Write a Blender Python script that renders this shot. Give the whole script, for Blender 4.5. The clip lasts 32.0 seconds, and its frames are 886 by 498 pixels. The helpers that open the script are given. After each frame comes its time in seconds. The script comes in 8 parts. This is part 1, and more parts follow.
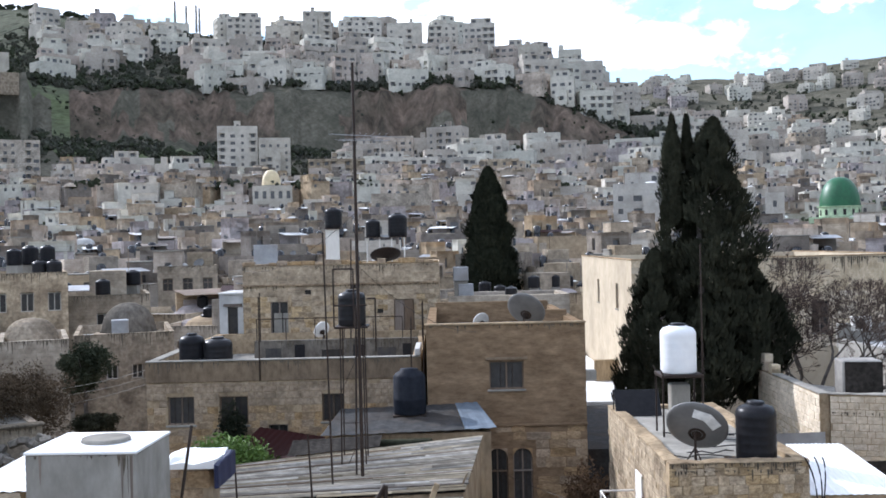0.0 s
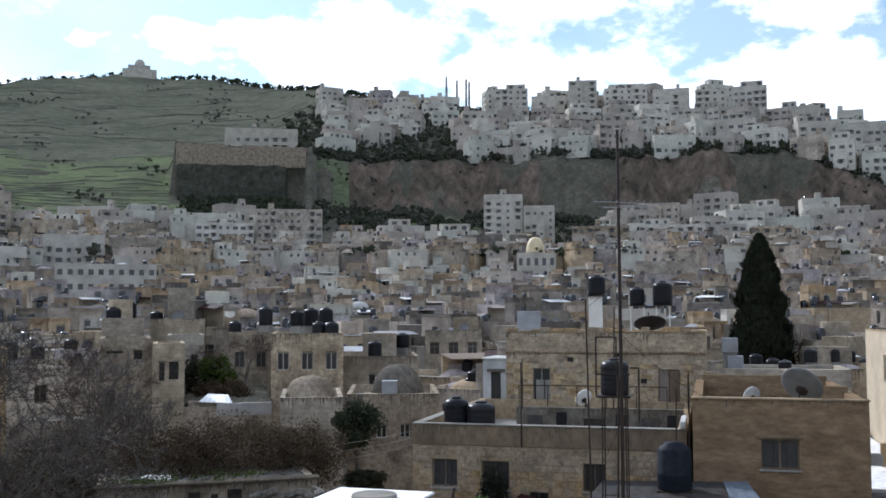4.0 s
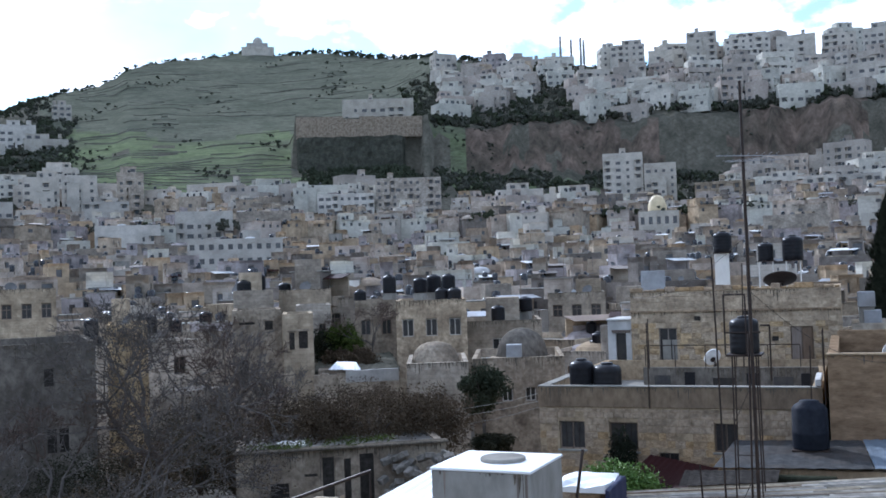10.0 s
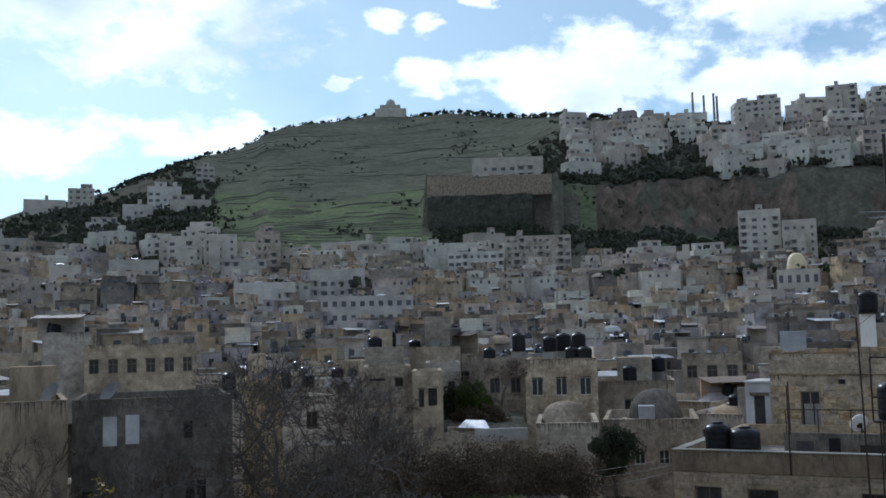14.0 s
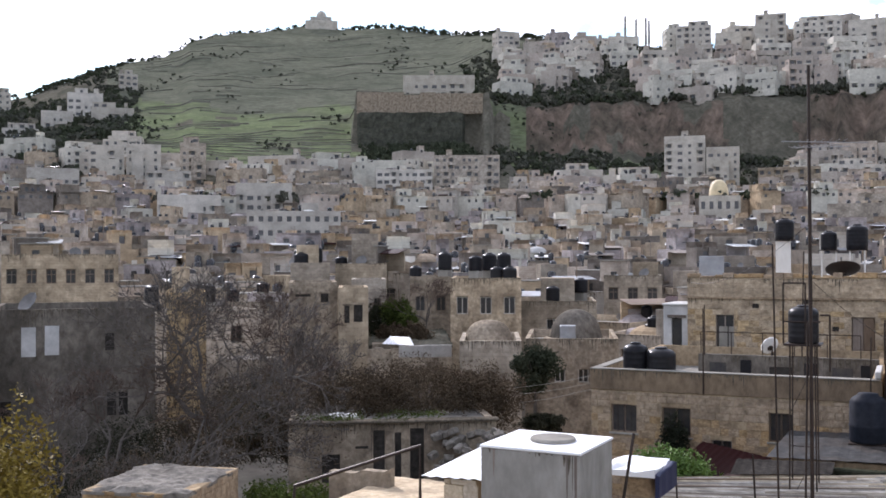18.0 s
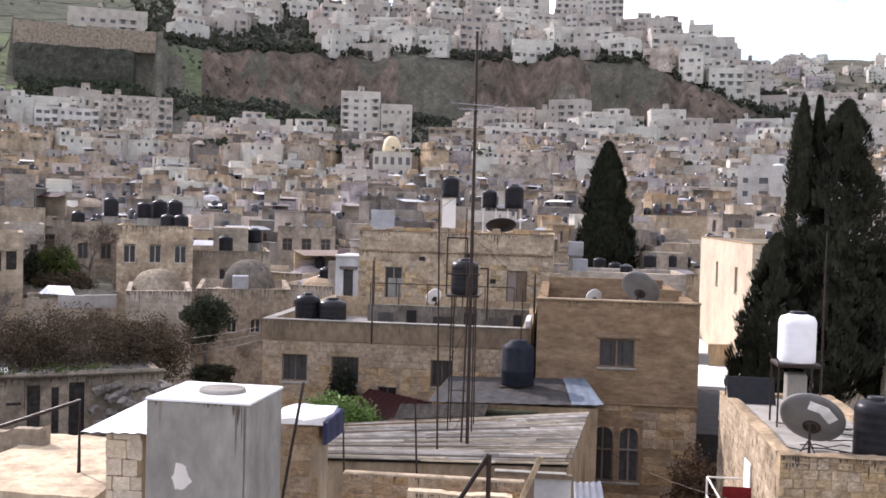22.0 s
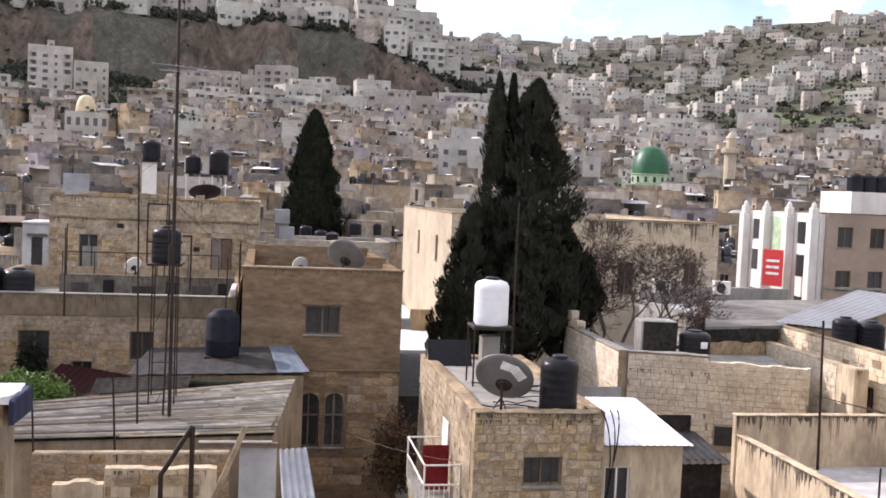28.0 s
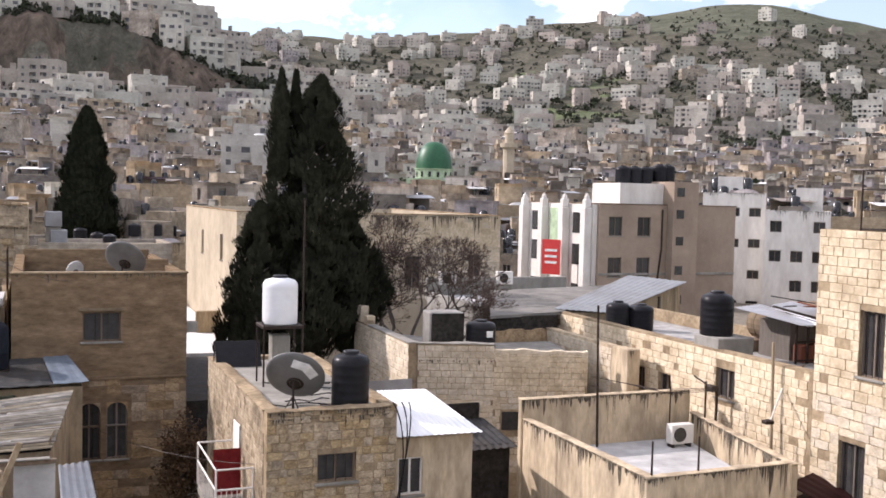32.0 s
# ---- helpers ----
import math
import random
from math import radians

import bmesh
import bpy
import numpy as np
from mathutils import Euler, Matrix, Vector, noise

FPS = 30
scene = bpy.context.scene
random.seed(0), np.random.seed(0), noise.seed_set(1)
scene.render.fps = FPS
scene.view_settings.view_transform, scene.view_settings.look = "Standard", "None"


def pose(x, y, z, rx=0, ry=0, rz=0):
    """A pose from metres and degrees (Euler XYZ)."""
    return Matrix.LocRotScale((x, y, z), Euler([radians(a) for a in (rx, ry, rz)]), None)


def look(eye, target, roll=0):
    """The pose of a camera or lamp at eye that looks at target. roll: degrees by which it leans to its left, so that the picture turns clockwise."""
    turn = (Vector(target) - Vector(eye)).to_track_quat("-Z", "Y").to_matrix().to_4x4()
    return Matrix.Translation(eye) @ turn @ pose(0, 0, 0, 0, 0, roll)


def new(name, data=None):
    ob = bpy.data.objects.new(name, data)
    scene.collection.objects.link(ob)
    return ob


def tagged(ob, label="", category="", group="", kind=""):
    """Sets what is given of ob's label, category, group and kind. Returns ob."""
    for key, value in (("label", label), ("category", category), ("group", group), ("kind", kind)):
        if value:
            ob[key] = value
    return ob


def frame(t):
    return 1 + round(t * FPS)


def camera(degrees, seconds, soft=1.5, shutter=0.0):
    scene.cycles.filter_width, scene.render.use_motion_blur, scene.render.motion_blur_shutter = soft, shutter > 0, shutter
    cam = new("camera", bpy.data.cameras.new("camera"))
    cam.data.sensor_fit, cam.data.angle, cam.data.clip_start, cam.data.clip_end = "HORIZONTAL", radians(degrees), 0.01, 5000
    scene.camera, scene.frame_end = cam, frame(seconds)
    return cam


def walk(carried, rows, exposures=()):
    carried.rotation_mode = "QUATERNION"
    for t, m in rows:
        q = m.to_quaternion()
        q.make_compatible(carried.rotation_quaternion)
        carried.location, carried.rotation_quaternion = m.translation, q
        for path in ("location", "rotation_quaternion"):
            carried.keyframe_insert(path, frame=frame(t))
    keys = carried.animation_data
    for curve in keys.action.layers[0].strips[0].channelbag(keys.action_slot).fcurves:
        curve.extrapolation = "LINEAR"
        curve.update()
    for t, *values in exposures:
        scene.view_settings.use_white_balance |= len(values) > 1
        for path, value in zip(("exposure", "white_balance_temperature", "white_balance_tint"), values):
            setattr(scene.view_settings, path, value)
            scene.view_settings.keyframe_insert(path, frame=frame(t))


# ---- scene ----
cam = camera(47.3, 32.0, soft=1.7)
EYE = 15.0   # height of the lens over the street level
# seconds, yaw, pitch, roll: the camera turns where it stands
TURNS = [
    (0, 0, -0.31, 1.29), (0.5, 1.3, 0.55, 1.28), (1, 3.37, 1.49, 1.82), (1.5, 5.59, 2.35, 1.93),
    (2, 7.2, 3.11, 1.62), (2.5, 9.08, 3.45, 1.54), (3, 11.07, 3.54, 1.06), (3.5, 13.12, 3.65, 0.66),
    (4, 14.79, 3.68, 0.19), (4.5, 15.09, 3.61, 0.16), (6.5, 16.72, 3.26, 0.4), (7, 17.36, 2.79, 0.54),
    (7.5, 18.05, 2.36, 0.89), (8, 18.74, 2.15, 0.88), (8.5, 19.41, 2.15, 0.8), (9, 20.1, 2.12, 1.45),
    (9.5, 20.86, 1.93, 1.42), (10, 21.67, 1.8, 2.03), (10.5, 22.82, 1.8, 2.01), (11, 25.43, 2.27, 2.07),
    (11.5, 27.97, 3.53, 1.92), (12, 29.77, 4.77, 1.66), (12.5, 30.06, 5.74, 1.62), (13, 29.59, 6.48, 1.18),
    (13.5, 29.13, 6.49, 1.19), (14, 28.97, 5.29, 1.43), (14.5, 28.8, 4.36, 1.55), (16.5, 28.02, 2.42, 0.96),
    (17, 27.07, 1.85, 0.81), (17.5, 26.02, 1.21, 0.64), (18, 24.82, 0.6, 0.17), (18.5, 22.93, 0.07, -0.03),
    (19, 20.48, -0.48, -0.75), (19.5, 17.95, -0.96, -1.23), (20, 15.59, -1.16, -1.42), (20.5, 13.38, -1.27, -1.06),
    (21, 11.18, -1.41, -1.4), (21.5, 8.87, -1.68, -1.58), (22, 6.56, -1.97, -1.55), (22.5, 4.37, -2.19, -1.86),
    (23, 2.24, -2.37, -2.07), (23.5, 0.13, -2.42, -2.34), (24, -1.77, -2.43, -2.73), (24.5, -3.56, -2.47, -2.84),
    (25, -5.21, -2.56, -3.23), (25.5, -6.9, -2.77, -3.01), (26, -8.56, -3.02, -3.26), (26.5, -9.86, -3.26, -3.43),
    (28.5, -10.03, -3.16, -2.21), (29, -10.47, -3.12, -2.05), (29.5, -11.27, -3.22, -2.38),
    (30, -12.57, -3.38, -2.17), (30.5, -15.29, -3.45, -1.97), (31, -18.3, -3.42, -2.41),
    (31.5, -20.43, -3.22, -2.09), (32, -22, -3.02, -1.41),
]
# seconds, stops, kelvin, tint: the picture darkens and turns blue as the camera swings towards the sun
EXPOSURE = [(0, 0.1, 5700, 15), (1, -0.02, 5800, 14), (2, -0.25, 5900, 15), (4, -0.42, 5700, 13), (7, -0.45, 5550, 13), (8, -0.38, 5450, 13), (10, -0.2, 5200, 14), (11, -0.05, 4850, 16), (11.6, -0.27, 4700, 18), (12.2, -0.6, 4550, 19), (13, -1.0, 5150, 11),
            (13.5, -1.05, 5350, 9), (14.5, -0.9, 5450, 12), (16.5, -0.5, 5650, 15), (18, 0.0, 6050, 21), (19, 0.33, 6100, 22), (20, 0.45, 6200, 24), (21, 0.38, 6250, 25), (23, 0.35, 6300, 26), (26, 0.2, 6400, 25), (30, 0.1, 6450, 24), (32, 0.0, 6450, 23)]
walk(cam, [(t, pose(0, 0, EYE, 90 + pitch, roll, yaw)) for t, yaw, pitch, roll in TURNS], EXPOSURE)

# ---- light ----
SUN_AZ, SUN_EL = -50.0, 32.0      # degrees from the first view, to the left and slightly ahead
world = bpy.data.worlds.new("world")
scene.world = world
world.use_nodes = True
wn, wl = world.node_tree.nodes, world.node_tree.links
wn.clear()
sky = wn.new("ShaderNodeTexSky")
sky.sky_type, sky.sun_disc = "NISHITA", False
sky.sun_elevation, sky.sun_rotation = radians(SUN_EL), radians(SUN_AZ)
sky.air_density, sky.dust_density, sky.ozone_density = 1.0, 0.5, 1.0
coord = wn.new("ShaderNodeTexCoord")


def calc(op, a, b=None, c=None):
    """One arithmetic node of the sky; its inputs are numbers or other nodes' outputs."""
    nd = wn.new("ShaderNodeMath")
    nd.operation = op
    for slot, val in zip(nd.inputs, (a, b, c)):
        if isinstance(val, (int, float)):
            slot.default_value = val
        elif val is not None:
            wl.new(val, slot)
    return nd.outputs[0]


def fluff(scale, detail, rough_, shift=0.0):
    mp, nz = wn.new("ShaderNodeMapping"), wn.new("ShaderNodeTexNoise")
    mp.inputs["Scale"].default_value, mp.inputs["Location"].default_value = (1, 1, 1.7), (shift, shift * 0.6, shift * 0.3)
    nz.inputs["Scale"].default_value, nz.inputs["Detail"].default_value, nz.inputs["Roughness"].default_value = scale, detail, rough_
    wl.new(coord.outputs["Generated"], mp.inputs["Vector"])
    wl.new(mp.outputs["Vector"], nz.inputs["Vector"])
    return nz.outputs["Fac"]


axes = wn.new("ShaderNodeSeparateXYZ")
wl.new(coord.outputs["Generated"], axes.inputs[0])
bearing = calc("MULTIPLY", calc("ARCTAN2", axes.outputs[0], axes.outputs[1]), 57.296)
height = calc("MULTIPLY", calc("ARCSINE", axes.outputs[2]), 57.296)
billow = calc("SUBTRACT", fluff(16.0, 8.0, 0.62), 0.5)
bearing = calc("ADD", bearing, calc("MULTIPLY", calc("SUBTRACT", fluff(11.0, 5.0, 0.55, 2.3), 0.5), 7.0))
height = calc("ADD", height, calc("MULTIPLY", calc("SUBTRACT", fluff(11.0, 5.0, 0.55, 5.1), 0.5), 4.5))
# cumulus banks over the hills: bearing, angle of height, half width, half height
BANKS = [(-45, 18.8, 8.5, 4.6), (-52, 10.9, 7, 1.8), (-40, 11.6, 6, 1.3), (-32.3, 18, 1.5, 0.9), (-29.1, 18, 1.2, 0.8), (-30, 15, 2.4, 1.2), (-35, 15.1, 0.9, 0.5), (-25.7, 19.3, 0.8, 0.9), (-20.5, 15, 6, 2.7), (-9, 18.2, 8, 3.4), (-8, 13.4, 8, 1.6), (4, 11.8, 9, 2.6),
         (6, 16.6, 4, 1.4), (13, 10.6, 5, 1.1), (19.2, 12.9, 1.4, 0.5), (22.8, 12.4, 1.3, 0.6), (30.5, 11.7, 5, 1.3), (40, 11.5, 2.6, 1.2)]
heap = -3.0
for ba, bh, bw, bt in BANKS:
    dx, dz = calc("MULTIPLY", calc("SUBTRACT", bearing, ba), 1 / bw), calc("MULTIPLY", calc("SUBTRACT", height, bh), 1 / bt)
    heap = calc("MAXIMUM", calc("SUBTRACT", 1.0, calc("ADD", calc("MULTIPLY", dx, dx), calc("MULTIPLY", dz, dz))), heap)
# the rest of the sky: scattered clouds of the same kind
aside = calc("MAXIMUM", calc("SUBTRACT", calc("ABSOLUTE", calc("ADD", bearing, 5.0)), 52.0), calc("SUBTRACT", height, 21.0))
open_sky = calc("SUBTRACT", calc("MULTIPLY", calc("SUBTRACT", fluff(2.6, 4.0, 0.5, 3.1), 0.48), 14.0), calc("MULTIPLY", calc("MAXIMUM", calc("MULTIPLY", aside, -1.0), 0.0), 3.0))
mass = calc("ADD", calc("MAXIMUM", heap, open_sky), calc("MULTIPLY", billow, 5.0))
edge = wn.new("ShaderNodeMapRange")
edge.interpolation_type = "SMOOTHSTEP"
edge.inputs["From Min"].default_value, edge.inputs["From Max"].default_value = -0.3, 0.75
edge.inputs["To Min"].default_value, edge.inputs["To Max"].default_value = 0.2, 1.0   # a thin high veil between the clouds
wl.new(mass, edge.inputs["Value"])
shade = wn.new("ShaderNodeValToRGB")
shade.color_ramp.elements[0].color, shade.color_ramp.elements[1].color = (0.62, 0.68, 0.78, 1), (0.97, 0.985, 1.0, 1)
shade.color_ramp.elements[0].position, shade.color_ramp.elements[1].position = 0.36, 0.52
wl.new(fluff(5.0, 5.0, 0.55, 7.7), shade.inputs["Fac"])
sky_bg, cloud_bg, blend, wout = wn.new("ShaderNodeBackground"), wn.new("ShaderNodeBackground"), wn.new("ShaderNodeMixShader"), wn.new("ShaderNodeOutputWorld")
sky_bg.inputs["Strength"].default_value = 0.15
# clouds towards the sun are brighter than those behind the lookout
near_sun = calc("ADD", calc("MULTIPLY", axes.outputs[0], math.sin(radians(SUN_AZ))), calc("MULTIPLY", axes.outputs[1], math.cos(radians(SUN_AZ))))
wl.new(calc("ADD", 1.95, calc("MULTIPLY", near_sun, 0.55)), cloud_bg.inputs["Strength"])
wl.new(shade.outputs["Color"], cloud_bg.inputs["Color"])
pure = wn.new("ShaderNodeMixRGB")   # washed winter sky, more cyan than clear air
pure.blend_type, pure.inputs["Fac"].default_value, pure.inputs["Color2"].default_value = "MULTIPLY", 1.0, (0.95, 1.15, 1.08, 1)
wl.new(sky.outputs["Color"], pure.inputs["Color1"])
wl.new(pure.outputs["Color"], sky_bg.inputs["Color"])
wl.new(edge.outputs[0], blend.inputs["Fac"])
wl.new(sky_bg.outputs["Background"], blend.inputs[1])
wl.new(cloud_bg.outputs["Background"], blend.inputs[2])
wl.new(blend.outputs["Shader"], wout.inputs["Surface"])
sun = new("sun", bpy.data.lights.new("sun", "SUN"))
sun.data.energy, sun.data.angle, sun.data.color = 5.0, radians(0.6), (1.0, 0.96, 0.89)
sa, se = radians(SUN_AZ), radians(SUN_EL)
sun.matrix_world = look((math.sin(sa) * math.cos(se) * 50, math.cos(sa) * math.cos(se) * 50, math.sin(se) * 50 + EYE), (0, 0, EYE))


# ---- materials ----
def surf(name, col, col2, scale=3.0, rough=0.85, bump=0.25, vary=0.0, metal=0.0, stain=0.35, big=0.35, stretch_z=1.0, stain_col=None, courses=None, spec=None, patch=0.32):
    """A matt or glossy surface: two colours mixed by fine grain, large stains over them, a fine relief, and a tone of each object's own."""
    m = bpy.data.materials.new(name)
    m.use_nodes = True
    n, l = m.node_tree.nodes, m.node_tree.links
    b = n["Principled BSDF"]
    b.inputs["Roughness"].default_value, b.inputs["Metallic"].default_value = rough, metal
    b.inputs["Specular IOR Level"].default_value = spec if spec is not None else (0.0 if rough >= 0.75 else 0.12 if rough > 0.6 else 0.4)
    tc, info, add, mp = n.new("ShaderNodeTexCoord"), n.new("ShaderNodeObjectInfo"), n.new("ShaderNodeVectorMath"), n.new("ShaderNodeMapping")
    mul = n.new("ShaderNodeMath")
    mul.operation, mul.inputs[1].default_value = "MULTIPLY", 173.0
    l.new(info.outputs["Random"], mul.inputs[0])
    l.new(tc.outputs["Object"], add.inputs[0])
    l.new(mul.outputs[0], add.inputs[1])
    mp.inputs["Scale"].default_value = stretch_z if isinstance(stretch_z, tuple) else (1, 1, stretch_z)
    l.new(add.outputs[0], mp.inputs["Vector"])
    fine, large = n.new("ShaderNodeTexNoise"), n.new("ShaderNodeTexNoise")
    fine.inputs["Scale"].default_value, fine.inputs["Detail"].default_value = scale, 8.0
    fine.inputs["Roughness"].default_value = 0.65
    large.inputs["Scale"].default_value, large.inputs["Detail"].default_value = big, 5.0
    l.new(mp.outputs[0], fine.inputs["Vector"])
    l.new(mp.outputs[0], large.inputs["Vector"])
    r1 = n.new("ShaderNodeValToRGB")
    r1.color_ramp.elements[0].position, r1.color_ramp.elements[1].position = 0.32, 0.68
    r1.color_ramp.elements[0].color, r1.color_ramp.elements[1].color = (*col, 1), (*col2, 1)
    l.new(fine.outputs["Fac"], r1.inputs["Fac"])
    r2 = n.new("ShaderNodeValToRGB")
    r2.color_ramp.elements[0].position, r2.color_ramp.elements[1].position = 0.42, 0.66
    l.new(large.outputs["Fac"], r2.inputs["Fac"])
    sm = n.new("ShaderNodeMath")
    sm.operation, sm.inputs[1].default_value = "MULTIPLY", stain
    l.new(r2.outputs["Color"], sm.inputs[0])
    mix = n.new("ShaderNodeMixRGB")
    mix.inputs["Color2"].default_value = (*(stain_col or [c * 0.45 for c in col]), 1)
    l.new(sm.outputs[0], mix.inputs["Fac"])
    l.new(r1.outputs["Color"], mix.inputs["Color1"])
    last = mix.outputs["Color"]
    if rough >= 0.75 and patch:
        blot, lift, mulp = n.new("ShaderNodeTexNoise"), n.new("ShaderNodeMapRange"), n.new("ShaderNodeMixRGB")
        blot.inputs["Scale"].default_value, blot.inputs["Detail"].default_value, blot.inputs["Roughness"].default_value = max(big * 4.5, 0.1), 6.0, 0.7
        lift.inputs["From Min"].default_value, lift.inputs["From Max"].default_value = 0.3, 0.7
        lift.inputs["To Min"].default_value, lift.inputs["To Max"].default_value = 1 - patch, 1 + patch * 0.7
        l.new(mp.outputs[0], blot.inputs["Vector"])
        l.new(blot.outputs["Fac"], lift.inputs["Value"])
        mulp.blend_type, mulp.inputs["Fac"].default_value = "MULTIPLY", 1.0
        l.new(last, mulp.inputs["Color1"])
        l.new(lift.outputs[0], mulp.inputs["Color2"])
        last = mulp.outputs["Color"]
    if courses:
        sep, addx, comb, brick, mul2 = n.new("ShaderNodeSeparateXYZ"), n.new("ShaderNodeMath"), n.new("ShaderNodeCombineXYZ"), n.new("ShaderNodeTexBrick"), n.new("ShaderNodeMixRGB")
        l.new(tc.outputs["Object"], sep.inputs[0])
        l.new(sep.outputs[0], addx.inputs[0])
        l.new(sep.outputs[1], addx.inputs[1])
        l.new(addx.outputs[0], comb.inputs[0])
        l.new(sep.outputs[2], comb.inputs[1])
        l.new(comb.outputs[0], brick.inputs["Vector"])
        brick.inputs["Scale"].default_value = 1.0
        brick.inputs["Brick Width"].default_value, brick.inputs["Row Height"].default_value, brick.inputs["Mortar Size"].default_value = courses[0], courses[1], courses[1] * 0.07
        brick.inputs["Color1"].default_value, brick.inputs["Color2"].default_value, brick.inputs["Mortar"].default_value = (0.90, 0.885, 0.87, 1), (1.05, 1.05, 1.04, 1), (0.78, 0.76, 0.73, 1)
        mul2.blend_type, mul2.inputs["Fac"].default_value = "MULTIPLY", 0.7
        l.new(last, mul2.inputs["Color1"])
        l.new(brick.outputs["Color"], mul2.inputs["Color2"])
        last = mul2.outputs["Color"]
    if vary:
        hsv, rng = n.new("ShaderNodeHueSaturation"), n.new("ShaderNodeMapRange")
        rng.inputs["To Min"].default_value, rng.inputs["To Max"].default_value = 1 - vary, 1 + vary
        l.new(info.outputs["Random"], rng.inputs["Value"])
        l.new(rng.outputs[0], hsv.inputs["Value"])
        wob, rng2 = n.new("ShaderNodeMath"), n.new("ShaderNodeMapRange")
        wob.operation, wob.inputs[1].default_value = "MULTIPLY", 7.31
        frac = n.new("ShaderNodeMath")
        frac.operation = "FRACT"
        l.new(info.outputs["Random"], wob.inputs[0])
        l.new(wob.outputs[0], frac.inputs[0])
        rng2.inputs["To Min"].default_value, rng2.inputs["To Max"].default_value = 1 - vary * 1.6, 1 + vary * 1.2
        l.new(frac.outputs[0], rng2.inputs["Value"])
        l.new(rng2.outputs[0], hsv.inputs["Saturation"])
        l.new(last, hsv.inputs["Color"])
        last = hsv.outputs["Color"]
    l.new(last, b.inputs["Base Color"])
    if bump:
        bp = n.new("ShaderNodeBump")
        bp.inputs["Strength"].default_value, bp.inputs["Distance"].default_value = bump, 0.03
        l.new(fine.outputs["Fac"], bp.inputs["Height"])
        l.new(bp.outputs[0], b.inputs["Normal"])
    return m


STONE = surf("cream_stone", (0.345, 0.29, 0.222), (0.485, 0.415, 0.326), 2.2, vary=0.2, stain=0.65, big=0.35, courses=(0.45, 0.23), patch=0.38)
STONE_W = surf("white_stone", (0.480, 0.448, 0.392), (0.560, 0.528, 0.472), 2.0, vary=0.16, stain=0.4, big=0.25, courses=(0.5, 0.25), patch=0.1)
BLOCK = surf("dressed_stone", (0.55, 0.455, 0.33), (0.74, 0.645, 0.50), 6.0, vary=0.11, stain=0.45, big=1.3, bump=0.7, stain_col=(0.30, 0.225, 0.14), patch=0.22)
BLOCK_GREY = surf("weathered_stone", (0.30, 0.208, 0.122), (0.475, 0.355, 0.225), 6.0, vary=0.14, stain=0.6, big=1.1, bump=0.7, stain_col=(0.135, 0.095, 0.06), patch=0.4)
OCHRE = surf("ochre_stone", (0.36, 0.268, 0.162), (0.55, 0.432, 0.285), 5.0, vary=0.13, stain=0.7, big=0.9, bump=0.6, stain_col=(0.16, 0.115, 0.072), patch=0.42)
MORTAR = surf("lime_mortar", (0.30, 0.225, 0.142), (0.42, 0.33, 0.22), 6.0, stain=0.6, big=0.8, bump=0.5, stain_col=(0.14, 0.102, 0.068))
# lighter than the dark sheet: the sunlit end of that roof as colour
SHEET_LIT = surf("blue_sheet_lit_end", (0.10, 0.125, 0.155), (0.16, 0.19, 0.225), 2.5, rough=0.6, spec=0.15, bump=0.1, stain=0.5, stain_col=(0.08, 0.075, 0.07))
PLASTER = surf("ochre_plaster", (0.31, 0.235, 0.148), (0.39, 0.305, 0.205), 2.2, stain=0.75, big=0.9, bump=0.35, vary=0.08, stretch_z=0.35, stain_col=(0.13, 0.10, 0.07))
YARD = surf("stained_yard_plaster", (0.50, 0.395, 0.265), (0.62, 0.51, 0.365), 3.5, stain=0.6, big=1.4, bump=0.4, stretch_z=0.3, stain_col=(0.2, 0.155, 0.11), patch=0.25)
DRIP = surf("black_water_stain", (0.075, 0.066, 0.055), (0.17, 0.145, 0.11), 9.0, stain=0.4, big=2.0, bump=0.2)
RUIN = surf("grey_ruin_render", (0.25, 0.205, 0.152), (0.385, 0.325, 0.25), 4.0, stain=0.7, big=0.9, bump=0.5, stain_col=(0.115, 0.09, 0.068), patch=0.4)
RUBBLE = surf("rubble_masonry", (0.123, 0.112, 0.098), (0.310, 0.286, 0.249), 5.0, stain=0.4, big=0.6, bump=0.8)
SHEET_R = surf("old_roof_sheet", (0.240, 0.248, 0.248), (0.320, 0.328, 0.328), 2.0, rough=0.6, bump=0.15, metal=0.2, stain=0.5, big=0.4, stain_col=(0.20, 0.18, 0.16))
BANDED = surf("board_marked_render", (0.19, 0.13, 0.08), (0.275, 0.197, 0.125), 1.5, stain=0.6, big=0.6, bump=0.5, stretch_z=3.0, stain_col=(0.145, 0.10, 0.062), patch=0.35)
PLASTER_W = surf("white_plaster", (0.68, 0.645, 0.59), (0.77, 0.74, 0.69), 1.5, stain=0.3, big=0.9, stretch_z=0.35, stain_col=(0.36, 0.32, 0.28), patch=0.08)
# near-black for sooty or dark surfaces, and for shade painted into openings
SOOT_VOID = surf("soot_and_void_black", (0.025, 0.023, 0.021), (0.06, 0.054, 0.048), 6.0, stain=0.3)
BROWN = surf("brown_render", (0.18, 0.135, 0.092), (0.25, 0.19, 0.13), 1.8, stain=0.7, big=0.9, bump=0.4, stretch_z=0.5, stain_col=(0.105, 0.08, 0.058), patch=0.35)
CONCRETE = surf("concrete", (0.25, 0.235, 0.205), (0.33, 0.312, 0.278), 3.0, stain=0.45, big=0.8, bump=0.3, vary=0.08, stretch_z=0.5, patch=0.14)
ROOF = surf("flat_roof", (0.253, 0.241, 0.222), (0.355, 0.336, 0.304), 1.2, stain=0.6, big=0.3, vary=0.25)
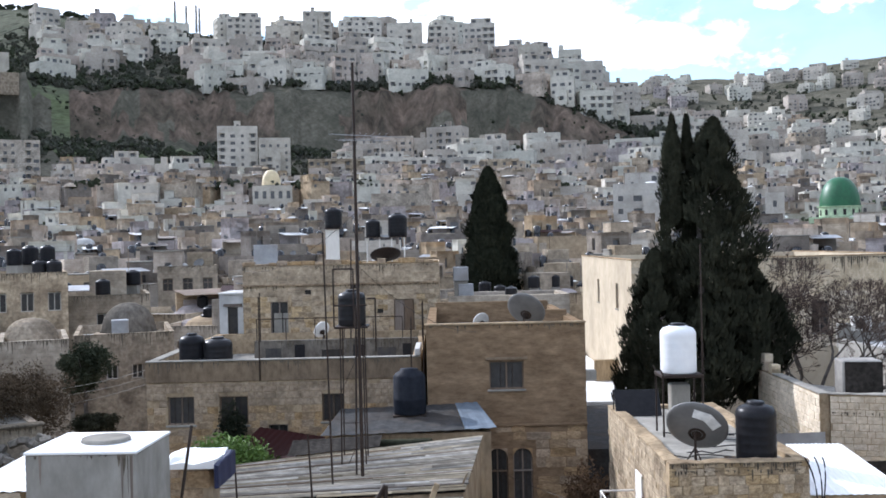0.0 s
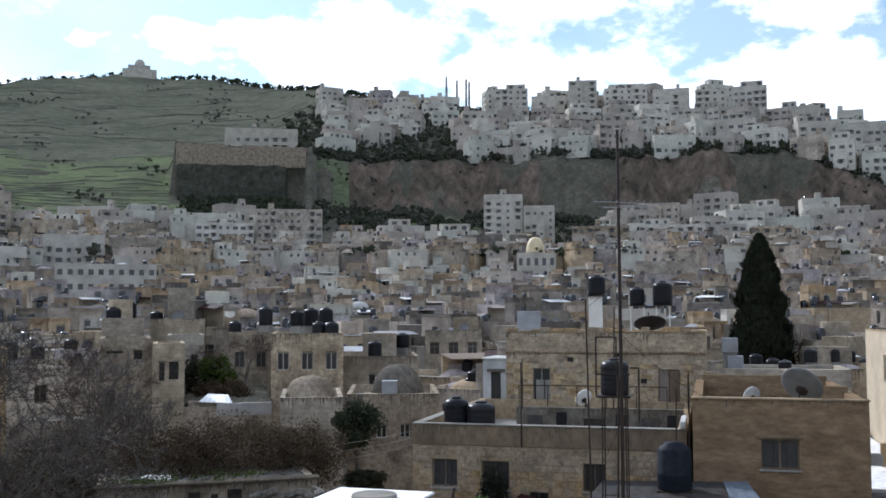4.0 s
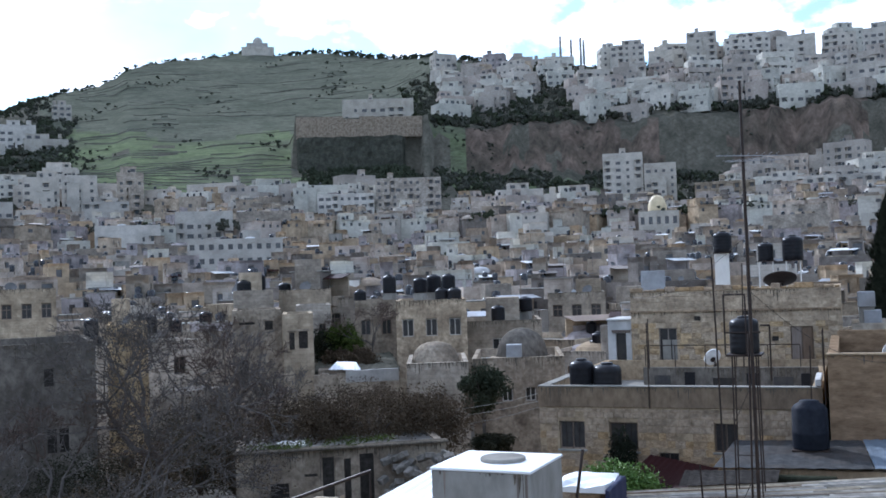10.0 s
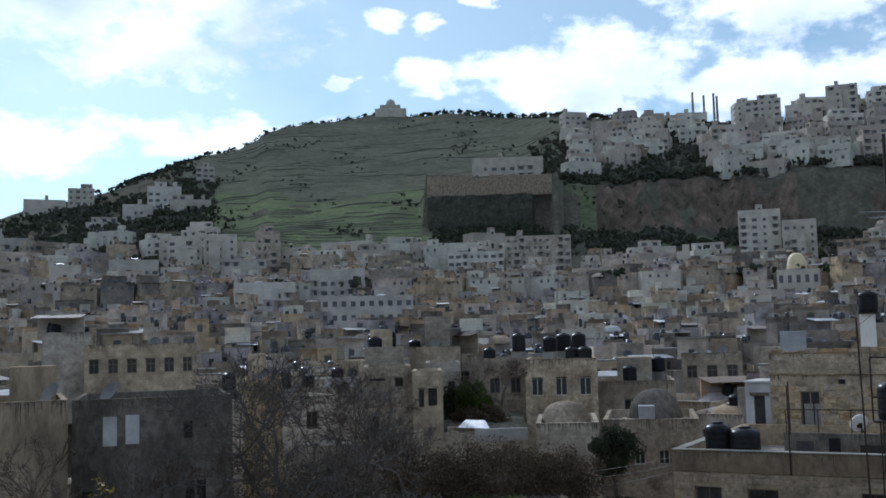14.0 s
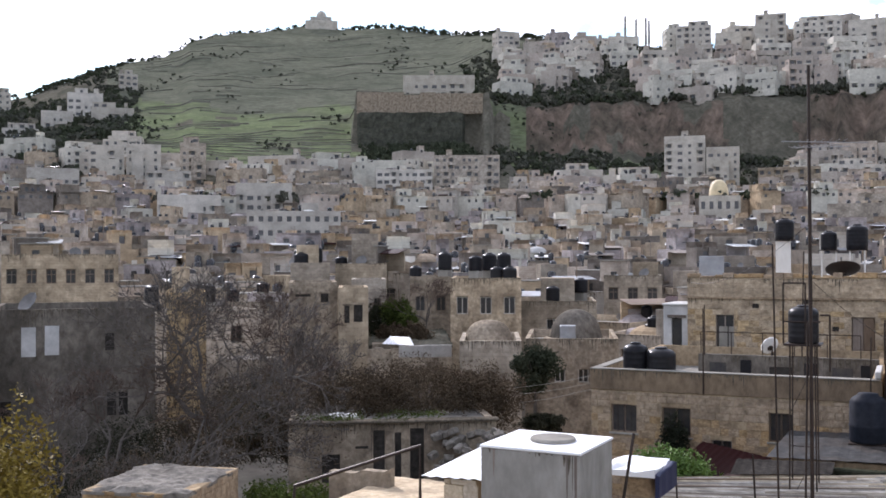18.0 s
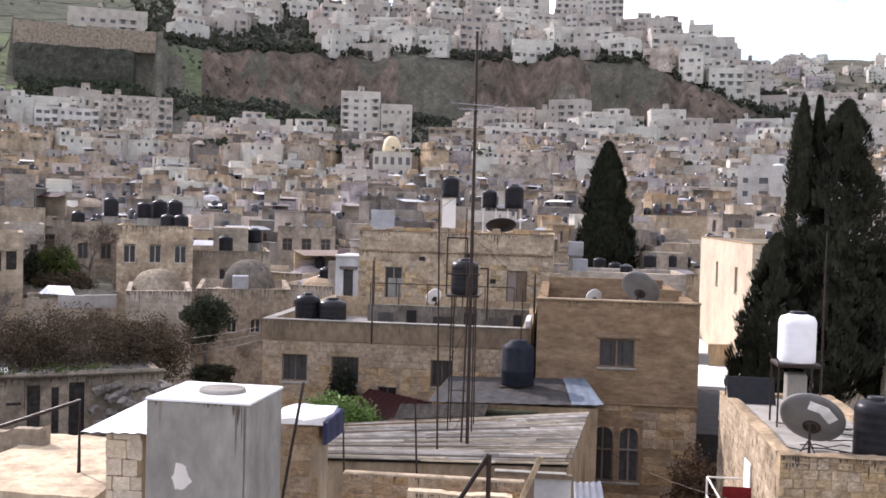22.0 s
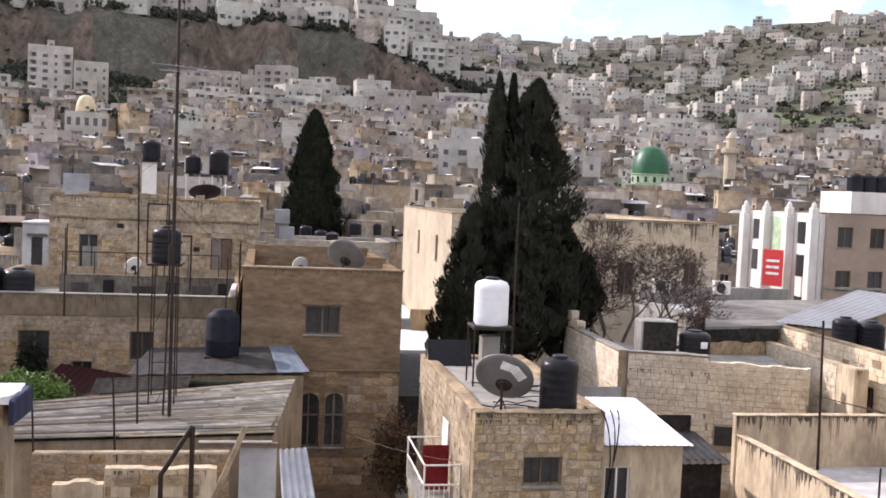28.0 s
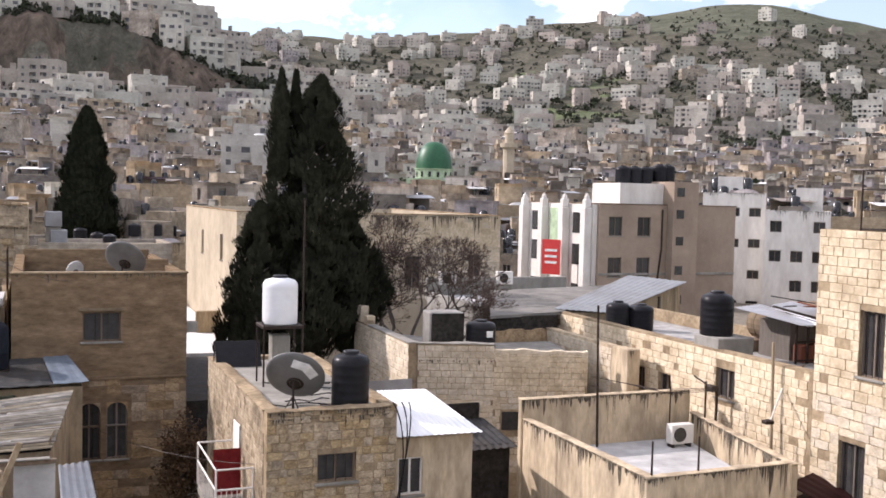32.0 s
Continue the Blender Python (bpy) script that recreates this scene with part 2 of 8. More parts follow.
ROOF_W = surf("whitewashed_roof", (0.72, 0.71, 0.68), (0.82, 0.81, 0.79), 1.4, stain=0.25, big=0.6)
ROOF_PALE = surf("pale_cement_roof", (0.46, 0.455, 0.44), (0.58, 0.575, 0.56), 1.4, stain=0.45, big=0.6, patch=0.15)
GLASS = surf("dark_window", (0.025, 0.025, 0.028), (0.05, 0.048, 0.045), 4.0, rough=0.25, bump=0.0, vary=0.5, stain=0.0)
SHUTTER = surf("faded_shutter", (0.16, 0.12, 0.09), (0.24, 0.19, 0.15), 9.0, rough=0.7, vary=0.25, stretch_z=0.2)
TANK = surf("black_plastic", (0.008, 0.008, 0.010), (0.016, 0.016, 0.019), 5.0, rough=0.36, spec=0.14, bump=0.04, stain=0.2, stain_col=(0.05, 0.047, 0.045))
TANK_OLD = surf("faded_black_plastic", (0.010, 0.012, 0.018), (0.022, 0.025, 0.033), 4.0, rough=0.62, spec=0.06, bump=0.1, stain=0.3, stain_col=(0.05, 0.047, 0.045))
TANK_W = surf("white_plastic", (0.74, 0.74, 0.75), (0.82, 0.82, 0.82), 3.0, rough=0.4, bump=0.05, stain=0.25, stain_col=(0.5, 0.48, 0.45))
STEEL = surf("rusty_steel", (0.025, 0.017, 0.014), (0.049, 0.032, 0.023), 8.0, rough=0.6, bump=0.2, metal=0.4)
ZINC = surf("zinc_sheet", (0.264, 0.272, 0.285), (0.365, 0.374, 0.387), 2.5, rough=0.5, bump=0.1, metal=0.4, stain=0.6, big=0.5, stain_col=(0.17, 0.14, 0.115))
SHEET_W = surf("white_sheet", (0.80, 0.80, 0.80), (0.86, 0.86, 0.86), 2.0, rough=0.5, bump=0.05, stain=0.15)
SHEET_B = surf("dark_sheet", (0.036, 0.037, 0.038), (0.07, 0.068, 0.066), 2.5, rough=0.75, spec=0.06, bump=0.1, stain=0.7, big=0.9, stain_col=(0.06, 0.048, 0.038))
ASBESTOS = surf("fibre_cement", (0.26, 0.228, 0.178), (0.47, 0.42, 0.34), 7.0, stain=0.7, big=1.2, bump=0.6, vary=0.3, stretch_z=(0.25, 1.6, 1.0), stain_col=(0.09, 0.076, 0.058))
DISH = surf("dish_grey", (0.130, 0.125, 0.121), (0.164, 0.160, 0.151), 4.0, rough=0.5, stain=0.4, big=1.5, bump=0.05)
CRATE = surf("reddish_wood", (0.16, 0.06, 0.04), (0.26, 0.11, 0.075), 7.0, bump=0.3, stretch_z=0.3)
OFFICE = surf("tan_office_render", (0.315, 0.245, 0.188), (0.385, 0.305, 0.238), 1.2, stain=0.35, big=0.3, bump=0.2, patch=0.1)
CREAM = surf("cream_render", (0.46, 0.385, 0.28), (0.54, 0.46, 0.35), 1.5, stain=0.3, big=0.3, bump=0.2, patch=0.08)
HEM = surf("blue_plastic", (0.008, 0.012, 0.044), (0.016, 0.022, 0.068), 6.0, rough=0.6, bump=0.1)
CLOTH = surf("dark_red_cloth", (0.16, 0.02, 0.022), (0.24, 0.035, 0.035), 6.0, bump=0.2, stain=0.3)
RED = surf("red_paint", (0.50, 0.03, 0.03), (0.60, 0.05, 0.045), 4.0, rough=0.6, stain=0.2)
# maroon darkened to put the shade over the sloping sheet into its colour
DARKRED = surf("maroon_paint_shade_darkened", (0.022, 0.005, 0.005), (0.031, 0.009, 0.008), 5.0, rough=0.7)
GREEN = surf("green_dome_paint", (0.012, 0.085, 0.034), (0.02, 0.12, 0.048), 2.0, rough=0.45, bump=0.1)
PALEGREEN = surf("pale_green_paint", (0.42, 0.55, 0.36), (0.52, 0.64, 0.44), 2.0)
GOLD = surf("pale_dome", (0.62, 0.50, 0.30), (0.72, 0.60, 0.38), 2.0, rough=0.6)
LEAF_D = surf("dark_conifer", (0.018, 0.021, 0.015), (0.042, 0.047, 0.031), 2.5, rough=0.8, bump=0.0, stain=0.4)
LEAF_P = surf("pine_leaf", (0.024, 0.027, 0.019), (0.066, 0.067, 0.046), 2.5, rough=0.8, bump=0.0, stain=0.4)
LEAF_G = surf("fresh_leaf", (0.07, 0.14, 0.02), (0.16, 0.25, 0.05), 6.0, rough=0.6, bump=0.0, stain=0.3)
LEAF_M = surf("weed_leaf", (0.045, 0.075, 0.018), (0.13, 0.15, 0.045), 6.0, rough=0.8, bump=0.0, stain=0.5)
LEAF_C = surf("dry_creeper", (0.085, 0.052, 0.03), (0.19, 0.125, 0.08), 6.0, rough=0.8, bump=0.0, stain=0.4)
LEAF_Y = surf("yellow_leaf", (0.144, 0.108, 0.018), (0.245, 0.180, 0.036), 5.0, rough=0.7, bump=0.0, stain=0.4)
LEAF_R = surf("russet_leaf", (0.065, 0.050, 0.034), (0.125, 0.095, 0.065), 6.0, rough=0.8, bump=0.0, stain=0.4)
BARK = surf("grey_bark", (0.085, 0.074, 0.066), (0.16, 0.145, 0.13), 9.0, stretch_z=0.3, bump=0.5)
TWIG = surf("brown_twigs", (0.075, 0.055, 0.045), (0.135, 0.105, 0.088), 9.0, bump=0.0)
TOWN = surf("town_ground", (0.20, 0.18, 0.15), (0.32, 0.29, 0.24), 0.4, stain=0.5, big=0.05)
SCRUB = surf("scrub_slope", (0.082, 0.078, 0.06), (0.158, 0.146, 0.115), 0.5, stain=0.6, big=0.05, stain_col=(0.06, 0.061, 0.046))
# grass and heath are lightened to put some distant haze into the colour
GRASS = surf("winter_grass", (0.095, 0.115, 0.064), (0.172, 0.198, 0.108), 0.3, stain=0.65, big=0.025, stain_col=(0.105, 0.105, 0.08), stretch_z=(1, 1, 5.0))
HEATH = surf("dull_heath", (0.098, 0.102, 0.076), (0.16, 0.16, 0.12), 0.3, stain=0.6, big=0.03, stain_col=(0.075, 0.083, 0.06), stretch_z=(1, 1, 5.0))
CLIFF = surf("cliff_rock", (0.062, 0.053, 0.043), (0.20, 0.152, 0.118), 0.11, stain=0.55, big=0.06, bump=0.9, stain_col=(0.07, 0.067, 0.05), stretch_z=(1, 1, 0.5), patch=0.5)
TONES = [surf("old_stone_tone", (0.345 * k, 0.293 * k * g, 0.232 * k * g * b), (0.525 * k, 0.455 * k * g, 0.368 * k * g * b), 1.1, stain=0.6, big=0.12, courses=(0.6, 0.28))
         for k, g, b in ((0.9, 1.0, 1.0), (0.7, 1.02, 1.05), (1.1, 0.97, 0.95), (0.85, 0.94, 0.95), (0.5, 1.03, 1.1), (1.25, 1.0, 1.05), (0.95, 1.05, 1.22), (1.05, 0.92, 0.86))]
# pale stone, raised in brightness to make up for haze over far houses
TONES_W = [surf("pale_stone_haze_lifted", (0.47 * k, 0.432 * k * g, 0.378 * k * g), (0.59 * k, 0.55 * k * g, 0.487 * k * g), 0.8, patch=0.12, stain=0.45, big=0.08, courses=(1.2, 0.5)) for k, g in ((1.0, 1.0), (0.8, 0.98), (1.14, 1.03), (0.9, 0.95), (1.05, 1.05))]
FAR_TANK = surf("far_black_plastic", (0.010, 0.010, 0.012), (0.018, 0.018, 0.02), 2.0, rough=0.25, spec=0.5, bump=0.0, stain=0.1)
# foliage greyed and lightened, with the haze of the hills in its colour
LEAF_F = surf("haze_greyed_scrub", (0.05, 0.053, 0.042), (0.108, 0.108, 0.086), 0.6, rough=0.8, bump=0.0, stain=0.4)
LEAF_T = surf("far_dark_tree", (0.032, 0.04, 0.026), (0.072, 0.08, 0.052), 0.6, rough=0.8, bump=0.0, stain=0.4)
TERRACE = surf("terrace_wall", (0.15, 0.147, 0.115), (0.24, 0.228, 0.185), 0.6, stain=0.5, big=0.05)
DULL = surf("dull_grey_wall", (0.105, 0.092, 0.075), (0.215, 0.188, 0.155), 3.5, stain=0.65, big=0.5, bump=0.5, stretch_z=0.7, vary=0.1)
# lighter copy of the window colour, with haze painted in
FAR_GLASS = surf("far_window_haze_lifted", (0.06, 0.06, 0.065), (0.13, 0.13, 0.135), 0.3, rough=0.3, bump=0.0, stain=0.0)


# ---- building blocks ----
class Shape:
    """Vertices and faces of one mesh in the making."""

    def __init__(self):
        self.v, self.f = [], []

    def quad(self, a, b, c, d):
        i = len(self.v)
        self.v += [tuple(a), tuple(b), tuple(c), tuple(d)]
        self.f.append((i, i + 1, i + 2, i + 3))

    def box(self, x0, x1, y0, y1, z0, z1, m=None):
        i = len(self.v)
        pts = [(x0, y0, z0), (x1, y0, z0), (x1, y1, z0), (x0, y1, z0), (x0, y0, z1), (x1, y0, z1), (x1, y1, z1), (x0, y1, z1)]
        self.v += [tuple(m @ Vector(p)) for p in pts] if m else pts
        self.f += [tuple(i + k for k in q) for q in ((0, 3, 2, 1), (4, 5, 6, 7), (0, 1, 5, 4), (1, 2, 6, 5), (2, 3, 7, 6), (3, 0, 4, 7))]
        return self

    def block(self, x0, x1, y0, y1, z0, z1, c=0.02, m=None):
        """A box with chamfered edges on every side."""
        i = len(self.v)
        pts = []
        for ax in range(3):
            for sx in (0, 1):
                for sy in (0, 1):
                    for sz in (0, 1):
                        s = [sx, sy, sz]
                        lo, hi = (x0, y0, z0), (x1, y1, z1)
                        p = []
                        for k in range(3):
                            inset = 0 if k == ax else c
                            p.append(lo[k] + inset if s[k] == 0 else hi[k] - inset)
                        pts.append(tuple(p))
        idx = lambda ax, sx, sy, sz: i + ax * 8 + sx * 4 + sy * 2 + sz
        self.v += [tuple(m @ Vector(p)) for p in pts] if m else pts
        F = []
        F += [(idx(0, 0, 0, 0), idx(0, 0, 0, 1), idx(0, 0, 1, 1), idx(0, 0, 1, 0)), (idx(0, 1, 0, 0), idx(0, 1, 1, 0), idx(0, 1, 1, 1), idx(0, 1, 0, 1))]
        F += [(idx(1, 0, 0, 0), idx(1, 1, 0, 0), idx(1, 1, 0, 1), idx(1, 0, 0, 1)), (idx(1, 0, 1, 0), idx(1, 0, 1, 1), idx(1, 1, 1, 1), idx(1, 1, 1, 0))]
        F += [(idx(2, 0, 0, 0), idx(2, 0, 1, 0), idx(2, 1, 1, 0), idx(2, 1, 0, 0)), (idx(2, 0, 0, 1), idx(2, 1, 0, 1), idx(2, 1, 1, 1), idx(2, 0, 1, 1))]
        for s in (0, 1):
            for t in (0, 1):
                F.append((idx(0, s, t, 0), idx(1, s, t, 0), idx(1, s, t, 1), idx(0, s, t, 1)))
                F.append((idx(0, s, 0, t), idx(2, s, 0, t), idx(2, s, 1, t), idx(0, s, 1, t)))
                F.append((idx(1, 0, s, t), idx(2, 0, s, t), idx(2, 1, s, t), idx(1, 1, s, t)))
        for sx in (0, 1):
            for sy in (0, 1):
                for sz in (0, 1):
                    F.append((idx(0, sx, sy, sz), idx(1, sx, sy, sz), idx(2, sx, sy, sz)))
        self.f += F
        return self

    def tube(self, pts, r, n=6, r2=None):
        """A round bar along the points, from radius r to r2."""
        pts = [Vector(p) for p in pts]
        r2 = r if r2 is None else r2
        i = len(self.v)
        for k, p in enumerate(pts):
            d = (pts[min(k + 1, len(pts) - 1)] - pts[max(k - 1, 0)]).normalized()
            a = d.orthogonal().normalized() if abs(d.z) < 0.99 else Vector((1, 0, 0))
            if abs(d.z) < 0.99:
                a = d.cross(Vector((0, 0, 1))).normalized()
            b = d.cross(a)
            rr = r + (r2 - r) * k / max(1, len(pts) - 1)
            self.v += [tuple(p + (a * math.cos(q) + b * math.sin(q)) * rr) for q in [2 * math.pi * j / n for j in range(n)]]
        for k in range(len(pts) - 1):
            for j in range(n):
                a, b = i + k * n + j, i + k * n + (j + 1) % n
                self.f.append((a, b, b + n, a + n))
        self.f.append(tuple(i + j for j in range(n))[::-1])
        self.f.append(tuple(i + (len(pts) - 1) * n + j for j in range(n)))
        return self

    def lathe(self, prof, n=20, m=None, arc=2 * math.pi):
        """A turned form from (radius, height) pairs."""
        i = len(self.v)
        full = arc > 6.28
        cols = n if full else n + 1
        for r, z in prof:
            for j in range(cols):
                q = arc * j / n
                p = (r * math.cos(q), r * math.sin(q), z)
                self.v.append(tuple(m @ Vector(p)) if m else p)
        for k in range(len(prof) - 1):
            for j in range(n):
                a, b = i + k * cols + j, i + k * cols + (j + 1) % cols
                self.f.append((a, b, b + cols, a + cols))
        return self

    def tray(self, x0, x1, y0, y1, z0, z1, z2, t=0.15):
        """A balcony slab with a solid front, as one body."""
        i = len(self.v)
        prof = [(y1, z0), (y0, z0), (y0, z2), (y0 + t, z2), (y0 + t, z1), (y1, z1)]
        self.v += [(x0, y, z) for y, z in prof] + [(x1, y, z) for y, z in prof]
        for k in range(6):
            q = (k + 1) % 6
            self.f.append((i + k, i + q, i + 6 + q, i + 6 + k))
        self.f += [(i + 5, i + 4, i + 1, i), (i + 4, i + 3, i + 2, i + 1), (i + 6, i + 7, i + 10, i + 11), (i + 7, i + 8, i + 9, i + 10)]
        return self

    def quad_strip(self, x, y, top, ln, w):
        """A narrow run of rust that thins towards its lower end."""
        i = len(self.v)
        self.v += [(x, y, top), (x + w * 0.2, y, top - ln * 0.6), (x + w * 0.5, y, top - ln), (x + w * 0.8, y, top - ln * 0.5), (x + w, y, top)]
        self.f.append((i, i + 1, i + 2, i + 3, i + 4))
        return self

    def weld(self):
        """Joins corners that lie in one place."""
        ids, v, to = {}, [], []
        for p in self.v:
            k = (round(p[0], 3), round(p[1], 3), round(p[2], 3))
            if k not in ids:
                ids[k] = len(v)
                v.append(p)
            to.append(ids[k])
        self.v, self.f = v, [f for f in (tuple(dict.fromkeys(to[k] for k in f)) for f in self.f) if len(f) > 2]
        return self

    def mesh(self, name, mats, smooth=False, weld=False):
        me = bpy.data.meshes.new(name)
        me.from_pydata(self.v, [], self.f)
        for m in mats if isinstance(mats, (list, tuple)) else [mats]:
            me.materials.append(m)
        if smooth:
            me.polygons.foreach_set("use_smooth", [True] * len(me.polygons))
        me.update()
        return me


def part(name, shape, material, parent=None, label="", smooth=False, m=None):
    """Links a shape, or a mesh that others share, as one object under a thing or a part."""
    me = shape.mesh(name, material, smooth) if isinstance(shape, Shape) else shape
    ob = new(name, me)
    if parent:
        ob.parent = parent
    if m is not None:
        ob.matrix_basis = m
    if label:
        ob["label"] = label
    return ob


def thing(name, m, label, category, group="", kind=""):
    ob = new(name)
    ob.empty_display_size = 0.3
    ob.matrix_basis = m
    return tagged(ob, label, category, group, kind)


def polar(az, d, z=0.0):
    a = radians(az)
    return Vector((d * math.sin(a), d * math.cos(a), z))


# ---- the ground: one sheet from the street to the ridges ----
def ramp(x, xs, ys):
    return float(np.interp(x, xs, ys))


def soft(x, a, b):
    t = min(1.0, max(0.0, (x - a) / (b - a)))
    return t * t * (3 - 2 * t)


# bearing and angle of the skyline of the near hill, and of the hill across the valley
NEAR_AZ = (-75, -60, -53, -51.5, -48, -46, -44.7, -42, -40.4, -39.4, -38.8, -36.6, -34.7, -32.8, -31, -27, -22, -19, -16, -12, -7, 0, 3, 6, 9, 11, 14, 17, 22, 60)
NEAR_EL = (5, 6, 6.7, 7.2, 8.4, 9.2, 9.75, 10.75, 11.15, 11.5, 12.0, 12.4, 12.65, 12.95, 12.95, 12.8, 12.6, 12.3, 12.0, 11.5, 11.3, 10.9, 10.7, 9.6, 8.2, 7.2, 5.8, 4.4, 2.5, 2.0)
NEAR_R = (760, 780, 800, 800, 830, 850, 865, 900, 925, 940, 948, 975, 1000, 1020, 1020, 960, 880, 850, 810, 760, 740, 720, 700, 690, 680, 670, 640, 600, 560, 520)
FAR_AZ = (-20, 0, 9, 11, 14, 16, 18.4, 21, 23.5, 25.4, 27.2, 30.4, 32.2, 34.6, 37.6, 40, 43.3, 47, 55, 75)
FAR_EL = (5, 7, 8.75, 8.85, 8.7, 8.6, 8.7, 8.9, 9.05, 9.3, 9.6, 9.75, 10.0, 10.3, 10.55, 10.4, 9.55, 8.6, 7.5, 6)
TOWN_R = (0, 18, 30, 60, 80, 100, 150, 200, 260, 330, 400, 450)
TOWN_Z = (-15, -14, -12.5, -13.5, -12.5, -11.5, -8.0, -3.5, 2.0, 9.0, 18.0, 25.0)


def land(az, r):
    """Height over the lens's level of the ground at a bearing and a distance."""
    if abs(az) > 75:
        return ramp(r, (0, 40, 400, 3000), (-15, -14, -6, 60))
    base = ramp(r, TOWN_R, TOWN_Z)
    base *= 1.0 if base < 0 else 1 - 0.25 * soft(az, 12, 24)
    if r <= 330:
        return base
    ridge_r, ridge = ramp(az, NEAR_AZ, NEAR_R), math.tan(radians(ramp(az, NEAR_AZ, NEAR_EL)))
    zr = ridge * ridge_r
    z4 = 18.0 * (1 - 0.25 * soft(az, 12, 24))
    # open hill to the left: a concave slope; middle: terraces, a cliff band, the built brow
    u = min(1.0, max(0.0, (r - 400) / max(1, ridge_r - 400)))
    hill = z4 + (zr - z4) * (0.80 * u + 0.20 * u * u)
    hill = hill if r < ridge_r else zr - 0.10 * (r - ridge_r)
    s = ramp(az, (-26, -22, 4, 12), (8.3, 8.5, 8.6, 5.2))
    foot = ramp(az, (-26, -16, -6, 4, 12), (6.2, 5.9, 5.4, 5.4, 4.0))
    zf, zs = 548 * math.tan(radians(foot)), 568 * math.tan(radians(s))
    brow = ramp(r, (400, 450, 500, 548, 568, max(600, ridge_r), ridge_r + 900), (z4, 26, 0.55 * 26 + 0.45 * zf, zf, zs, max(zr, zs + 1), max(zr, zs) - 120))
    mid = soft(az, -24.5, -22.0) * (1 - soft(az, 10, 16))
    z = hill * (1 - mid) + brow * mid
    # the retaining wall's terrace
    if -29.8 < az < -22.0 and 548 < r < 640:
        z = max(z, 560 * math.tan(radians(9.25)))
    far_el = ramp(az, FAR_AZ, FAR_EL)
    fz = math.tan(radians(far_el)) * 1350
    far = ramp(r, (330, 480, 700, 1000, 1350, 2600), (base, 19, 44, 0.62 * fz * 0.8, fz, fz - 60)) if az > -5 else -50
    k = soft(az, 4, 12)
    return max(z, far * k + -50 * (1 - k)) if r > 450 else z * (1 - k) + min(z, far) * k


def ground_z(az, r):
    if -30 < az < 16 and 455 < r < 660:
        k = soft(az, -23, -21) * soft(r, 455, 500) * (1 - soft(r, 600, 660))
        return EYE + land(az, r + k * (9 * noise.noise((az * 0.55, 1.5, 0)) + 6 * noise.noise((az * 2.1, 7.5, 0)))) + k * 2.2 * noise.noise((az * 3.0, r * 0.09, 4)) + (1 - k) * rough(az, r)
    return EYE + land(az, r) + rough(az, r)


def rough(az, r):
    x, y = r * math.sin(radians(az)), r * math.cos(radians(az))
    n = noise.noise((x * 0.012, y * 0.012, 0)) * min(5.0, max(0, (r - 420) * 0.012)) + noise.noise((x * 0.05, y * 0.05, 3)) * min(1.6, max(0, (r - 300) * 0.006))
    return n


def polar_m(az, d, z):
    return Matrix.Translation(polar(az, d, z)) @ pose(0, 0, 0, 0, 0, -az)


def spot(az, r, sink=0.0):
    p = polar(az, r)
    p.z = ground_z(az, r) - sink
    return p


def make_ground():
    azs = [-180 + 7.0 * i for i in range(15)] + [-75 + 0.6 * i for i in range(30)] + [-57 + 0.3 * i for i in range(250)] + [18 + 0.6 * i for i in range(96)] + [82 + 7.0 * i for i in range(15)]
    rs = [1, 10, 18, 30, 45, 60, 80, 100, 125, 150, 175, 200, 230, 260, 295, 330, 365, 400, 425, 450, 475, 500, 516, 532, 547.9, 552, 556, 560, 564, 568, 574, 582, 592, 604, 618, 632, 639.9, 641]
    rs += [655 + 14 * i for i in range(30)] + [1080 + 30 * i for i in range(14)] + [1520, 1650, 1850, 2200, 3000, 4500]
    v, f, mi = [], [], []
    for r in rs:
        for az in azs:
            v.append((r * math.sin(radians(az)), r * math.cos(radians(az)), ground_z(az, r)))
    n = len(azs)
    for i in range(len(rs) - 1):
        for j in range(n):
            k = (j + 1) % n
            f.append((i * n + j, (i + 1) * n + j, (i + 1) * n + k, i * n + k))
            r, az = (rs[i] + rs[i + 1]) / 2, azs[j] + 0.3
            x, y = r * math.sin(radians(az)), r * math.cos(radians(az))
            w = noise.noise((x * 0.02, y * 0.02, 7))
            el = math.degrees(math.atan2(land(az, r), r))
            w2 = w + 0.6 * noise.noise((x * 0.07, y * 0.07, 9))
            kind = 1 if r > 400 else 0
            if -23.5 < az < 13 and 540 < r < 578 and w2 > -0.12:
                kind = 3
            if -22 < az < -12 and 500 < r < 538 and w2 > 0.0:
                kind = 2
            if -43 < az < -20 and r > 450:
                kind = 4 if el > 8.5 + 0.5 * w2 else 2 if el > 5.2 and w2 > -0.55 else 1
                if -30 < az < -21 and 525 < r < 560:
                    kind = 1
            if 26 < az < 32 and 4.3 < el < 7 and w2 > 0.1:
                kind = 2
            if 31 < az < 46 and el > 9.0 + 0.4 * w2:
                kind = 4
            mi.append(kind)
    me = bpy.data.meshes.new("ground")
    me.from_pydata(v, [], f)
    for m in (TOWN, SCRUB, GRASS, CLIFF, HEATH):
        me.materials.append(m)
    me.polygons.foreach_set("material_index", mi)
    me.polygons.foreach_set("use_smooth", [True] * len(f))
    me.update()
    return tagged(new("ground", me), "town ground rising to scrub slopes, terraces and cliffs", "ground", kind="structure")


make_ground()


# ---- houses ----
PANES = {}


def pane_mesh(w, h, kind):
    """A window of one size: a frame with a mullion and panes set back in it, shared by all windows of that size."""
    key = (round(w, 1), round(h, 1), kind)
    if key not in PANES:
        w, h = key[0], key[1]
        e = 0.06
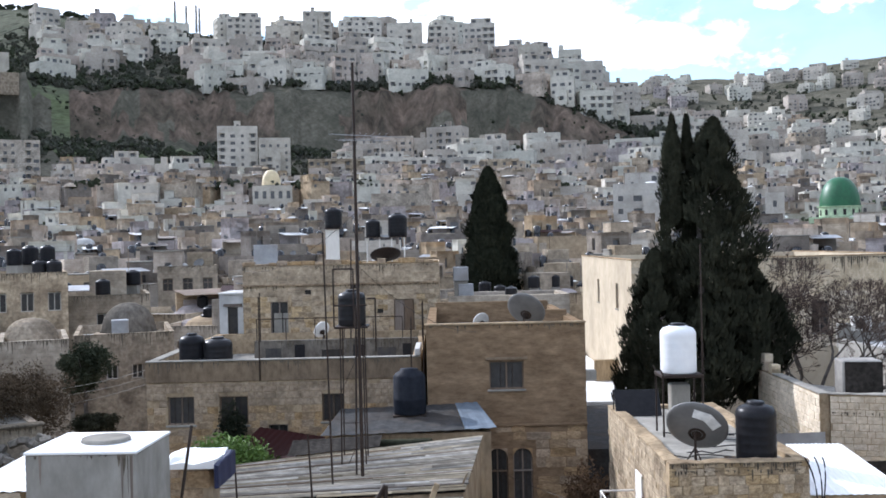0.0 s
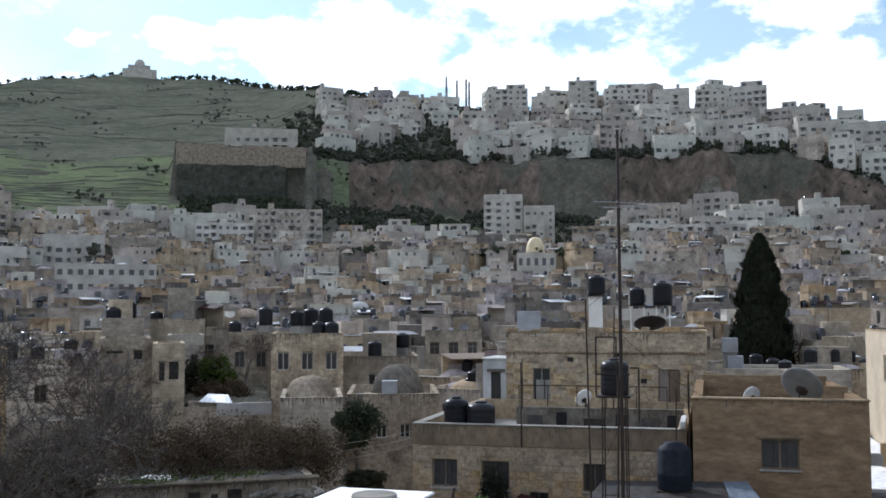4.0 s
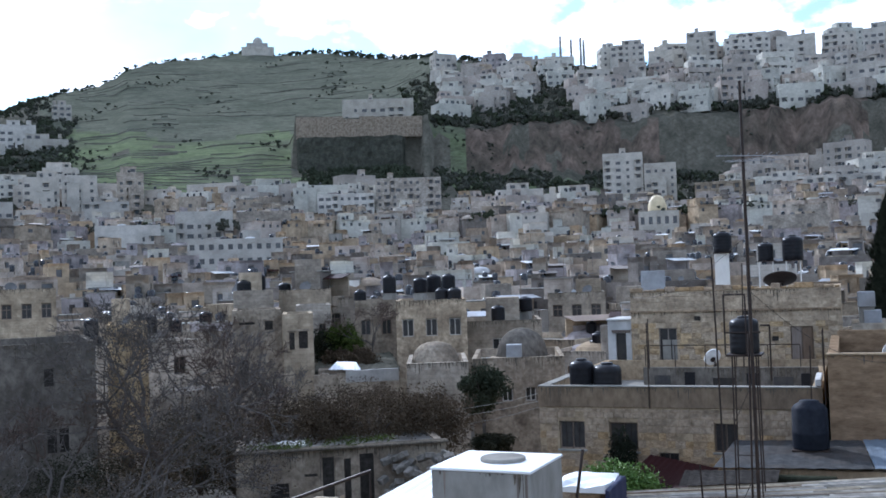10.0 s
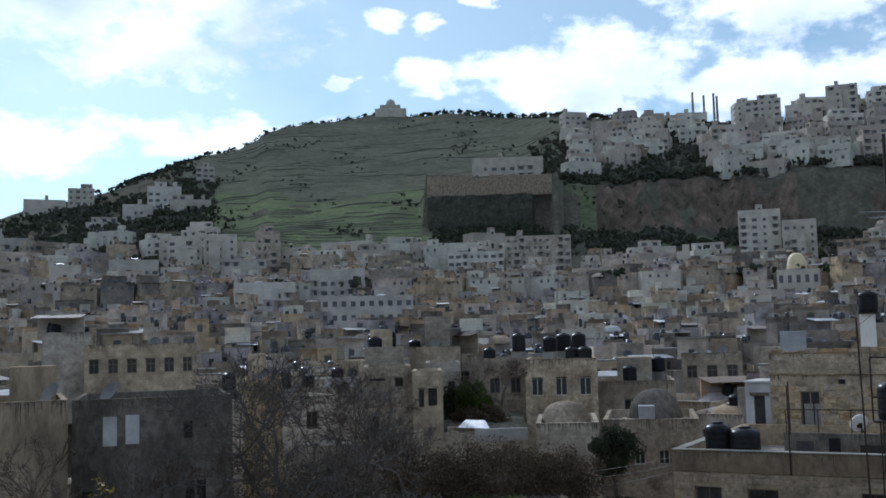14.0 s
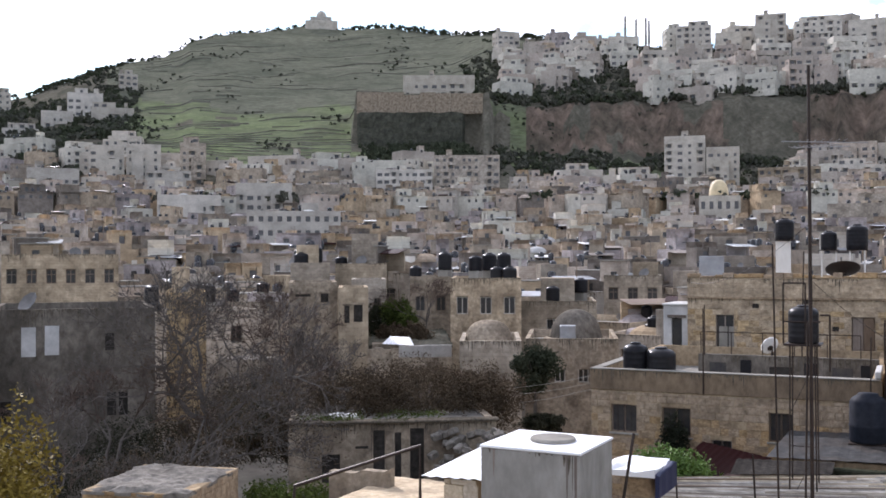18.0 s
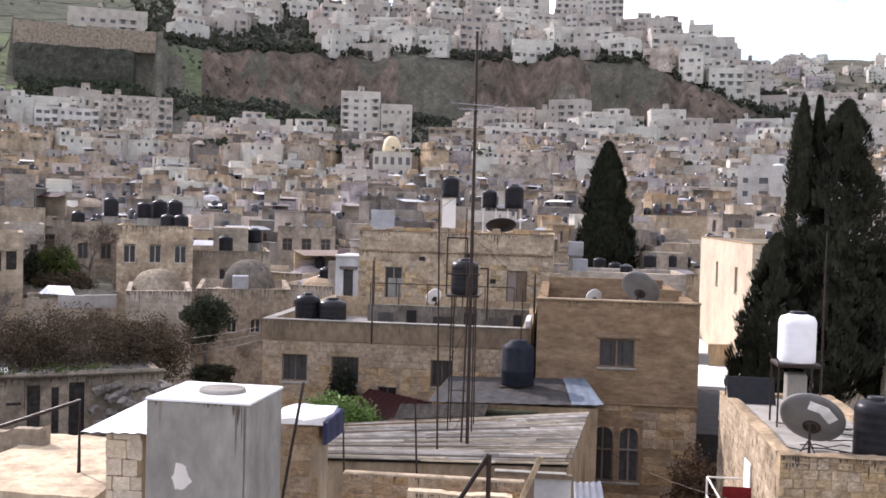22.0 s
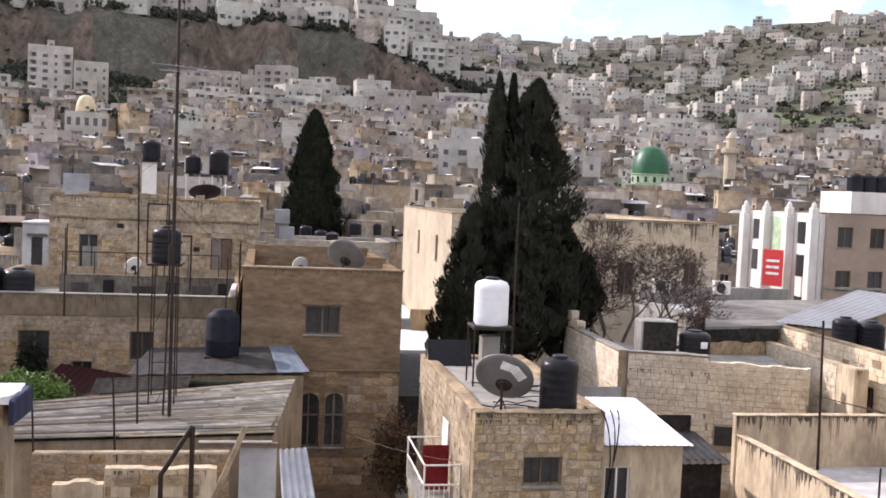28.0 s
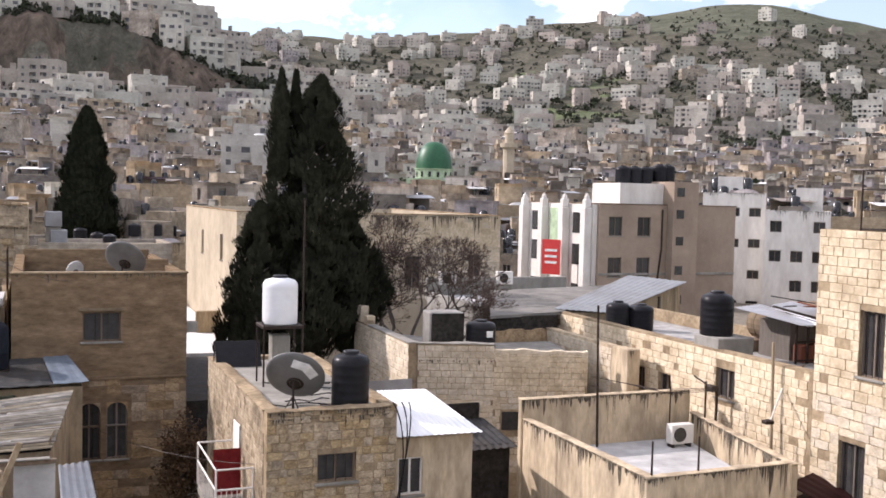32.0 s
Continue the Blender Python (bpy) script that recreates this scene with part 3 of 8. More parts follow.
        xs, zs = [-w / 2, -w / 2 + e, -e / 2, e / 2, w / 2 - e, w / 2], [0, e, h - e, h]
        if kind == 2:
            zs = [0, e, h * 0.62, h * 0.62 + e, h - e, h]
        s, ids, mi = Shape(), {}, []

        def vid(x, y, z):
            k = (round(x, 4), round(y, 4), round(z, 4))
            if k not in ids:
                ids[k] = len(s.v)
                s.v.append(k)
            return ids[k]

        for i in range(5):
            for j in range(len(zs) - 1):
                glass = i in (1, 3) and j % 2 == 1
                y = 0.0 if glass else -0.05
                x0, x1, z0, z1 = xs[i], xs[i + 1], zs[j], zs[j + 1]
                s.f.append((vid(x0, y, z0), vid(x1, y, z0), vid(x1, y, z1), vid(x0, y, z1)))
                mi.append(0 if glass else 1)
                if glass:
                    for (a, b), (c, d) in (((x0, z0), (x1, z0)), ((x1, z0), (x1, z1)), ((x1, z1), (x0, z1)), ((x0, z1), (x0, z0))):
                        s.f.append((vid(a, -0.05, b), vid(c, -0.05, d), vid(c, 0, d), vid(a, 0, b)))
                        mi.append(1)
        me = s.mesh("window", [GLASS, STONE_W if kind == 1 else SHUTTER])
        me.polygons.foreach_set("material_index", mi)
        PANES[key] = me
    return PANES[key]


def facade(s, o, u, W, H, cols, rows, ww, wh, rng, depth=0.22, skip=0.15, z_off=1.3, base=0.0):
    """A wall of W x H from o along u (outward normal to the right of u), with window openings sunk into it; gives the openings' poses."""
    o, u = Vector(o), Vector(u).normalized()
    nrm = Vector((u.y, -u.x, 0))
    up = Vector((0, 0, 1))
    P = lambda a, b, d=0: o + u * a + up * b - nrm * d
    outs = []
    top = H - 0.5
    if base > 0:
        s.quad(P(0, 0), P(W, 0), P(W, base), P(0, base))
    s.quad(P(0, top), P(W, top), P(W, H), P(0, H))
    cw, ch = W / max(1, cols), (top - base) / max(1, rows)
    for i in range(cols):
        for j in range(rows):
            a0, a1, b0, b1 = i * cw, (i + 1) * cw, base + j * ch, base + (j + 1) * ch
            if rng.random() < skip or cw < ww + 0.3 or ch < wh + 0.5:
                s.quad(P(a0, b0), P(a1, b0), P(a1, b1), P(a0, b1))
                continue
            c = (a0 + a1) / 2
            w0, w1, h0 = c - ww / 2, c + ww / 2, b0 + min(z_off, ch - wh - 0.3)
            h1 = h0 + wh
            s.quad(P(a0, b0), P(a1, b0), P(w1, h0), P(w0, h0))
            s.quad(P(w0, h1), P(w1, h1), P(a1, b1), P(a0, b1))
            s.quad(P(a0, b0), P(w0, h0), P(w0, h1), P(a0, b1))
            s.quad(P(w1, h0), P(a1, b0), P(a1, b1), P(w1, h1))
            s.quad(P(w0, h0), P(w0, h0, depth), P(w0, h1, depth), P(w0, h1))
            s.quad(P(w1, h0, depth), P(w1, h0), P(w1, h1), P(w1, h1, depth))
            s.quad(P(w0, h0), P(w1, h0), P(w1, h0, depth), P(w0, h0, depth))
            s.quad(P(w0, h1, depth), P(w1, h1, depth), P(w1, h1), P(w0, h1))
            rot = Matrix((u, -nrm, up)).transposed().to_4x4()
            outs.append(Matrix.Translation(P(c, h0, depth)) @ rot)
    return outs


def roof_ring(s, w, d, h, t=0.25, drop=0.55):
    """The parapet's top and inner sides."""
    x, y = w / 2, d / 2
    o = [(-x, -y), (x, -y), (x, y), (-x, y)]
    n = [(-x + t, -y + t), (x - t, -y + t), (x - t, y - t), (-x + t, y - t)]
    for k in range(4):
        q = (k + 1) % 4
        s.quad((*o[k], h), (*o[q], h), (*n[q], h), (*n[k], h))
        s.quad((*n[k], h), (*n[q], h), (*n[q], h - drop), (*n[k], h - drop))


class Lot:
    """Far houses joined into one mesh, with the material of each face."""

    def __init__(self, mats):
        self.s, self.mi, self.mats = Shape(), [], mats

    def add(self, shape, m, mat):
        if not shape.v:
            return
        i, mm = len(self.s.v), np.array(m)
        self.s.v += (np.array(shape.v) @ mm[:3, :3].T + mm[:3, 3]).tolist()
        self.s.f += [tuple(i + k for k in f) for f in shape.f]
        self.mi += [self.mats.index(mat)] * len(shape.f)

    def done(self, name, label, category, group="", kind="stuff"):
        me = self.s.mesh(name, self.mats)
        me.polygons.foreach_set("material_index", self.mi)
        return tagged(new(name, me), label, category, group, kind)


def storeys(s, g, o, u, W, z0, H, storey, rng, old=False, blind=0.0):
    """A far wall of W x H: columns of windows, wide windows or balconies sunk into it; s takes the wall, g the dark panes."""
    o, u = Vector(o), Vector(u)
    nx, ny = u.y, -u.x
    P = lambda a, b, d=0.0: (o.x + u.x * a - nx * d, o.y + u.y * a - ny * d, o.z + b)
    rows = max(1, int((H - z0 - 0.6) / storey))
    sc = 1.0 if old else storey / 3.4
    n = max(1, int(W / ((2.7 if old else 3.5 * sc) * rng.uniform(0.85, 1.2))))
    cw, top = W / n, z0 + rows * storey
    if z0 > 0:
        s.quad(P(0, 0), P(W, 0), P(W, z0), P(0, z0))
    s.quad(P(0, top), P(W, top), P(W, H), P(0, H))
    kinds = [rng.choices((0, 1, 2, 3), (0.25 + blind, 0.9, 0.1, 0.0) if old else (0.12 + blind, 0.5, 0.35, 0.4))[0] for _ in range(n)]
    for i, k in enumerate(kinds):
        a0, a1, c = i * cw, (i + 1) * cw, (i + 0.5) * cw + rng.uniform(-0.2, 0.2)
        for j in range(rows):
            b0, b1 = z0 + j * storey, z0 + (j + 1) * storey
            q = k if rng.random() < 0.9 else 0
            if q == 0 or cw < 1.6:
                s.quad(P(a0, b0), P(a1, b0), P(a1, b1), P(a0, b1))
                continue
            hw, h0, h1, dp = {1: (0.45 if old else 0.65, 1.0, 2.4, 0.3), 2: (0.75 if old else 1.1, 0.9, 2.4, 0.3), 3: (min(1.5, cw / 2 - 0.15), 0.95, 2.85, 1.3)}[q]
            hw, h0, h1 = min(hw * sc, cw / 2 - 0.2), b0 + h0 * sc, min(b0 + h1 * sc, b1 - 0.15)
            w0, w1 = max(a0 + 0.1, c - hw), min(a1 - 0.1, c + hw)
            s.quad(P(a0, b0), P(a1, b0), P(w1, h0), P(w0, h0))
            s.quad(P(w0, h1), P(w1, h1), P(a1, b1), P(a0, b1))
            s.quad(P(a0, b0), P(w0, h0), P(w0, h1), P(a0, b1))
            s.quad(P(w1, h0), P(a1, b0), P(a1, b1), P(w1, h1))
            s.quad(P(w0, h0), P(w0, h0, dp), P(w0, h1, dp), P(w0, h1))
            s.quad(P(w1, h0, dp), P(w1, h0), P(w1, h1), P(w1, h1, dp))
            s.quad(P(w0, h0), P(w1, h0), P(w1, h0, dp), P(w0, h0, dp))
            s.quad(P(w0, h1, dp), P(w1, h1, dp), P(w1, h1), P(w0, h1))
            if q == 3:
                m0, m1 = w0 + (w1 - w0) * 0.25, w0 + (w1 - w0) * 0.85
                s.quad(P(w0, h0, dp), P(m0, h0, dp), P(m0, h1, dp), P(w0, h1, dp))
                s.quad(P(m1, h0, dp), P(w1, h0, dp), P(w1, h1, dp), P(m1, h1, dp))
                w0, w1 = m0, m1
            g.quad(P(w0, h0, dp), P(w1, h0, dp), P(w1, h1, dp), P(w0, h1, dp))


def far_shapes(w, d, h, rng, storey=3.4, old=False, foot=2.0):
    """A far flat-roofed house: a main block with a lower bay before it, a set-back top storey and a stair head; gives wall, panes and roof."""
    s, g, r = Shape(), Shape(), Shape()
    vols = [(-w / 2, w / 2, -d / 2, d / 2, 0.0, h, True)]
    rows = int((h - foot - 0.6) / storey)
    if rows > 1 and rng.random() < 0.6:
        e = w * rng.uniform(0.35, 0.7)
        x0 = rng.choice((-w / 2, w / 2 - e, -w / 2 + rng.random() * (w - e)))
        vols.append((x0, x0 + e, -d / 2 - rng.uniform(1.8, 4.0), -d / 2, 0.0, h - storey * rng.choice((1, 1, 2) if rows > 2 else (1,)) + rng.uniform(-0.2, 0.3), False))
    if rng.random() < (0.3 if old else 0.5):
        e, f = w * rng.uniform(0.35, 0.75), d * rng.uniform(0.4, 0.7)
        x0 = rng.uniform(-w / 2 + 0.3, w / 2 - e - 0.3)
        vols.append((x0, x0 + e, d / 2 - 0.4 - f, d / 2 - 0.4, h - 0.56, h + storey - 0.5, True))
    if rng.random() < 0.7:
        e, x0 = rng.uniform(1.8, 3.2), rng.uniform(-w / 2 + 0.4, w / 2 - 3.6)
        vols.append((x0, x0 + e, 0.0, min(e, d / 2 - 0.4), h - 0.56, h + rng.uniform(1.6, 2.6), True))
    for k, (x0, x1, y0, y1, z0, z1, back) in enumerate(vols):
        b = foot if k < 2 and z0 == 0 else 0.5
        W, D = x1 - x0, y1 - y0
        storeys(s, g, (x0, y0, z0), (1, 0, 0), W, b, z1 - z0, storey, rng, old)
        storeys(s, g, (x1, y0, z0), (0, 1, 0), D, b, z1 - z0, storey, rng, old, 0.3)
        storeys(s, g, (x0, y1, z0), (0, -1, 0), D, b, z1 - z0, storey, rng, old, 0.3)
        if back:
            s.quad((x1, y1, z0), (x0, y1, z0), (x0, y1, z1), (x1, y1, z1))
        t = 0.22
        o, n = [(x0, y0), (x1, y0), (x1, y1), (x0, y1)], [(x0 + t, y0 + t), (x1 - t, y0 + t), (x1 - t, y1 - t), (x0 + t, y1 - t)]
        for q in range(4):
            e = (q + 1) % 4
            s.quad((*o[q], z1), (*o[e], z1), (*n[e], z1), (*n[q], z1))
            s.quad((*n[q], z1), (*n[e], z1), (*n[e], z1 - 0.5), (*n[q], z1 - 0.5))
        r.quad(*[(*c, z1 - 0.5) for c in n])
    return s, g, r


def house(p, yaw, w, d, h, storey, label, category, rng, wall=None, group="", name="house", cols=None, ww=1.0, wh=1.25, skip=0.2, roof=None, extra=True, base=None, kind=None, steps=0, sides=None, joined=False):
    """A flat-roofed stone house: walls with sunk openings, a parapet, the roof, its stair head, and its windows."""
    wall, roof = wall or STONE, roof or ROOF
    m = Matrix.Translation(p) @ pose(0, 0, 0, 0, 0, yaw)
    s = Shape()
    rows = max(1, int((h - 0.7) / storey))
    b = max(0.0, (h - 0.5) - rows * storey if base is None else base)
    cols = cols or max(1, int(w / 3.2))
    side = sides or max(1, int(d / 3.6))
    wins = facade(s, (-w / 2, -d / 2, 0), (1, 0, 0), w, h, cols, rows, ww, wh, rng, skip=skip, base=b)
    wins += facade(s, (w / 2, -d / 2, 0), (0, 1, 0), d, h, side, rows, ww, wh, rng, skip=skip + 0.15, base=b)
    wins += facade(s, (-w / 2, d / 2, 0), (0, -1, 0), d, h, side, rows, ww, wh, rng, skip=skip + 0.15, base=b)
    s.quad((w / 2, d / 2, 0), (-w / 2, d / 2, 0), (-w / 2, d / 2, h), (w / 2, d / 2, h))
    roof_ring(s, w, d, h)
    r = Shape()
    r.quad((-w / 2 + 0.25, -d / 2 + 0.25, h - 0.55), (w / 2 - 0.25, -d / 2 + 0.25, h - 0.55), (w / 2 - 0.25, d / 2 - 0.25, h - 0.55), (-w / 2 + 0.25, d / 2 - 0.25, h - 0.55))
    head = None
    if extra:
        a, c = rng.uniform(-w / 4, w / 4), rng.uniform(-d / 8, d / 4)
        e, g = rng.uniform(1.2, w * 0.24), rng.uniform(1.2, d * 0.22)
        head = Shape().box(a - e, a + e, c - g, c + g, h - 0.6, h + rng.uniform(1.2, 2.6))
    wing, voids = None, Shape()
    if steps:
        # a lower wing against the front
        e = rng.uniform(0.35, 0.6) * w
        x0 = rng.choice((-w / 2, w / 2 - e))
        hh = h - rng.uniform(2.2, 3.4)
        y0 = -d / 2 - rng.uniform(2.5, 4)
        wing = Shape().box(x0, x0 + e, y0, -d / 2 - 0.005, 0, hh)
        for k in range(max(1, int(e / 2.2))):
            if hh > 2.6:
                a = x0 + (k + rng.uniform(0.3, 0.6)) * e / max(1, int(e / 2.2))
                voids.box(a - 0.32, a + 0.32, y0 - 0.03, y0 - 0.002, hh - 2.3, hh - 1.2)
    root = thing(name, m, label, category, group)
    part("wall", s.weld(), wall, root)
    part("roof", r, roof, root)
    if wing:
        part("wing", wing, wall, root)
        if voids.v:
            part("wing_window", voids, GLASS, root)
    if head:
        part("stair_head", head, wall, root)
    if joined:
        g = Shape()
        for k in wins:
            g.box(-ww / 2, ww / 2, 0, 0.03, 0, wh, k)
            g.box(-0.04, 0.04, -0.04, -0.003, 0, wh, k)
        part("glazing", g, FAR_GLASS, root)["kind"] = "stuff"
        return root
    if w > 3:
        drips(root, Matrix.Translation((-w / 2, -d / 2 - 0.004, 0)), w, h, int(w * 37 + d * 11), 0.9, 0.9)
    me = pane_mesh(ww, wh, rng.choice((0, 0, 1, 2)) if kind is None else kind)
    for k in wins:
        part("window", me, None, root, m=k)
    return root

# ---- the old town and the hillsides ----
ROOFS = []     # distance, bearing, middle, size and height of roofs that carry tanks
TAKEN = []      # bearing from, to, distance from, to: ground held by what is placed by hand


def free(az, r, half):
    return not any(a0 - half < az < a1 + half and r0 < r < r1 for a0, a1, r0, r1 in TAKEN)


def hand_house(az0, az1, el_top, r, label, wall=None, depth=None, storey=3.3, drop=None, **k):
    """A house that fills the bearings az0 to az1, with its top at an angle, at a distance."""
    az = (az0 + az1) / 2
    w = 2 * r * math.tan(radians(abs(az1 - az0) / 2))
    d = depth or max(5.0, min(w, 11))
    top = EYE + r * math.tan(radians(el_top))
    p = polar(az, r + d / 2)
    p.z = min(ground_z(az, r), ground_z(az, r + d), top - 4) - 1.0
    if drop:
        p.z = top - drop
    if r > 200:
        p.z = min(p.z, ground_z(az, r) - 1.0, ground_z(az0, r) - 1.0, ground_z(az1, r) - 1.0)
    TAKEN.append((az0, az1, r - 14, r + d + 2))
    k.setdefault("joined", r > 200)
    r_ = k.pop("tanks", 1)
    if r > 200 and k.get("category", "").startswith("apartment"):
        ROOFS.append((r, az, polar(az, r + d / 2), w, d, top - 0.5, 1))
        rng = random.Random(int(az * 100 + r))
        a, b, c = far_shapes(w, d, top - p.z, rng, storey, foot=max(2.0, (top - p.z - 0.6) % storey))
        root = thing("apartment_building", Matrix.Translation(p) @ pose(0, 0, 0, 0, 0, -az + k.get("turn", 0)), label, k["category"])
        part("wall", a, wall or STONE, root)
        part("glazing", b, FAR_GLASS, root)["kind"] = "stuff"
        part("roof", c, ROOF, root)
        return root
    ROOFS.append((r, az, polar(az, r + d / 2), w, d, top - 0.55, r_))
    return house(p, -az + k.pop("turn", 0), w, d, top - p.z, storey, label, k.pop("category", "house"), random.Random(int(az * 100 + r)), wall, **k)


# ---- pieces of the near buildings ----
def rough_unit(mat, seed):
    """A unit stone with dressed but uneven edges."""
    rng, s = random.Random(seed), Shape().block(0, 1, 0, 1, 0, 1, 0.07)
    s.v = [(x + rng.uniform(-0.035, 0.035), y + (rng.uniform(-0.1, 0.3) if y < 0.5 else 0), z + rng.uniform(-0.06, 0.06)) for x, y, z in s.v]
    return s.mesh("stone", mat)


UNITS = [rough_unit(BLOCK, k) for k in range(6)]
UNITS_O = [rough_unit(OCHRE, k + 20) for k in range(4)]
UNITS_G = [rough_unit(BLOCK_GREY, k + 9) for k in range(6)]


def stones(parent, m, W, H, course, holes, seed, grey=False, most=300, z0=0.0, proud=0.024, lens=(0.32, 0.62), skip=0.04):
    """Courses of dressed stones on a wall plane (x along, y into the wall, z up), clear of the holes."""
    rng = random.Random(seed)
    units, rest, count = UNITS_O if grey == "ochre" else UNITS_G if grey else UNITS, Shape(), 0
    z = z0
    while z < H - 0.08:
        hh = min(course * rng.uniform(0.82, 1.2), H - z)
        x = -rng.random() * 0.3
        while x < W:
            ln = rng.uniform(*lens)
            a, b = max(0, x), min(W, x + ln - 0.015)
            x += ln
            for h0, h1, k0, k1 in holes:
                if z < k1 and z + hh > k0 and a < h1 and b > h0:
                    if a < h0 - 0.1:
                        b = h0 - 0.01
                    elif b > h1 + 0.1:
                        a = h1 + 0.01
                    else:
                        a = b
            if b - a < 0.08 or rng.random() < skip:
                continue
            p = proud * rng.uniform(0.35, 1.25)
            if count < most:
                k = m @ Matrix.Translation((a, -p, z + 0.006)) @ Matrix.Diagonal((b - a, p + 0.02, hh - 0.014, 1))
                ob = part("stone", rng.choice(units), None, parent, m=k)
                count += 1
            else:
                rest.block(a, b, -p, 0.02, z + 0.006, z + hh - 0.008, 0.012, m)
        z += hh
    if rest.v:
        part("stone_facing", rest, OCHRE if grey == "ochre" else BLOCK_GREY if grey else BLOCK, parent)["kind"] = "stuff"


def pierced(W, H, T, holes):
    """A wall slab with openings right through it, as one closed mesh."""
    s, ids = Shape(), {}
    xs = sorted({0, W, *[h[0] for h in holes], *[h[1] for h in holes]})
    zs = sorted({0, H, *[h[2] for h in holes], *[h[3] for h in holes]})
    solid = lambda i, j: 0 <= i < len(xs) - 1 and 0 <= j < len(zs) - 1 and not any(h[0] < (xs[i] + xs[i + 1]) / 2 < h[1] and h[2] < (zs[j] + zs[j + 1]) / 2 < h[3] for h in holes)

    def vid(i, y, j):
        if (i, y, j) not in ids:
            ids[i, y, j] = len(s.v)
            s.v.append((xs[i], y, zs[j]))
        return ids[i, y, j]

    for i in range(len(xs) - 1):
        for j in range(len(zs) - 1):
            if not solid(i, j):
                continue
            q = ((i, j), (i + 1, j), (i + 1, j + 1), (i, j + 1))
            s.f.append(tuple(vid(a, 0, b) for a, b in q))
            s.f.append(tuple(vid(a, T, b) for a, b in reversed(q)))
            for (da, db), (m, n) in (((0, -1), (0, 1)), ((1, 0), (1, 2)), ((0, 1), (2, 3)), ((-1, 0), (3, 0))):
                if not solid(i + da, j + db):
                    a, b = q[m], q[n]
                    s.f.append((vid(a[0], T, a[1]), vid(b[0], T, b[1]), vid(b[0], 0, b[1]), vid(a[0], 0, a[1])))
    return s


def sash(parent, m, hole, depth=0.18, bars=0, shut=False, arch=False, label=""):
    """The joinery in an opening: a pane, a frame round it, bars or shutters before it."""
    x0, x1, z0, z1 = hole
    root = part("window", Shape().box(x0, x1, depth, depth + 0.03, z0, z1), GLASS, parent, label, m=m)
    f, e = Shape(), 0.05
    f.box(x0, x0 + e, depth - 0.05, depth - 0.002, z0, z1).box(x1 - e, x1, depth - 0.05, depth - 0.002, z0, z1)
    f.box(x0 + e, x1 - e, depth - 0.05, depth - 0.002, z0, z0 + e).box(x0 + e, x1 - e, depth - 0.05, depth - 0.002, z1 - e, z1)
    c = (x0 + x1) / 2
    f.box(c - 0.03, c + 0.03, depth - 0.05, depth - 0.002, z0 + e, z1 - e)
    part("frame", f, SHUTTER if not shut else PLASTER_W, root)
    for k in range(bars):
        x = x0 + (k + 1) * (x1 - x0) / (bars + 1)
        part("bar", Shape().tube([(x, depth - 0.1, z0), (x, depth - 0.1, z1)], 0.012, 5), STEEL, root)
    s = Shape().block(x0 - 0.08, x1 + 0.08, -0.06, 0.1, z0 - 0.08, z0 - 0.002, 0.012)
    part("sill", s, CONCRETE, root)
    return root


SIDES = {"front": lambda W, D, T: (Matrix.Identity(4), W), "left": lambda W, D, T: (Matrix.Translation((0, D, 0)) @ pose(0, 0, 0, 0, 0, -90), D - T),
         "right": lambda W, D, T: (Matrix.Translation((W, T, 0)) @ pose(0, 0, 0, 0, 0, 90), D - T), "back": lambda W, D, T: (Matrix.Translation((W - T, D, 0)) @ pose(0, 0, 0, 0, 0, 180), W - 2 * T)}


def block_house(name, x0, x1, y0, y1, z0, z1, label, category, wall, holes=None, roof_drop=0.35, roof=None, T=0.35, yaw=0, stone=None, course=0.27, grey=False, cap=None, sides=("front", "left", "right", "back"), bars=3, stone_top=None, lens=(0.32, 0.62), most=300, shut=False, stone_low=5.5):
    """A near house of four walls with thickness, its openings cut through, a roof slab behind the parapet, and stones on the sides named."""
    W, D, H = x1 - x0, y1 - y0, z1 - z0
    root = thing(name, Matrix.Translation((x0, y0, EYE + z0)) @ pose(0, 0, 0, 0, 0, yaw), label, category)
    holes = holes or {}
    for n in sides:
        m, ln = SIDES[n](W, D, T)
        hs = [(a - (x0 if n in ("front",) else 0), b - (x0 if n in ("front",) else 0), c - z0, d - z0) for a, b, c, d in holes.get(n, [])]
        part("wall", pierced(ln, H, T, hs), wall, root, m=m)
        for h in hs:
            sash(root, m, h, bars=bars, shut=shut)
        if stone and n in stone:
            stones(root, m, ln, (stone_top - z0) if stone_top else H, course, hs, hash_seed(name, n), grey, most=most // len(stone), lens=lens, z0=max(0, H - stone_low))
    r = Shape().box(T, W - T, T, D - T, H - roof_drop - 0.2, H - roof_drop)
    part("roof", r, roof or ROOF, root)
    if cap:
        c = Shape()
        c.block(-0.05, W + 0.05, -0.05, T + 0.03, H + 0.002, H + 0.07, 0.015).block(-0.05, T + 0.03, T + 0.035, D, H + 0.002, H + 0.07, 0.015)
        c.block(W - T - 0.03, W + 0.05, T + 0.035, D, H + 0.002, H + 0.07, 0.015)
        part("coping", c, cap, root)
    return root


def hash_seed(a, b):
    return sum(ord(c) * (i + 3) for i, c in enumerate(a + b))


def corrugated(p00, p10, p01, p11, pitch=0.18, amp=0.03, along="v", rng=None, sag=0.0, thick=0.012, ridged=False):
    """A corrugated sheet over four corners; its ribs run along u or v."""
    p00, p10, p01, p11 = [Vector(p) for p in (p00, p10, p01, p11)]
    s = Shape()
    lu, lv = ((p10 - p00).length + (p11 - p01).length) / 2, ((p01 - p00).length + (p11 - p10).length) / 2
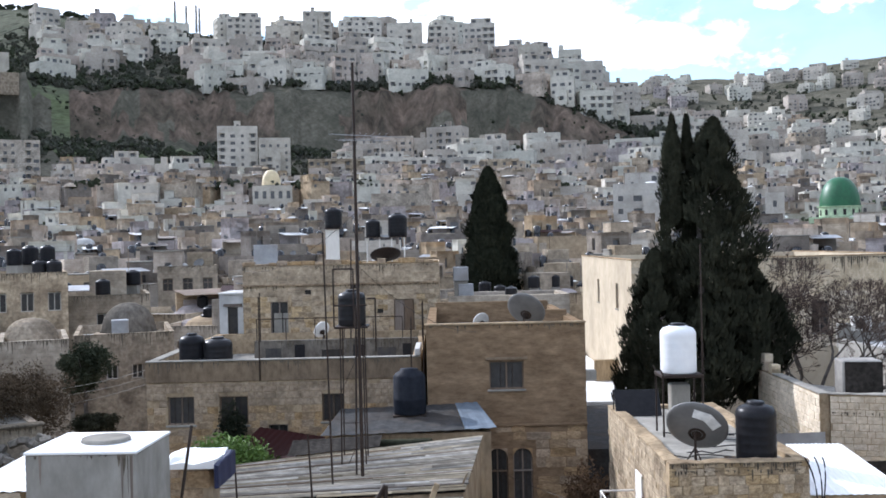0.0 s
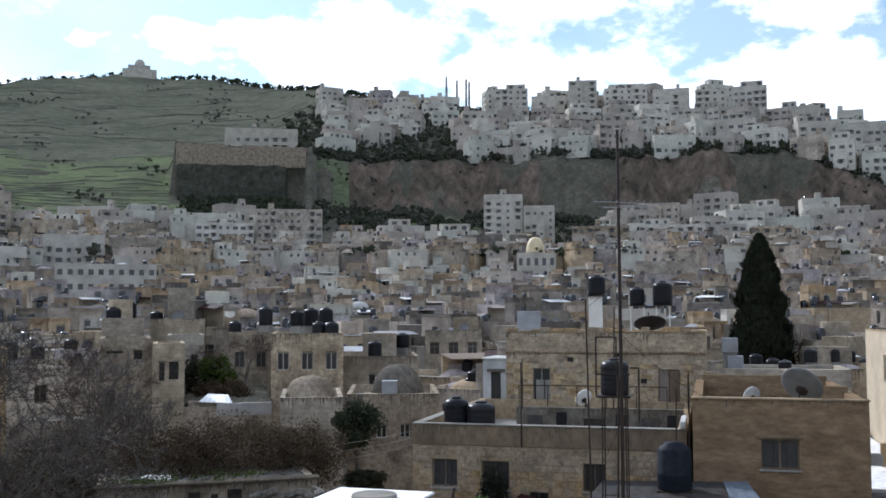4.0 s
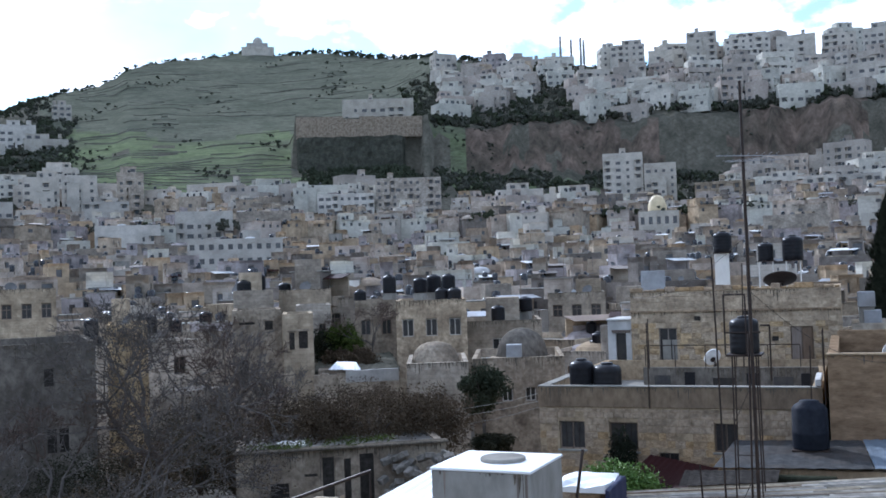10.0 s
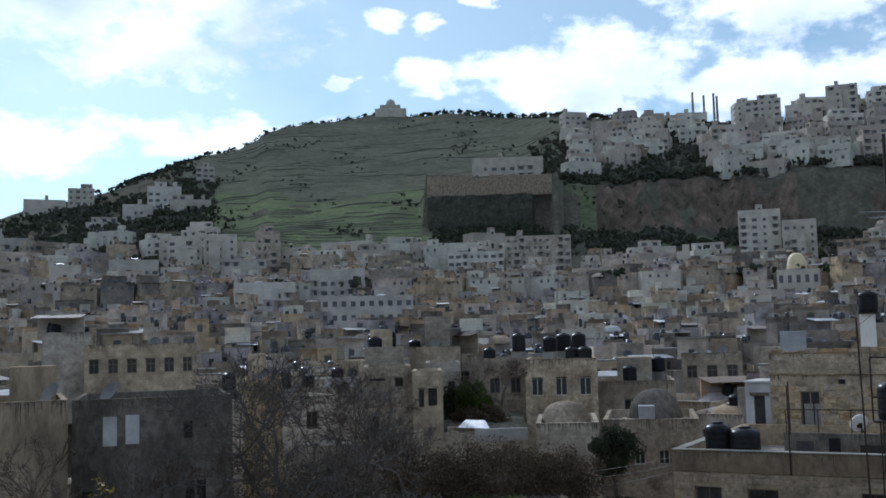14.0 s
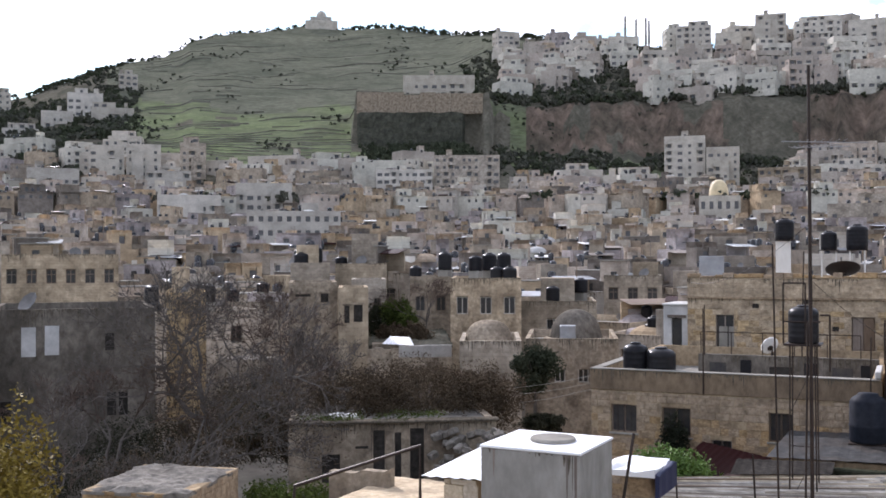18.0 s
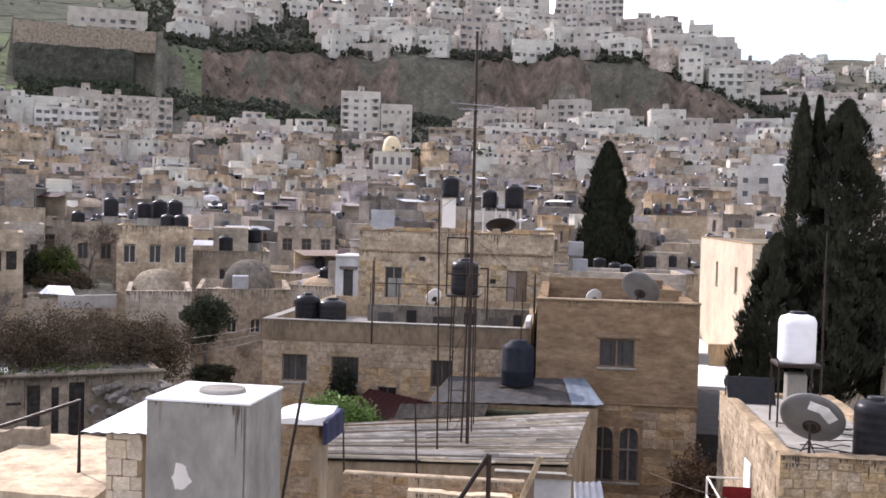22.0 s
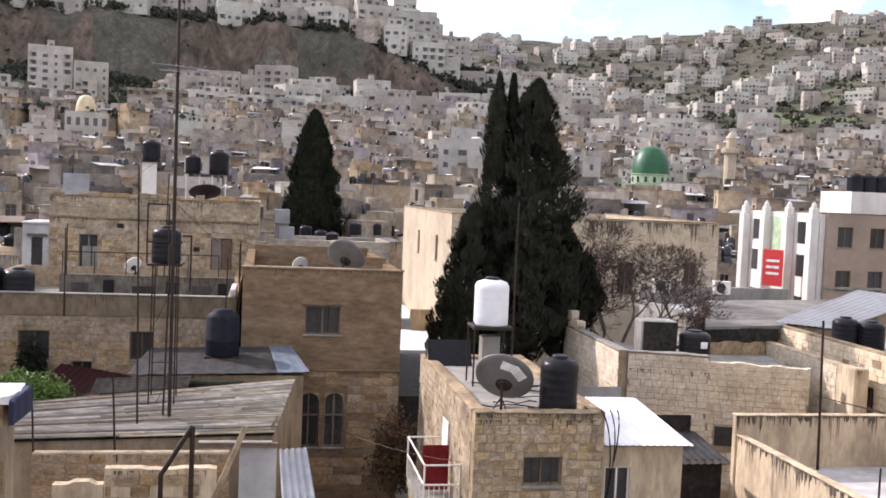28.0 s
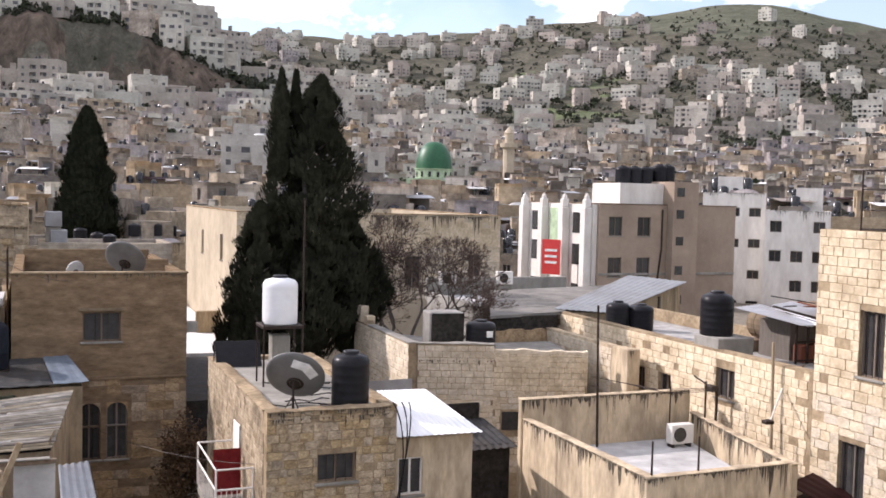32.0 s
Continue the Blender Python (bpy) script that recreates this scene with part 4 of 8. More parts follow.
    nu, nv = (max(2, int(lu / pitch * 4)), 6) if along == "v" else (8, max(2, int(lv / pitch * (6 if ridged else 4))))
    for i in range(nu + 1):
        for j in range(nv + 1):
            u, v = i / nu, j / nv
            p = p00 * (1 - u) * (1 - v) + p10 * u * (1 - v) + p01 * (1 - u) * v + p11 * u * v
            t = (u * lu if along == "v" else v * lv) / pitch
            z = amp * (math.sin(t * 2 * math.pi) if not ridged else 2 * abs(math.sin(t * math.pi)) ** 0.45 - 1) + (rng.uniform(-sag, sag) if rng else 0)
            s.v.append((p.x, p.y, p.z + z))
    for i in range(nu):
        for j in range(nv):
            a = i * (nv + 1) + j
            s.f.append((a, a + nv + 1, a + nv + 2, a + 1))
    n = len(s.v)
    s.v += [(x, y, z - thick) for x, y, z in s.v]
    s.f += [tuple(k + n for k in reversed(f)) for f in s.f]
    edge = [(i * (nv + 1)) for i in range(nu + 1)] + [nu * (nv + 1) + j for j in range(1, nv + 1)] + [i * (nv + 1) + nv for i in range(nu - 1, -1, -1)] + [j for j in range(nv - 1, 0, -1)]
    for a, b in zip(edge, edge[1:] + edge[:1]):
        s.f.append((a, a + n, b + n, b))
    return s


MODELS = {}


def water_tank(p, dia, h, label, mat=None, name="water_tank", turn=0, group="roof water tanks"):
    """An upright plastic tank with ribs, shoulders and a screw lid."""
    key = (round(dia, 2), round(h, 2), (mat or TANK).name)
    r = dia / 2
    if key not in MODELS:
        prof = [(0, 0), (r * 0.97, 0), (r, 0.03 * h)]
        for k in range(1, 6):
            z = h * (0.03 + 0.15 * k)
            e = 1.003 if mat is TANK_W else 1.008
            prof += [(r, z - 0.03 * h), (r * e, z - 0.015 * h), (r * e, z + 0.015 * h), (r, z + 0.03 * h)]
        prof += [(r * 0.98, h * 0.86), (r * 0.86, h * 0.93), (r * 0.45, h * 0.985), (r * 0.42, h * 0.985)]
        body = Shape().lathe(prof, 22).mesh("body", mat or TANK, True)
        lid = Shape().lathe([(r * 0.44, h * 0.975), (r * 0.44, h * 1.02), (r * 0.38, h * 1.035), (0.001, h * 1.04)], 16).mesh("lid", mat if mat is not TANK_W else TANK, True) if mat else \
            Shape().lathe([(r * 0.44, h * 0.975), (r * 0.44, h * 1.02), (r * 0.38, h * 1.035), (0.001, h * 1.04)], 16).mesh("lid", TANK, True)
        MODELS[key] = (body, lid)
    body, lid = MODELS[key]
    root = thing(name, Matrix.Translation(p) @ pose(0, 0, 0, 0, 0, turn), label, "water tank", group)
    part("body", body, None, root)
    part("lid", lid, None, root)
    return root


def dish(p, dia, yaw, tilt, label, mat=None, post=0.6, plates=False):
    """A satellite dish: a shallow bowl with thickness on a post, its feed arm and receiver."""
    root = thing("satellite_dish", Matrix.Translation(p) @ pose(0, 0, 0, 0, 0, yaw + 180), label, "satellite dish", "satellite dishes")
    r = dia / 2
    prof = [(0.001, 0)] + [(r * k / 8, 0.19 * r * (k / 8) ** 2) for k in range(1, 9)] + [(r * 1.01, 0.19 * r + 0.01), (r, 0.19 * r - 0.03)] + [(r * k / 8, 0.19 * r * (k / 8) ** 2 - 0.03) for k in range(7, 0, -1)] + [(0.001, -0.03)]
    tip = Matrix.Translation((0, 0, post + r * 0.55)) @ pose(0, 0, 0, 90 - tilt, 0, 0)
    bowl = part("bowl", Shape().lathe(prof, 28), mat or DISH, root, smooth=True, m=tip)
    ring = [tip @ Vector((0.24 * r * math.cos(q), 0.24 * r * math.sin(q) - 0.2 * r, -0.02 + 0.01)) for q in [k * math.pi / 8 for k in range(17)]]
    part("mount_ring", Shape().tube(ring, 0.045, 6), STEEL, bowl.parent)
    part("mount_plate", Shape().lathe([(0.001, -0.05), (0.15 * r, -0.05), (0.17 * r, -0.034), (0.17 * r, -0.02)], 14, tip @ Matrix.Translation((0, -0.2 * r, 0.008 * r))), STEEL, root)
    if plates:
        for q, w, h in ((150, 0.36, 0.22), (112, 0.34, 0.2)):
            mm = pose(0, 0, 0, 0, 0, q) @ Matrix.Translation((0.62 * r, 0, 0.19 * r * 0.384 - 0.036)) @ pose(0, 0, 0, 0, -13, 0)
            part("sticker", Shape().block(-h * r / 1.3, h * r / 1.3, -w * r / 1.3, w * r / 1.3, -0.006, 0.0, 0.001, mm), ROOF_W, bowl, "pale unreadable sticker")
    part("post", Shape().tube([(0, 0.12, 0), (0, 0.12, post + r * 0.5)], 0.035, 8), STEEL, root)
    part("brace", Shape().tube([(-0.25 * r, 0.4 * r, 0), (0, 0.12, post)], 0.02, 6), STEEL, root)
    part("brace", Shape().tube([(0.25 * r, 0.4 * r, 0), (0, 0.12, post)], 0.02, 6), STEEL, root)
    part("feed_arm", Shape().tube([tip @ Vector((0, -r * 0.9, 0.2 * r)), tip @ Vector((0, -r * 0.25, r * 0.95))], 0.018, 6), STEEL, root)
    part("receiver", Shape().lathe([(0.001, -0.06), (0.05, -0.06), (0.06, 0.06), (0.001, 0.07)], 10, tip @ Matrix.Translation((0, -r * 0.2, r * 0.98))), DISH, root)
    return root


def leaf_cloud(s, rng, c, rad, n, size, lumpy=0.35, seed=0, flat=1.0, shell=0.55):
    """Small leaf sprays through an uneven rounded mass."""
    for _ in range(n):
        d = Vector((rng.gauss(0, 1), rng.gauss(0, 1), rng.gauss(0, 1))).normalized()
        k = 1 + lumpy * noise.noise((d.x * 2.1 + seed, d.y * 2.1, d.z * 2.1)) * 2
        q = rng.uniform(shell, 1.0) ** 0.6
        p = Vector(c) + Vector((d.x * rad[0], d.y * rad[1], d.z * rad[2])) * k * q
        a = Vector((rng.gauss(0, 1), rng.gauss(0, 1), rng.gauss(0, 0.7) * flat)).normalized()
        b = a.cross(Vector((rng.gauss(0, 1), rng.gauss(0, 1), rng.gauss(0, 1)))).normalized()
        z = size * rng.uniform(0.5, 1.4)
        i = len(s.v)
        s.v += [tuple(p - a * z - b * z * 0.15), tuple(p + b * z * 0.55), tuple(p + a * z), tuple(p - b * z * 0.5)]
        s.f.append((i, i + 1, i + 2, i + 3))


def conifer(p, h, spires, n, label, mat, seed, trunk=0.25, size=0.22, gap=-0.12, full=0.72, lumps=1.0):
    """A dark conifer: a trunk, limbs, and ragged columns of upswept sprays. spires: x, y, foot, top, radius, where the widest part lies."""
    rng = random.Random(seed)
    root = thing("conifer_tree", Matrix.Translation(p), label, "tree", "conifers")
    part("trunk", Shape().tube([(0, 0, 0), (0.1, 0, h * 0.4), (0, 0.1, h * 0.85)], trunk, 8, trunk * 0.25), BARK, root)
    total = sum((t - f) * r for _, _, f, t, r, _ in spires)
    for sx, sy, foot, top, rad, wide in spires:
        s = Shape()
        k = int(n * (top - foot) * rad / total)
        for j in range(k):
            u = rng.random() ** 0.85
            z = foot + (top - foot) * u
            w = rad * ((u / wide) ** 0.6 if u < wide else ((1 - u) / (1 - wide)) ** full)
            q = rng.uniform(0, 2 * math.pi)
            lump = 1 + 0.75 * lumps * noise.noise((math.cos(q) * 1.3 + seed + sx, math.sin(q) * 1.3, z * 0.75)) + 0.55 * lumps * noise.noise((math.cos(q) * 3, math.sin(q) * 3 + seed, z * 2.2))
            rr = w * lump * rng.uniform(0.45, 1.05) ** 0.5
            if noise.noise((math.cos(q) * rad * 0.9 + seed * 3 + sx, math.sin(q) * rad * 0.9 + sy, z * 0.9)) < gap:
                continue
            c = Vector((sx + rr * math.cos(q), sy + rr * math.sin(q), z))
            a = Vector((math.cos(q) * 0.5, math.sin(q) * 0.5, 1.0 + rng.uniform(-0.5, 0.5))).normalized()
            b = Vector((-math.sin(q), math.cos(q), rng.uniform(-0.6, 0.6))).normalized()
            g = size * rng.uniform(0.6, 1.7)
            i = len(s.v)
            s.v += [tuple(c - a * g), tuple(c + b * g * 0.5), tuple(c + a * g * 1.3), tuple(c - b * g * 0.5)]
            s.f.append((i, i + 1, i + 2, i + 3))
            if j % 1300 == 0:
                part("limb", Shape().tube([(sx * 0.9, sy * 0.9, z - rr * 0.35), tuple(c)], 0.05, 5, 0.012), BARK, root)
        part("crown", s, mat, root)
    return root


def bare_tree(p, h, seed, label, spread=0.5, depth=6, name="bare_tree", twig_mat=None, leaves=0, leaf_mat=None, lean=(0, 0)):
    """A leafless tree: forking limbs that taper into fine twigs; a few dry leaves where it still has some."""
    rng = random.Random(seed)
    root = thing(name, Matrix.Translation(p), label, "tree", "leafless trees")
    big, fine, leaf = Shape(), Shape(), Shape()

    def grow(a, d, ln, r, k):
        r = max(r, 0.013)
        mid = a + d * ln * 0.5 + Vector((rng.gauss(0, 1), rng.gauss(0, 1), rng.gauss(0, 1))) * ln * 0.06
        b = a + d * ln
        (big if k > depth - 3 else fine).tube([a, mid, b], r, 6 if k > depth - 3 else 3, r * 0.68)
        if k == 0:
            for _ in range(leaves):
                leaf_cloud(leaf, rng, b, (0.3, 0.3, 0.3), 2, 0.045)
            return
        for _ in range(2 if rng.random() < 0.45 else 3):
            v = Vector((rng.gauss(0, 1), rng.gauss(0, 1), rng.gauss(0, 0.7)))
            e = (d + v * spread * 0.75 + Vector((0, 0, 0.12))).normalized()
            grow(b, e, ln * rng.uniform(0.62, 0.86), r * rng.uniform(0.5, 0.68), k - 1)

    grow(Vector((0, 0, 0)), Vector((lean[0], lean[1], 1)).normalized(), h * 0.28, h * 0.019, depth)
    part("trunk", big, BARK, root)
    part("twig_tangle", fine, twig_mat or BARK, root)["kind"] = "stuff"
    if leaf.v:
        part("leaf_scatter", leaf, leaf_mat or LEAF_R, root)["kind"] = "stuff"
    return root


def shrub(p, rad, n, size, mat, seed, label, name="shrub", category="shrub", stems=8):
    rng = random.Random(seed)
    root = thing(name, Matrix.Translation(p), label, category)
    st = Shape()
    for _ in range(stems):
        q = rng.uniform(0, 6.28)
        e = (math.cos(q) * rad[0] * rng.uniform(0.2, 0.85), math.sin(q) * rad[1] * rng.uniform(0.2, 0.85), rad[2] * rng.uniform(0.8, 1.6))
        st.tube([(0, 0, 0), (e[0] * 0.4, e[1] * 0.4, e[2] * 0.6), e], 0.04, 5, 0.01)
    part("stem_cluster", st, BARK, root)["kind"] = "stuff"
    s = Shape()
    lobes = [((0, 0, rad[2]), 1.0)] if category != "tree" else [((rng.gauss(0, 0.42) * rad[0], rng.gauss(0, 0.42) * rad[1], rad[2] * rng.uniform(0.35, 1.75)), rng.uniform(0.32, 0.66)) for _ in range(12)]
    for c, k in lobes:
        leaf_cloud(s, rng, c, [q * k for q in rad], n // len(lobes), size, seed=seed + k, shell=0.25)
    part("foliage", s, mat, root)["kind"] = "stuff"
    return root


def ragged(L, T, H, seed, amp=0.3, low=0.0, rough=0.03):
    """A wall stub whose top has crumbled to an uneven line and whose faces are rough."""
    s, nx = Shape(), max(6, int(L / 0.16))
    zs = [low, H * 0.55 + low * 0.45, H - 0.7, H - 0.35, H]
    nz = len(zs)
    for side in (0, 1):
        for i in range(nx + 1):
            x = L * i / nx
            top = amp * (round(3 * noise.noise((math.floor(x / 0.45) * 1.7, seed, 0.3))) / 3 + 0.12 * noise.noise((x * 5, seed, 2.0)))
            for j, z in enumerate(zs):
                k = noise.noise((x * 2.3, z * 2.3, seed + side * 7)) * rough
                s.v.append((x, (0 if side == 0 else T) + k, z + (top if j == nz - 1 else top * 0.4 if j == nz - 2 else 0)))
    o = (nx + 1) * nz
    for i in range(nx):
        for j in range(nz - 1):
            a = i * nz + j
            s.f.append((a, a + nz, a + nz + 1, a + 1))
            s.f.append((o + a, o + a + 1, o + a + nz + 1, o + a + nz))
        a = i * nz + nz - 1
        s.f.append((a, a + nz, o + a + nz, o + a))
    for i in (0, nx):
        for j in range(nz - 1):
            a = i * nz + j
            s.f.append((a, a + 1, o + a + 1, o + a) if i == 0 else (a, o + a, o + a + 1, a + 1))
    return s


def rough_top(W, D, H, seed, amp=0.08, base=-0.3):
    """A worn, uneven slab top with closed sides."""
    s, nx, ny = Shape(), max(5, int(W / 0.2)), max(5, int(D / 0.2))
    for i in range(nx + 1):
        for j in range(ny + 1):
            x, y = W * i / nx, D * j / ny
            edge = 1 if 0 < i < nx and 0 < j < ny else 0.2
            s.v.append((x + 0.05 * noise.noise((x * 3, y * 3, seed)), y + 0.05 * noise.noise((x * 3, y * 3, seed + 4)), H + amp * (noise.noise((x * 1.3, y * 1.3, seed)) + 0.6 * noise.noise((x * 4, y * 4, seed))) - (1 - edge) * amp * 0.6))
    n = len(s.v)
    for i in range(nx):
        for j in range(ny):
            a = i * (ny + 1) + j
            s.f.append((a, a + ny + 1, a + ny + 2, a + 1))
    ring = [i * (ny + 1) for i in range(nx + 1)] + [nx * (ny + 1) + j for j in range(1, ny + 1)] + [i * (ny + 1) + ny for i in range(nx - 1, -1, -1)] + list(range(ny - 1, 0, -1))
    for k in ring:
        x, y, z = s.v[k]
        s.v.append((x, y, base))
    for k in range(len(ring)):
        k2 = (k + 1) % len(ring)
        s.f.append((ring[k], n + k, n + k2, ring[k2]))
    s.f.append(tuple(n + k for k in reversed(range(len(ring)))))
    return s


def drips(parent, m, W, top, seed, length=0.5, share=0.6, mat=None, wide=1.0):
    """Dark water stains that run down from a wall's top edge: narrow tongues of uneven length, in clusters."""
    rng, s, x = random.Random(seed), Shape(), 0.0
    while x < W - 0.1:
        w = rng.uniform(0.015, 0.07) * wide
        n = noise.noise((x * 0.8, seed * 1.7, 0)) + 0.25
        if rng.random() < share and n > -0.2:
            ln = length * max(0.1, n + 0.5) ** 1.6 * (0.12 + 1.1 * rng.random() ** 2)
            i = len(s.v)
            s.v += [(x, -0.004, top), (x + w * 0.15, -0.004, top - ln * 0.5), (x + w * rng.uniform(0.3, 0.7), -0.004, top - ln), (x + w * 0.9, -0.004, top - ln * rng.uniform(0.35, 0.7)), (x + w, -0.004, top)]
            s.f.append((i, i + 1, i + 2, i + 3, i + 4))
        x += w + rng.uniform(0, 0.04)
    s.v = [tuple(m @ Vector(q)) for q in s.v]
    if s.v:
        part("water_stain", s, mat or DRIP, parent)["kind"] = "stuff"


def pole(x, y, z0, z1, r, label, name="steel_pole", lean=(0, 0), mat=None):
    root = thing(name, Matrix.Translation((x, y, EYE + z0)), label, "pole")
    part("shaft", Shape().tube([(0, 0, 0), (lean[0], lean[1], z1 - z0)], r, 7, r * 0.8), mat or STEEL, root)
    return root


# ---- the hut with tanks and dish, its balcony and white-roofed lean-to ----
block_house("stone_house", 5.6, 9.15, 25.6, 35.0, -13.5, -5.72, "small cream stone house with a cluttered flat roof", "house", MORTAR, {"front": [(6.96, 8.02, -7.67, -6.9)]}, roof_drop=0.12, roof=CONCRETE,
            stone=("front", "left"), course=0.205, cap=None, most=600, lens=(0.2, 0.46), grey="ochre")
hc = bpy.data.objects["stone_house"]
for x, w, y, d in ((0.0, 3.55, -0.06, 0.42), (-0.05, 0.42, 0.37, 9.0), (3.2, 0.4, 0.37, 9.0)):
    part("coping", rough_top(w, d, 7.83, 5 + x, 0.05, 7.782), MORTAR, hc, m=Matrix.Translation((x, y, 0)))
drips(hc, Matrix.Translation((0, -0.035, 0)), 3.5, 7.78, 4, 0.5, 0.95)
drips(hc, Matrix.Translation((0, -0.037, 0)), 3.5, 7.6, 14, 0.3, 0.7)
TAKEN.append((6, 24, 0, 45))
lean = thing("lean_to", Matrix.Translation((9.2, 25.9, EYE - 13)), "plastered lean-to under a white corrugated roof", "lean-to")
part("wall", pierced(2.35, 6.3, 0.25, [(0.12, 0.85, 4.7, 5.75)]), YARD, lean)
sash(lean, Matrix.Identity(4), (0.12, 0.85, 4.7, 5.75), shut=True, depth=0.1)
part("wall", Shape().box(2.1, 2.35, 0.255, 4.2, 0, 6.3), YARD, lean)
part("roof", corrugated((-0.05, -0.3, 6.42), (2.5, -0.35, 6.42), (0.9, 4.3, 6.78), (2.5, 4.2, 6.78), 0.16, 0.011), SHEET_W, lean, "white corrugated roof sheet")
part("stain", Shape().box(-0.02, 2.37, -0.045, -0.004, 4.15, 4.28), CONCRETE, lean)
fence = thing("sheet_fence", Matrix.Translation((9.3, 31.6, EYE - 7.3)), "grey corrugated sheet fence between roofs", "fence")
part("sheet", corrugated((0, 0, 0), (2.6, 0.2, 0), (0, 0.02, 1.1), (2.6, 0.22, 1.1), 0.22, 0.02, "u"), ZINC, fence)
bal = thing("balcony", Matrix.Translation((4.55, 27.0, EYE - 8.75)), "small balcony with white rails beside the stone house", "balcony")
part("slab", Shape().block(0, 1.05, 0, 3.2, -0.25, 0, 0.02), CONCRETE, bal)
part("wall", Shape().box(0.05, 1.05, 0.05, 3.1, -5, -0.255), PLASTER, bal)
rails = [((0, 0, 1.25), (0, 3.2, 1.25)), ((0, 0, 1.25), (1.0, 0, 1.25)), ((0, 0, 0.7), (1.0, 0, 0.7)), ((0, 3.2, 1.25), (1.0, 3.2, 1.25)), ((0, 0, 0), (0, 0, 1.25)), ((1.0, 0, 0), (1.0, 0, 1.25)), ((0, 3.2, 0), (0, 3.2, 1.25)), ((0, 0, 0.7), (0, 3.2, 0.7))]
for a, b in rails:
    part("rail", Shape().tube([a, b], 0.028, 6), PLASTER_W, bal)
for k in range(1, 7):
    part("baluster", Shape().tube([(k / 7, 0, 0), (k / 7, 0, 0.7)], 0.012, 5), PLASTER_W, bal)
for k in range(1, 14):
    part("baluster", Shape().tube([(0, k * 3.2 / 14, 0), (0, k * 3.2 / 14, 0.7)], 0.012, 5), PLASTER_W, bal)
rug = tagged(part("red_cloth", corrugated((0.0, 0.06, 0.05), (0.78, 0.06, 0.05), (0.0, 0.08, 1.35), (0.78, 0.08, 1.35), 0.3, 0.012, "u", random.Random(2), 0.006), CLOTH, None, m=Matrix.Translation((4.75, 28.6, EYE - 8.72)) @ pose(0, 0, 0, 0, 0, 0)), "dark red cloth hung up on the balcony", "cloth")
part("door", Shape().block(5.53, 5.58, 29.0, 29.9, EYE - 8.74, EYE - 6.8, 0.01), PLASTER_W, None).name = "balcony_door"
tagged(bpy.data.objects["balcony_door"], "white metal balcony door in the side wall", "door", kind="structure")

water_tank((8.05, 26.35, EYE - 5.83), 1.03, 1.5, "large black plastic water tank at the roof edge", TANK)
water_tank((6.95, 30.2, EYE - 4.0), 1.06, 1.42, "white plastic water tank on a tall stand", TANK_W)
st = thing("tank_stand", Matrix.Translation((6.95, 30.2, EYE - 5.83)), "concrete pier and steel frame under the white tank", "stand")
part("pier", Shape().block(-0.28, 0.28, -0.25, 0.25, 0, 1.5, 0.03), CONCRETE, st)
part("platform", Shape().block(-0.62, 0.62, -0.55, 0.55, 1.72, 1.82, 0.015), STEEL, st)
for x, y in ((-0.58, -0.5), (0.58, -0.5), (-0.58, 0.5), (0.58, 0.5)):
    part("leg", Shape().tube([(x, y, 0), (x, y, 1.72)], 0.03, 5), STEEL, st)
    part("hook", Shape().tube([(x, y, 1.82), (x * 1.12, y * 1.1, 1.98)], 0.02, 5), STEEL, st)
dish((6.55, 26.6, EYE - 5.83), 1.62, -26, 34, "large weathered satellite dish with pale stickers on the stone roof", plates=True, post=0.35)
pole(8.0, 31.5, -5.8, -0.2, 0.03, "thin steel aerial pole on the stone roof")
rp = thing("solar_panel", Matrix.Translation((6.2, 33.3, EYE - 5.83)), "old dark solar water panel leaning on the roof", "solar panel")
part("panel", Shape().block(-0.6, 0.9, 0, 0.06, 0, 1.0, 0.01, pose(0, 0, 0, -38, 0, 0)), TANK, rp)
part("frame", Shape().tube([(-0.6, 0.62, 0), (-0.6, 0.6, 0.8)], 0.02, 5).tube([(0.9, 0.62, 0), (0.9, 0.6, 0.8)], 0.02, 5), STEEL, rp)
rngc = random.Random(31)
for k in range(7):
    a = Vector((6.0 + rngc.random() * 2, 26.3 + rngc.random() * 4, EYE - 5.8))
    pts = [a + Vector((0.35 * j + rngc.uniform(-0.1, 0.1), rngc.uniform(-0.25, 0.25), 0.03)) for j in range(5)]
    tagged(part("hose", Shape().tube(pts, 0.018, 5), TANK), "thin black water hose lying on the roof", "hose", "roof hoses")
for k in range(3):
    pts = [(9.0 + 0.3 * math.sin(u * 2.4 + k * 0.5) + 0.1 * k, 25.52 - 0.1 * math.sin(u * 3.1), EYE - 5.6 - 3.0 * u ** 1.2 + 0.25 * math.sin(u * 3.1)) for u in [q / 12 for q in range(13)]]
    tagged(part("cable", Shape().tube(pts, 0.02, 5), TANK), "black cable hanging down the house corner", "cable", "house cables")
for k in range(4):
    bx = tagged(part("roof_plank", Shape().block(0, 1.4, 0, 0.09, 0, 0.05, 0.01), SHUTTER, m=Matrix.Translation((7.0 + 0.1 * k, 26.1 + 0.16 * k, EYE - 5.83)) @ pose(0, 0, 0, 0, 0, 4 * k - 4)), "weathered plank lying on the roof", "plank", "roof planks")

# ---- the block behind it, the walled yard and the long sunlit wall ----
m2 = thing("stone_house", Matrix.Translation((0, 0, EYE - 13.5)), "pale stone house with a broken parapet", "house")
FRONT = Matrix.Translation((13.46, 35.46, 0)) @ pose(0, 0, 0, 0, 0, -18.4)
SIDE = Matrix.Translation((13.3, 43.0, 0)) @ pose(0, 0, 0, 0, 0, -91.2)
part("wall", pierced(2.9, 7.9, 0.35, []), MORTAR, m2, m=FRONT)
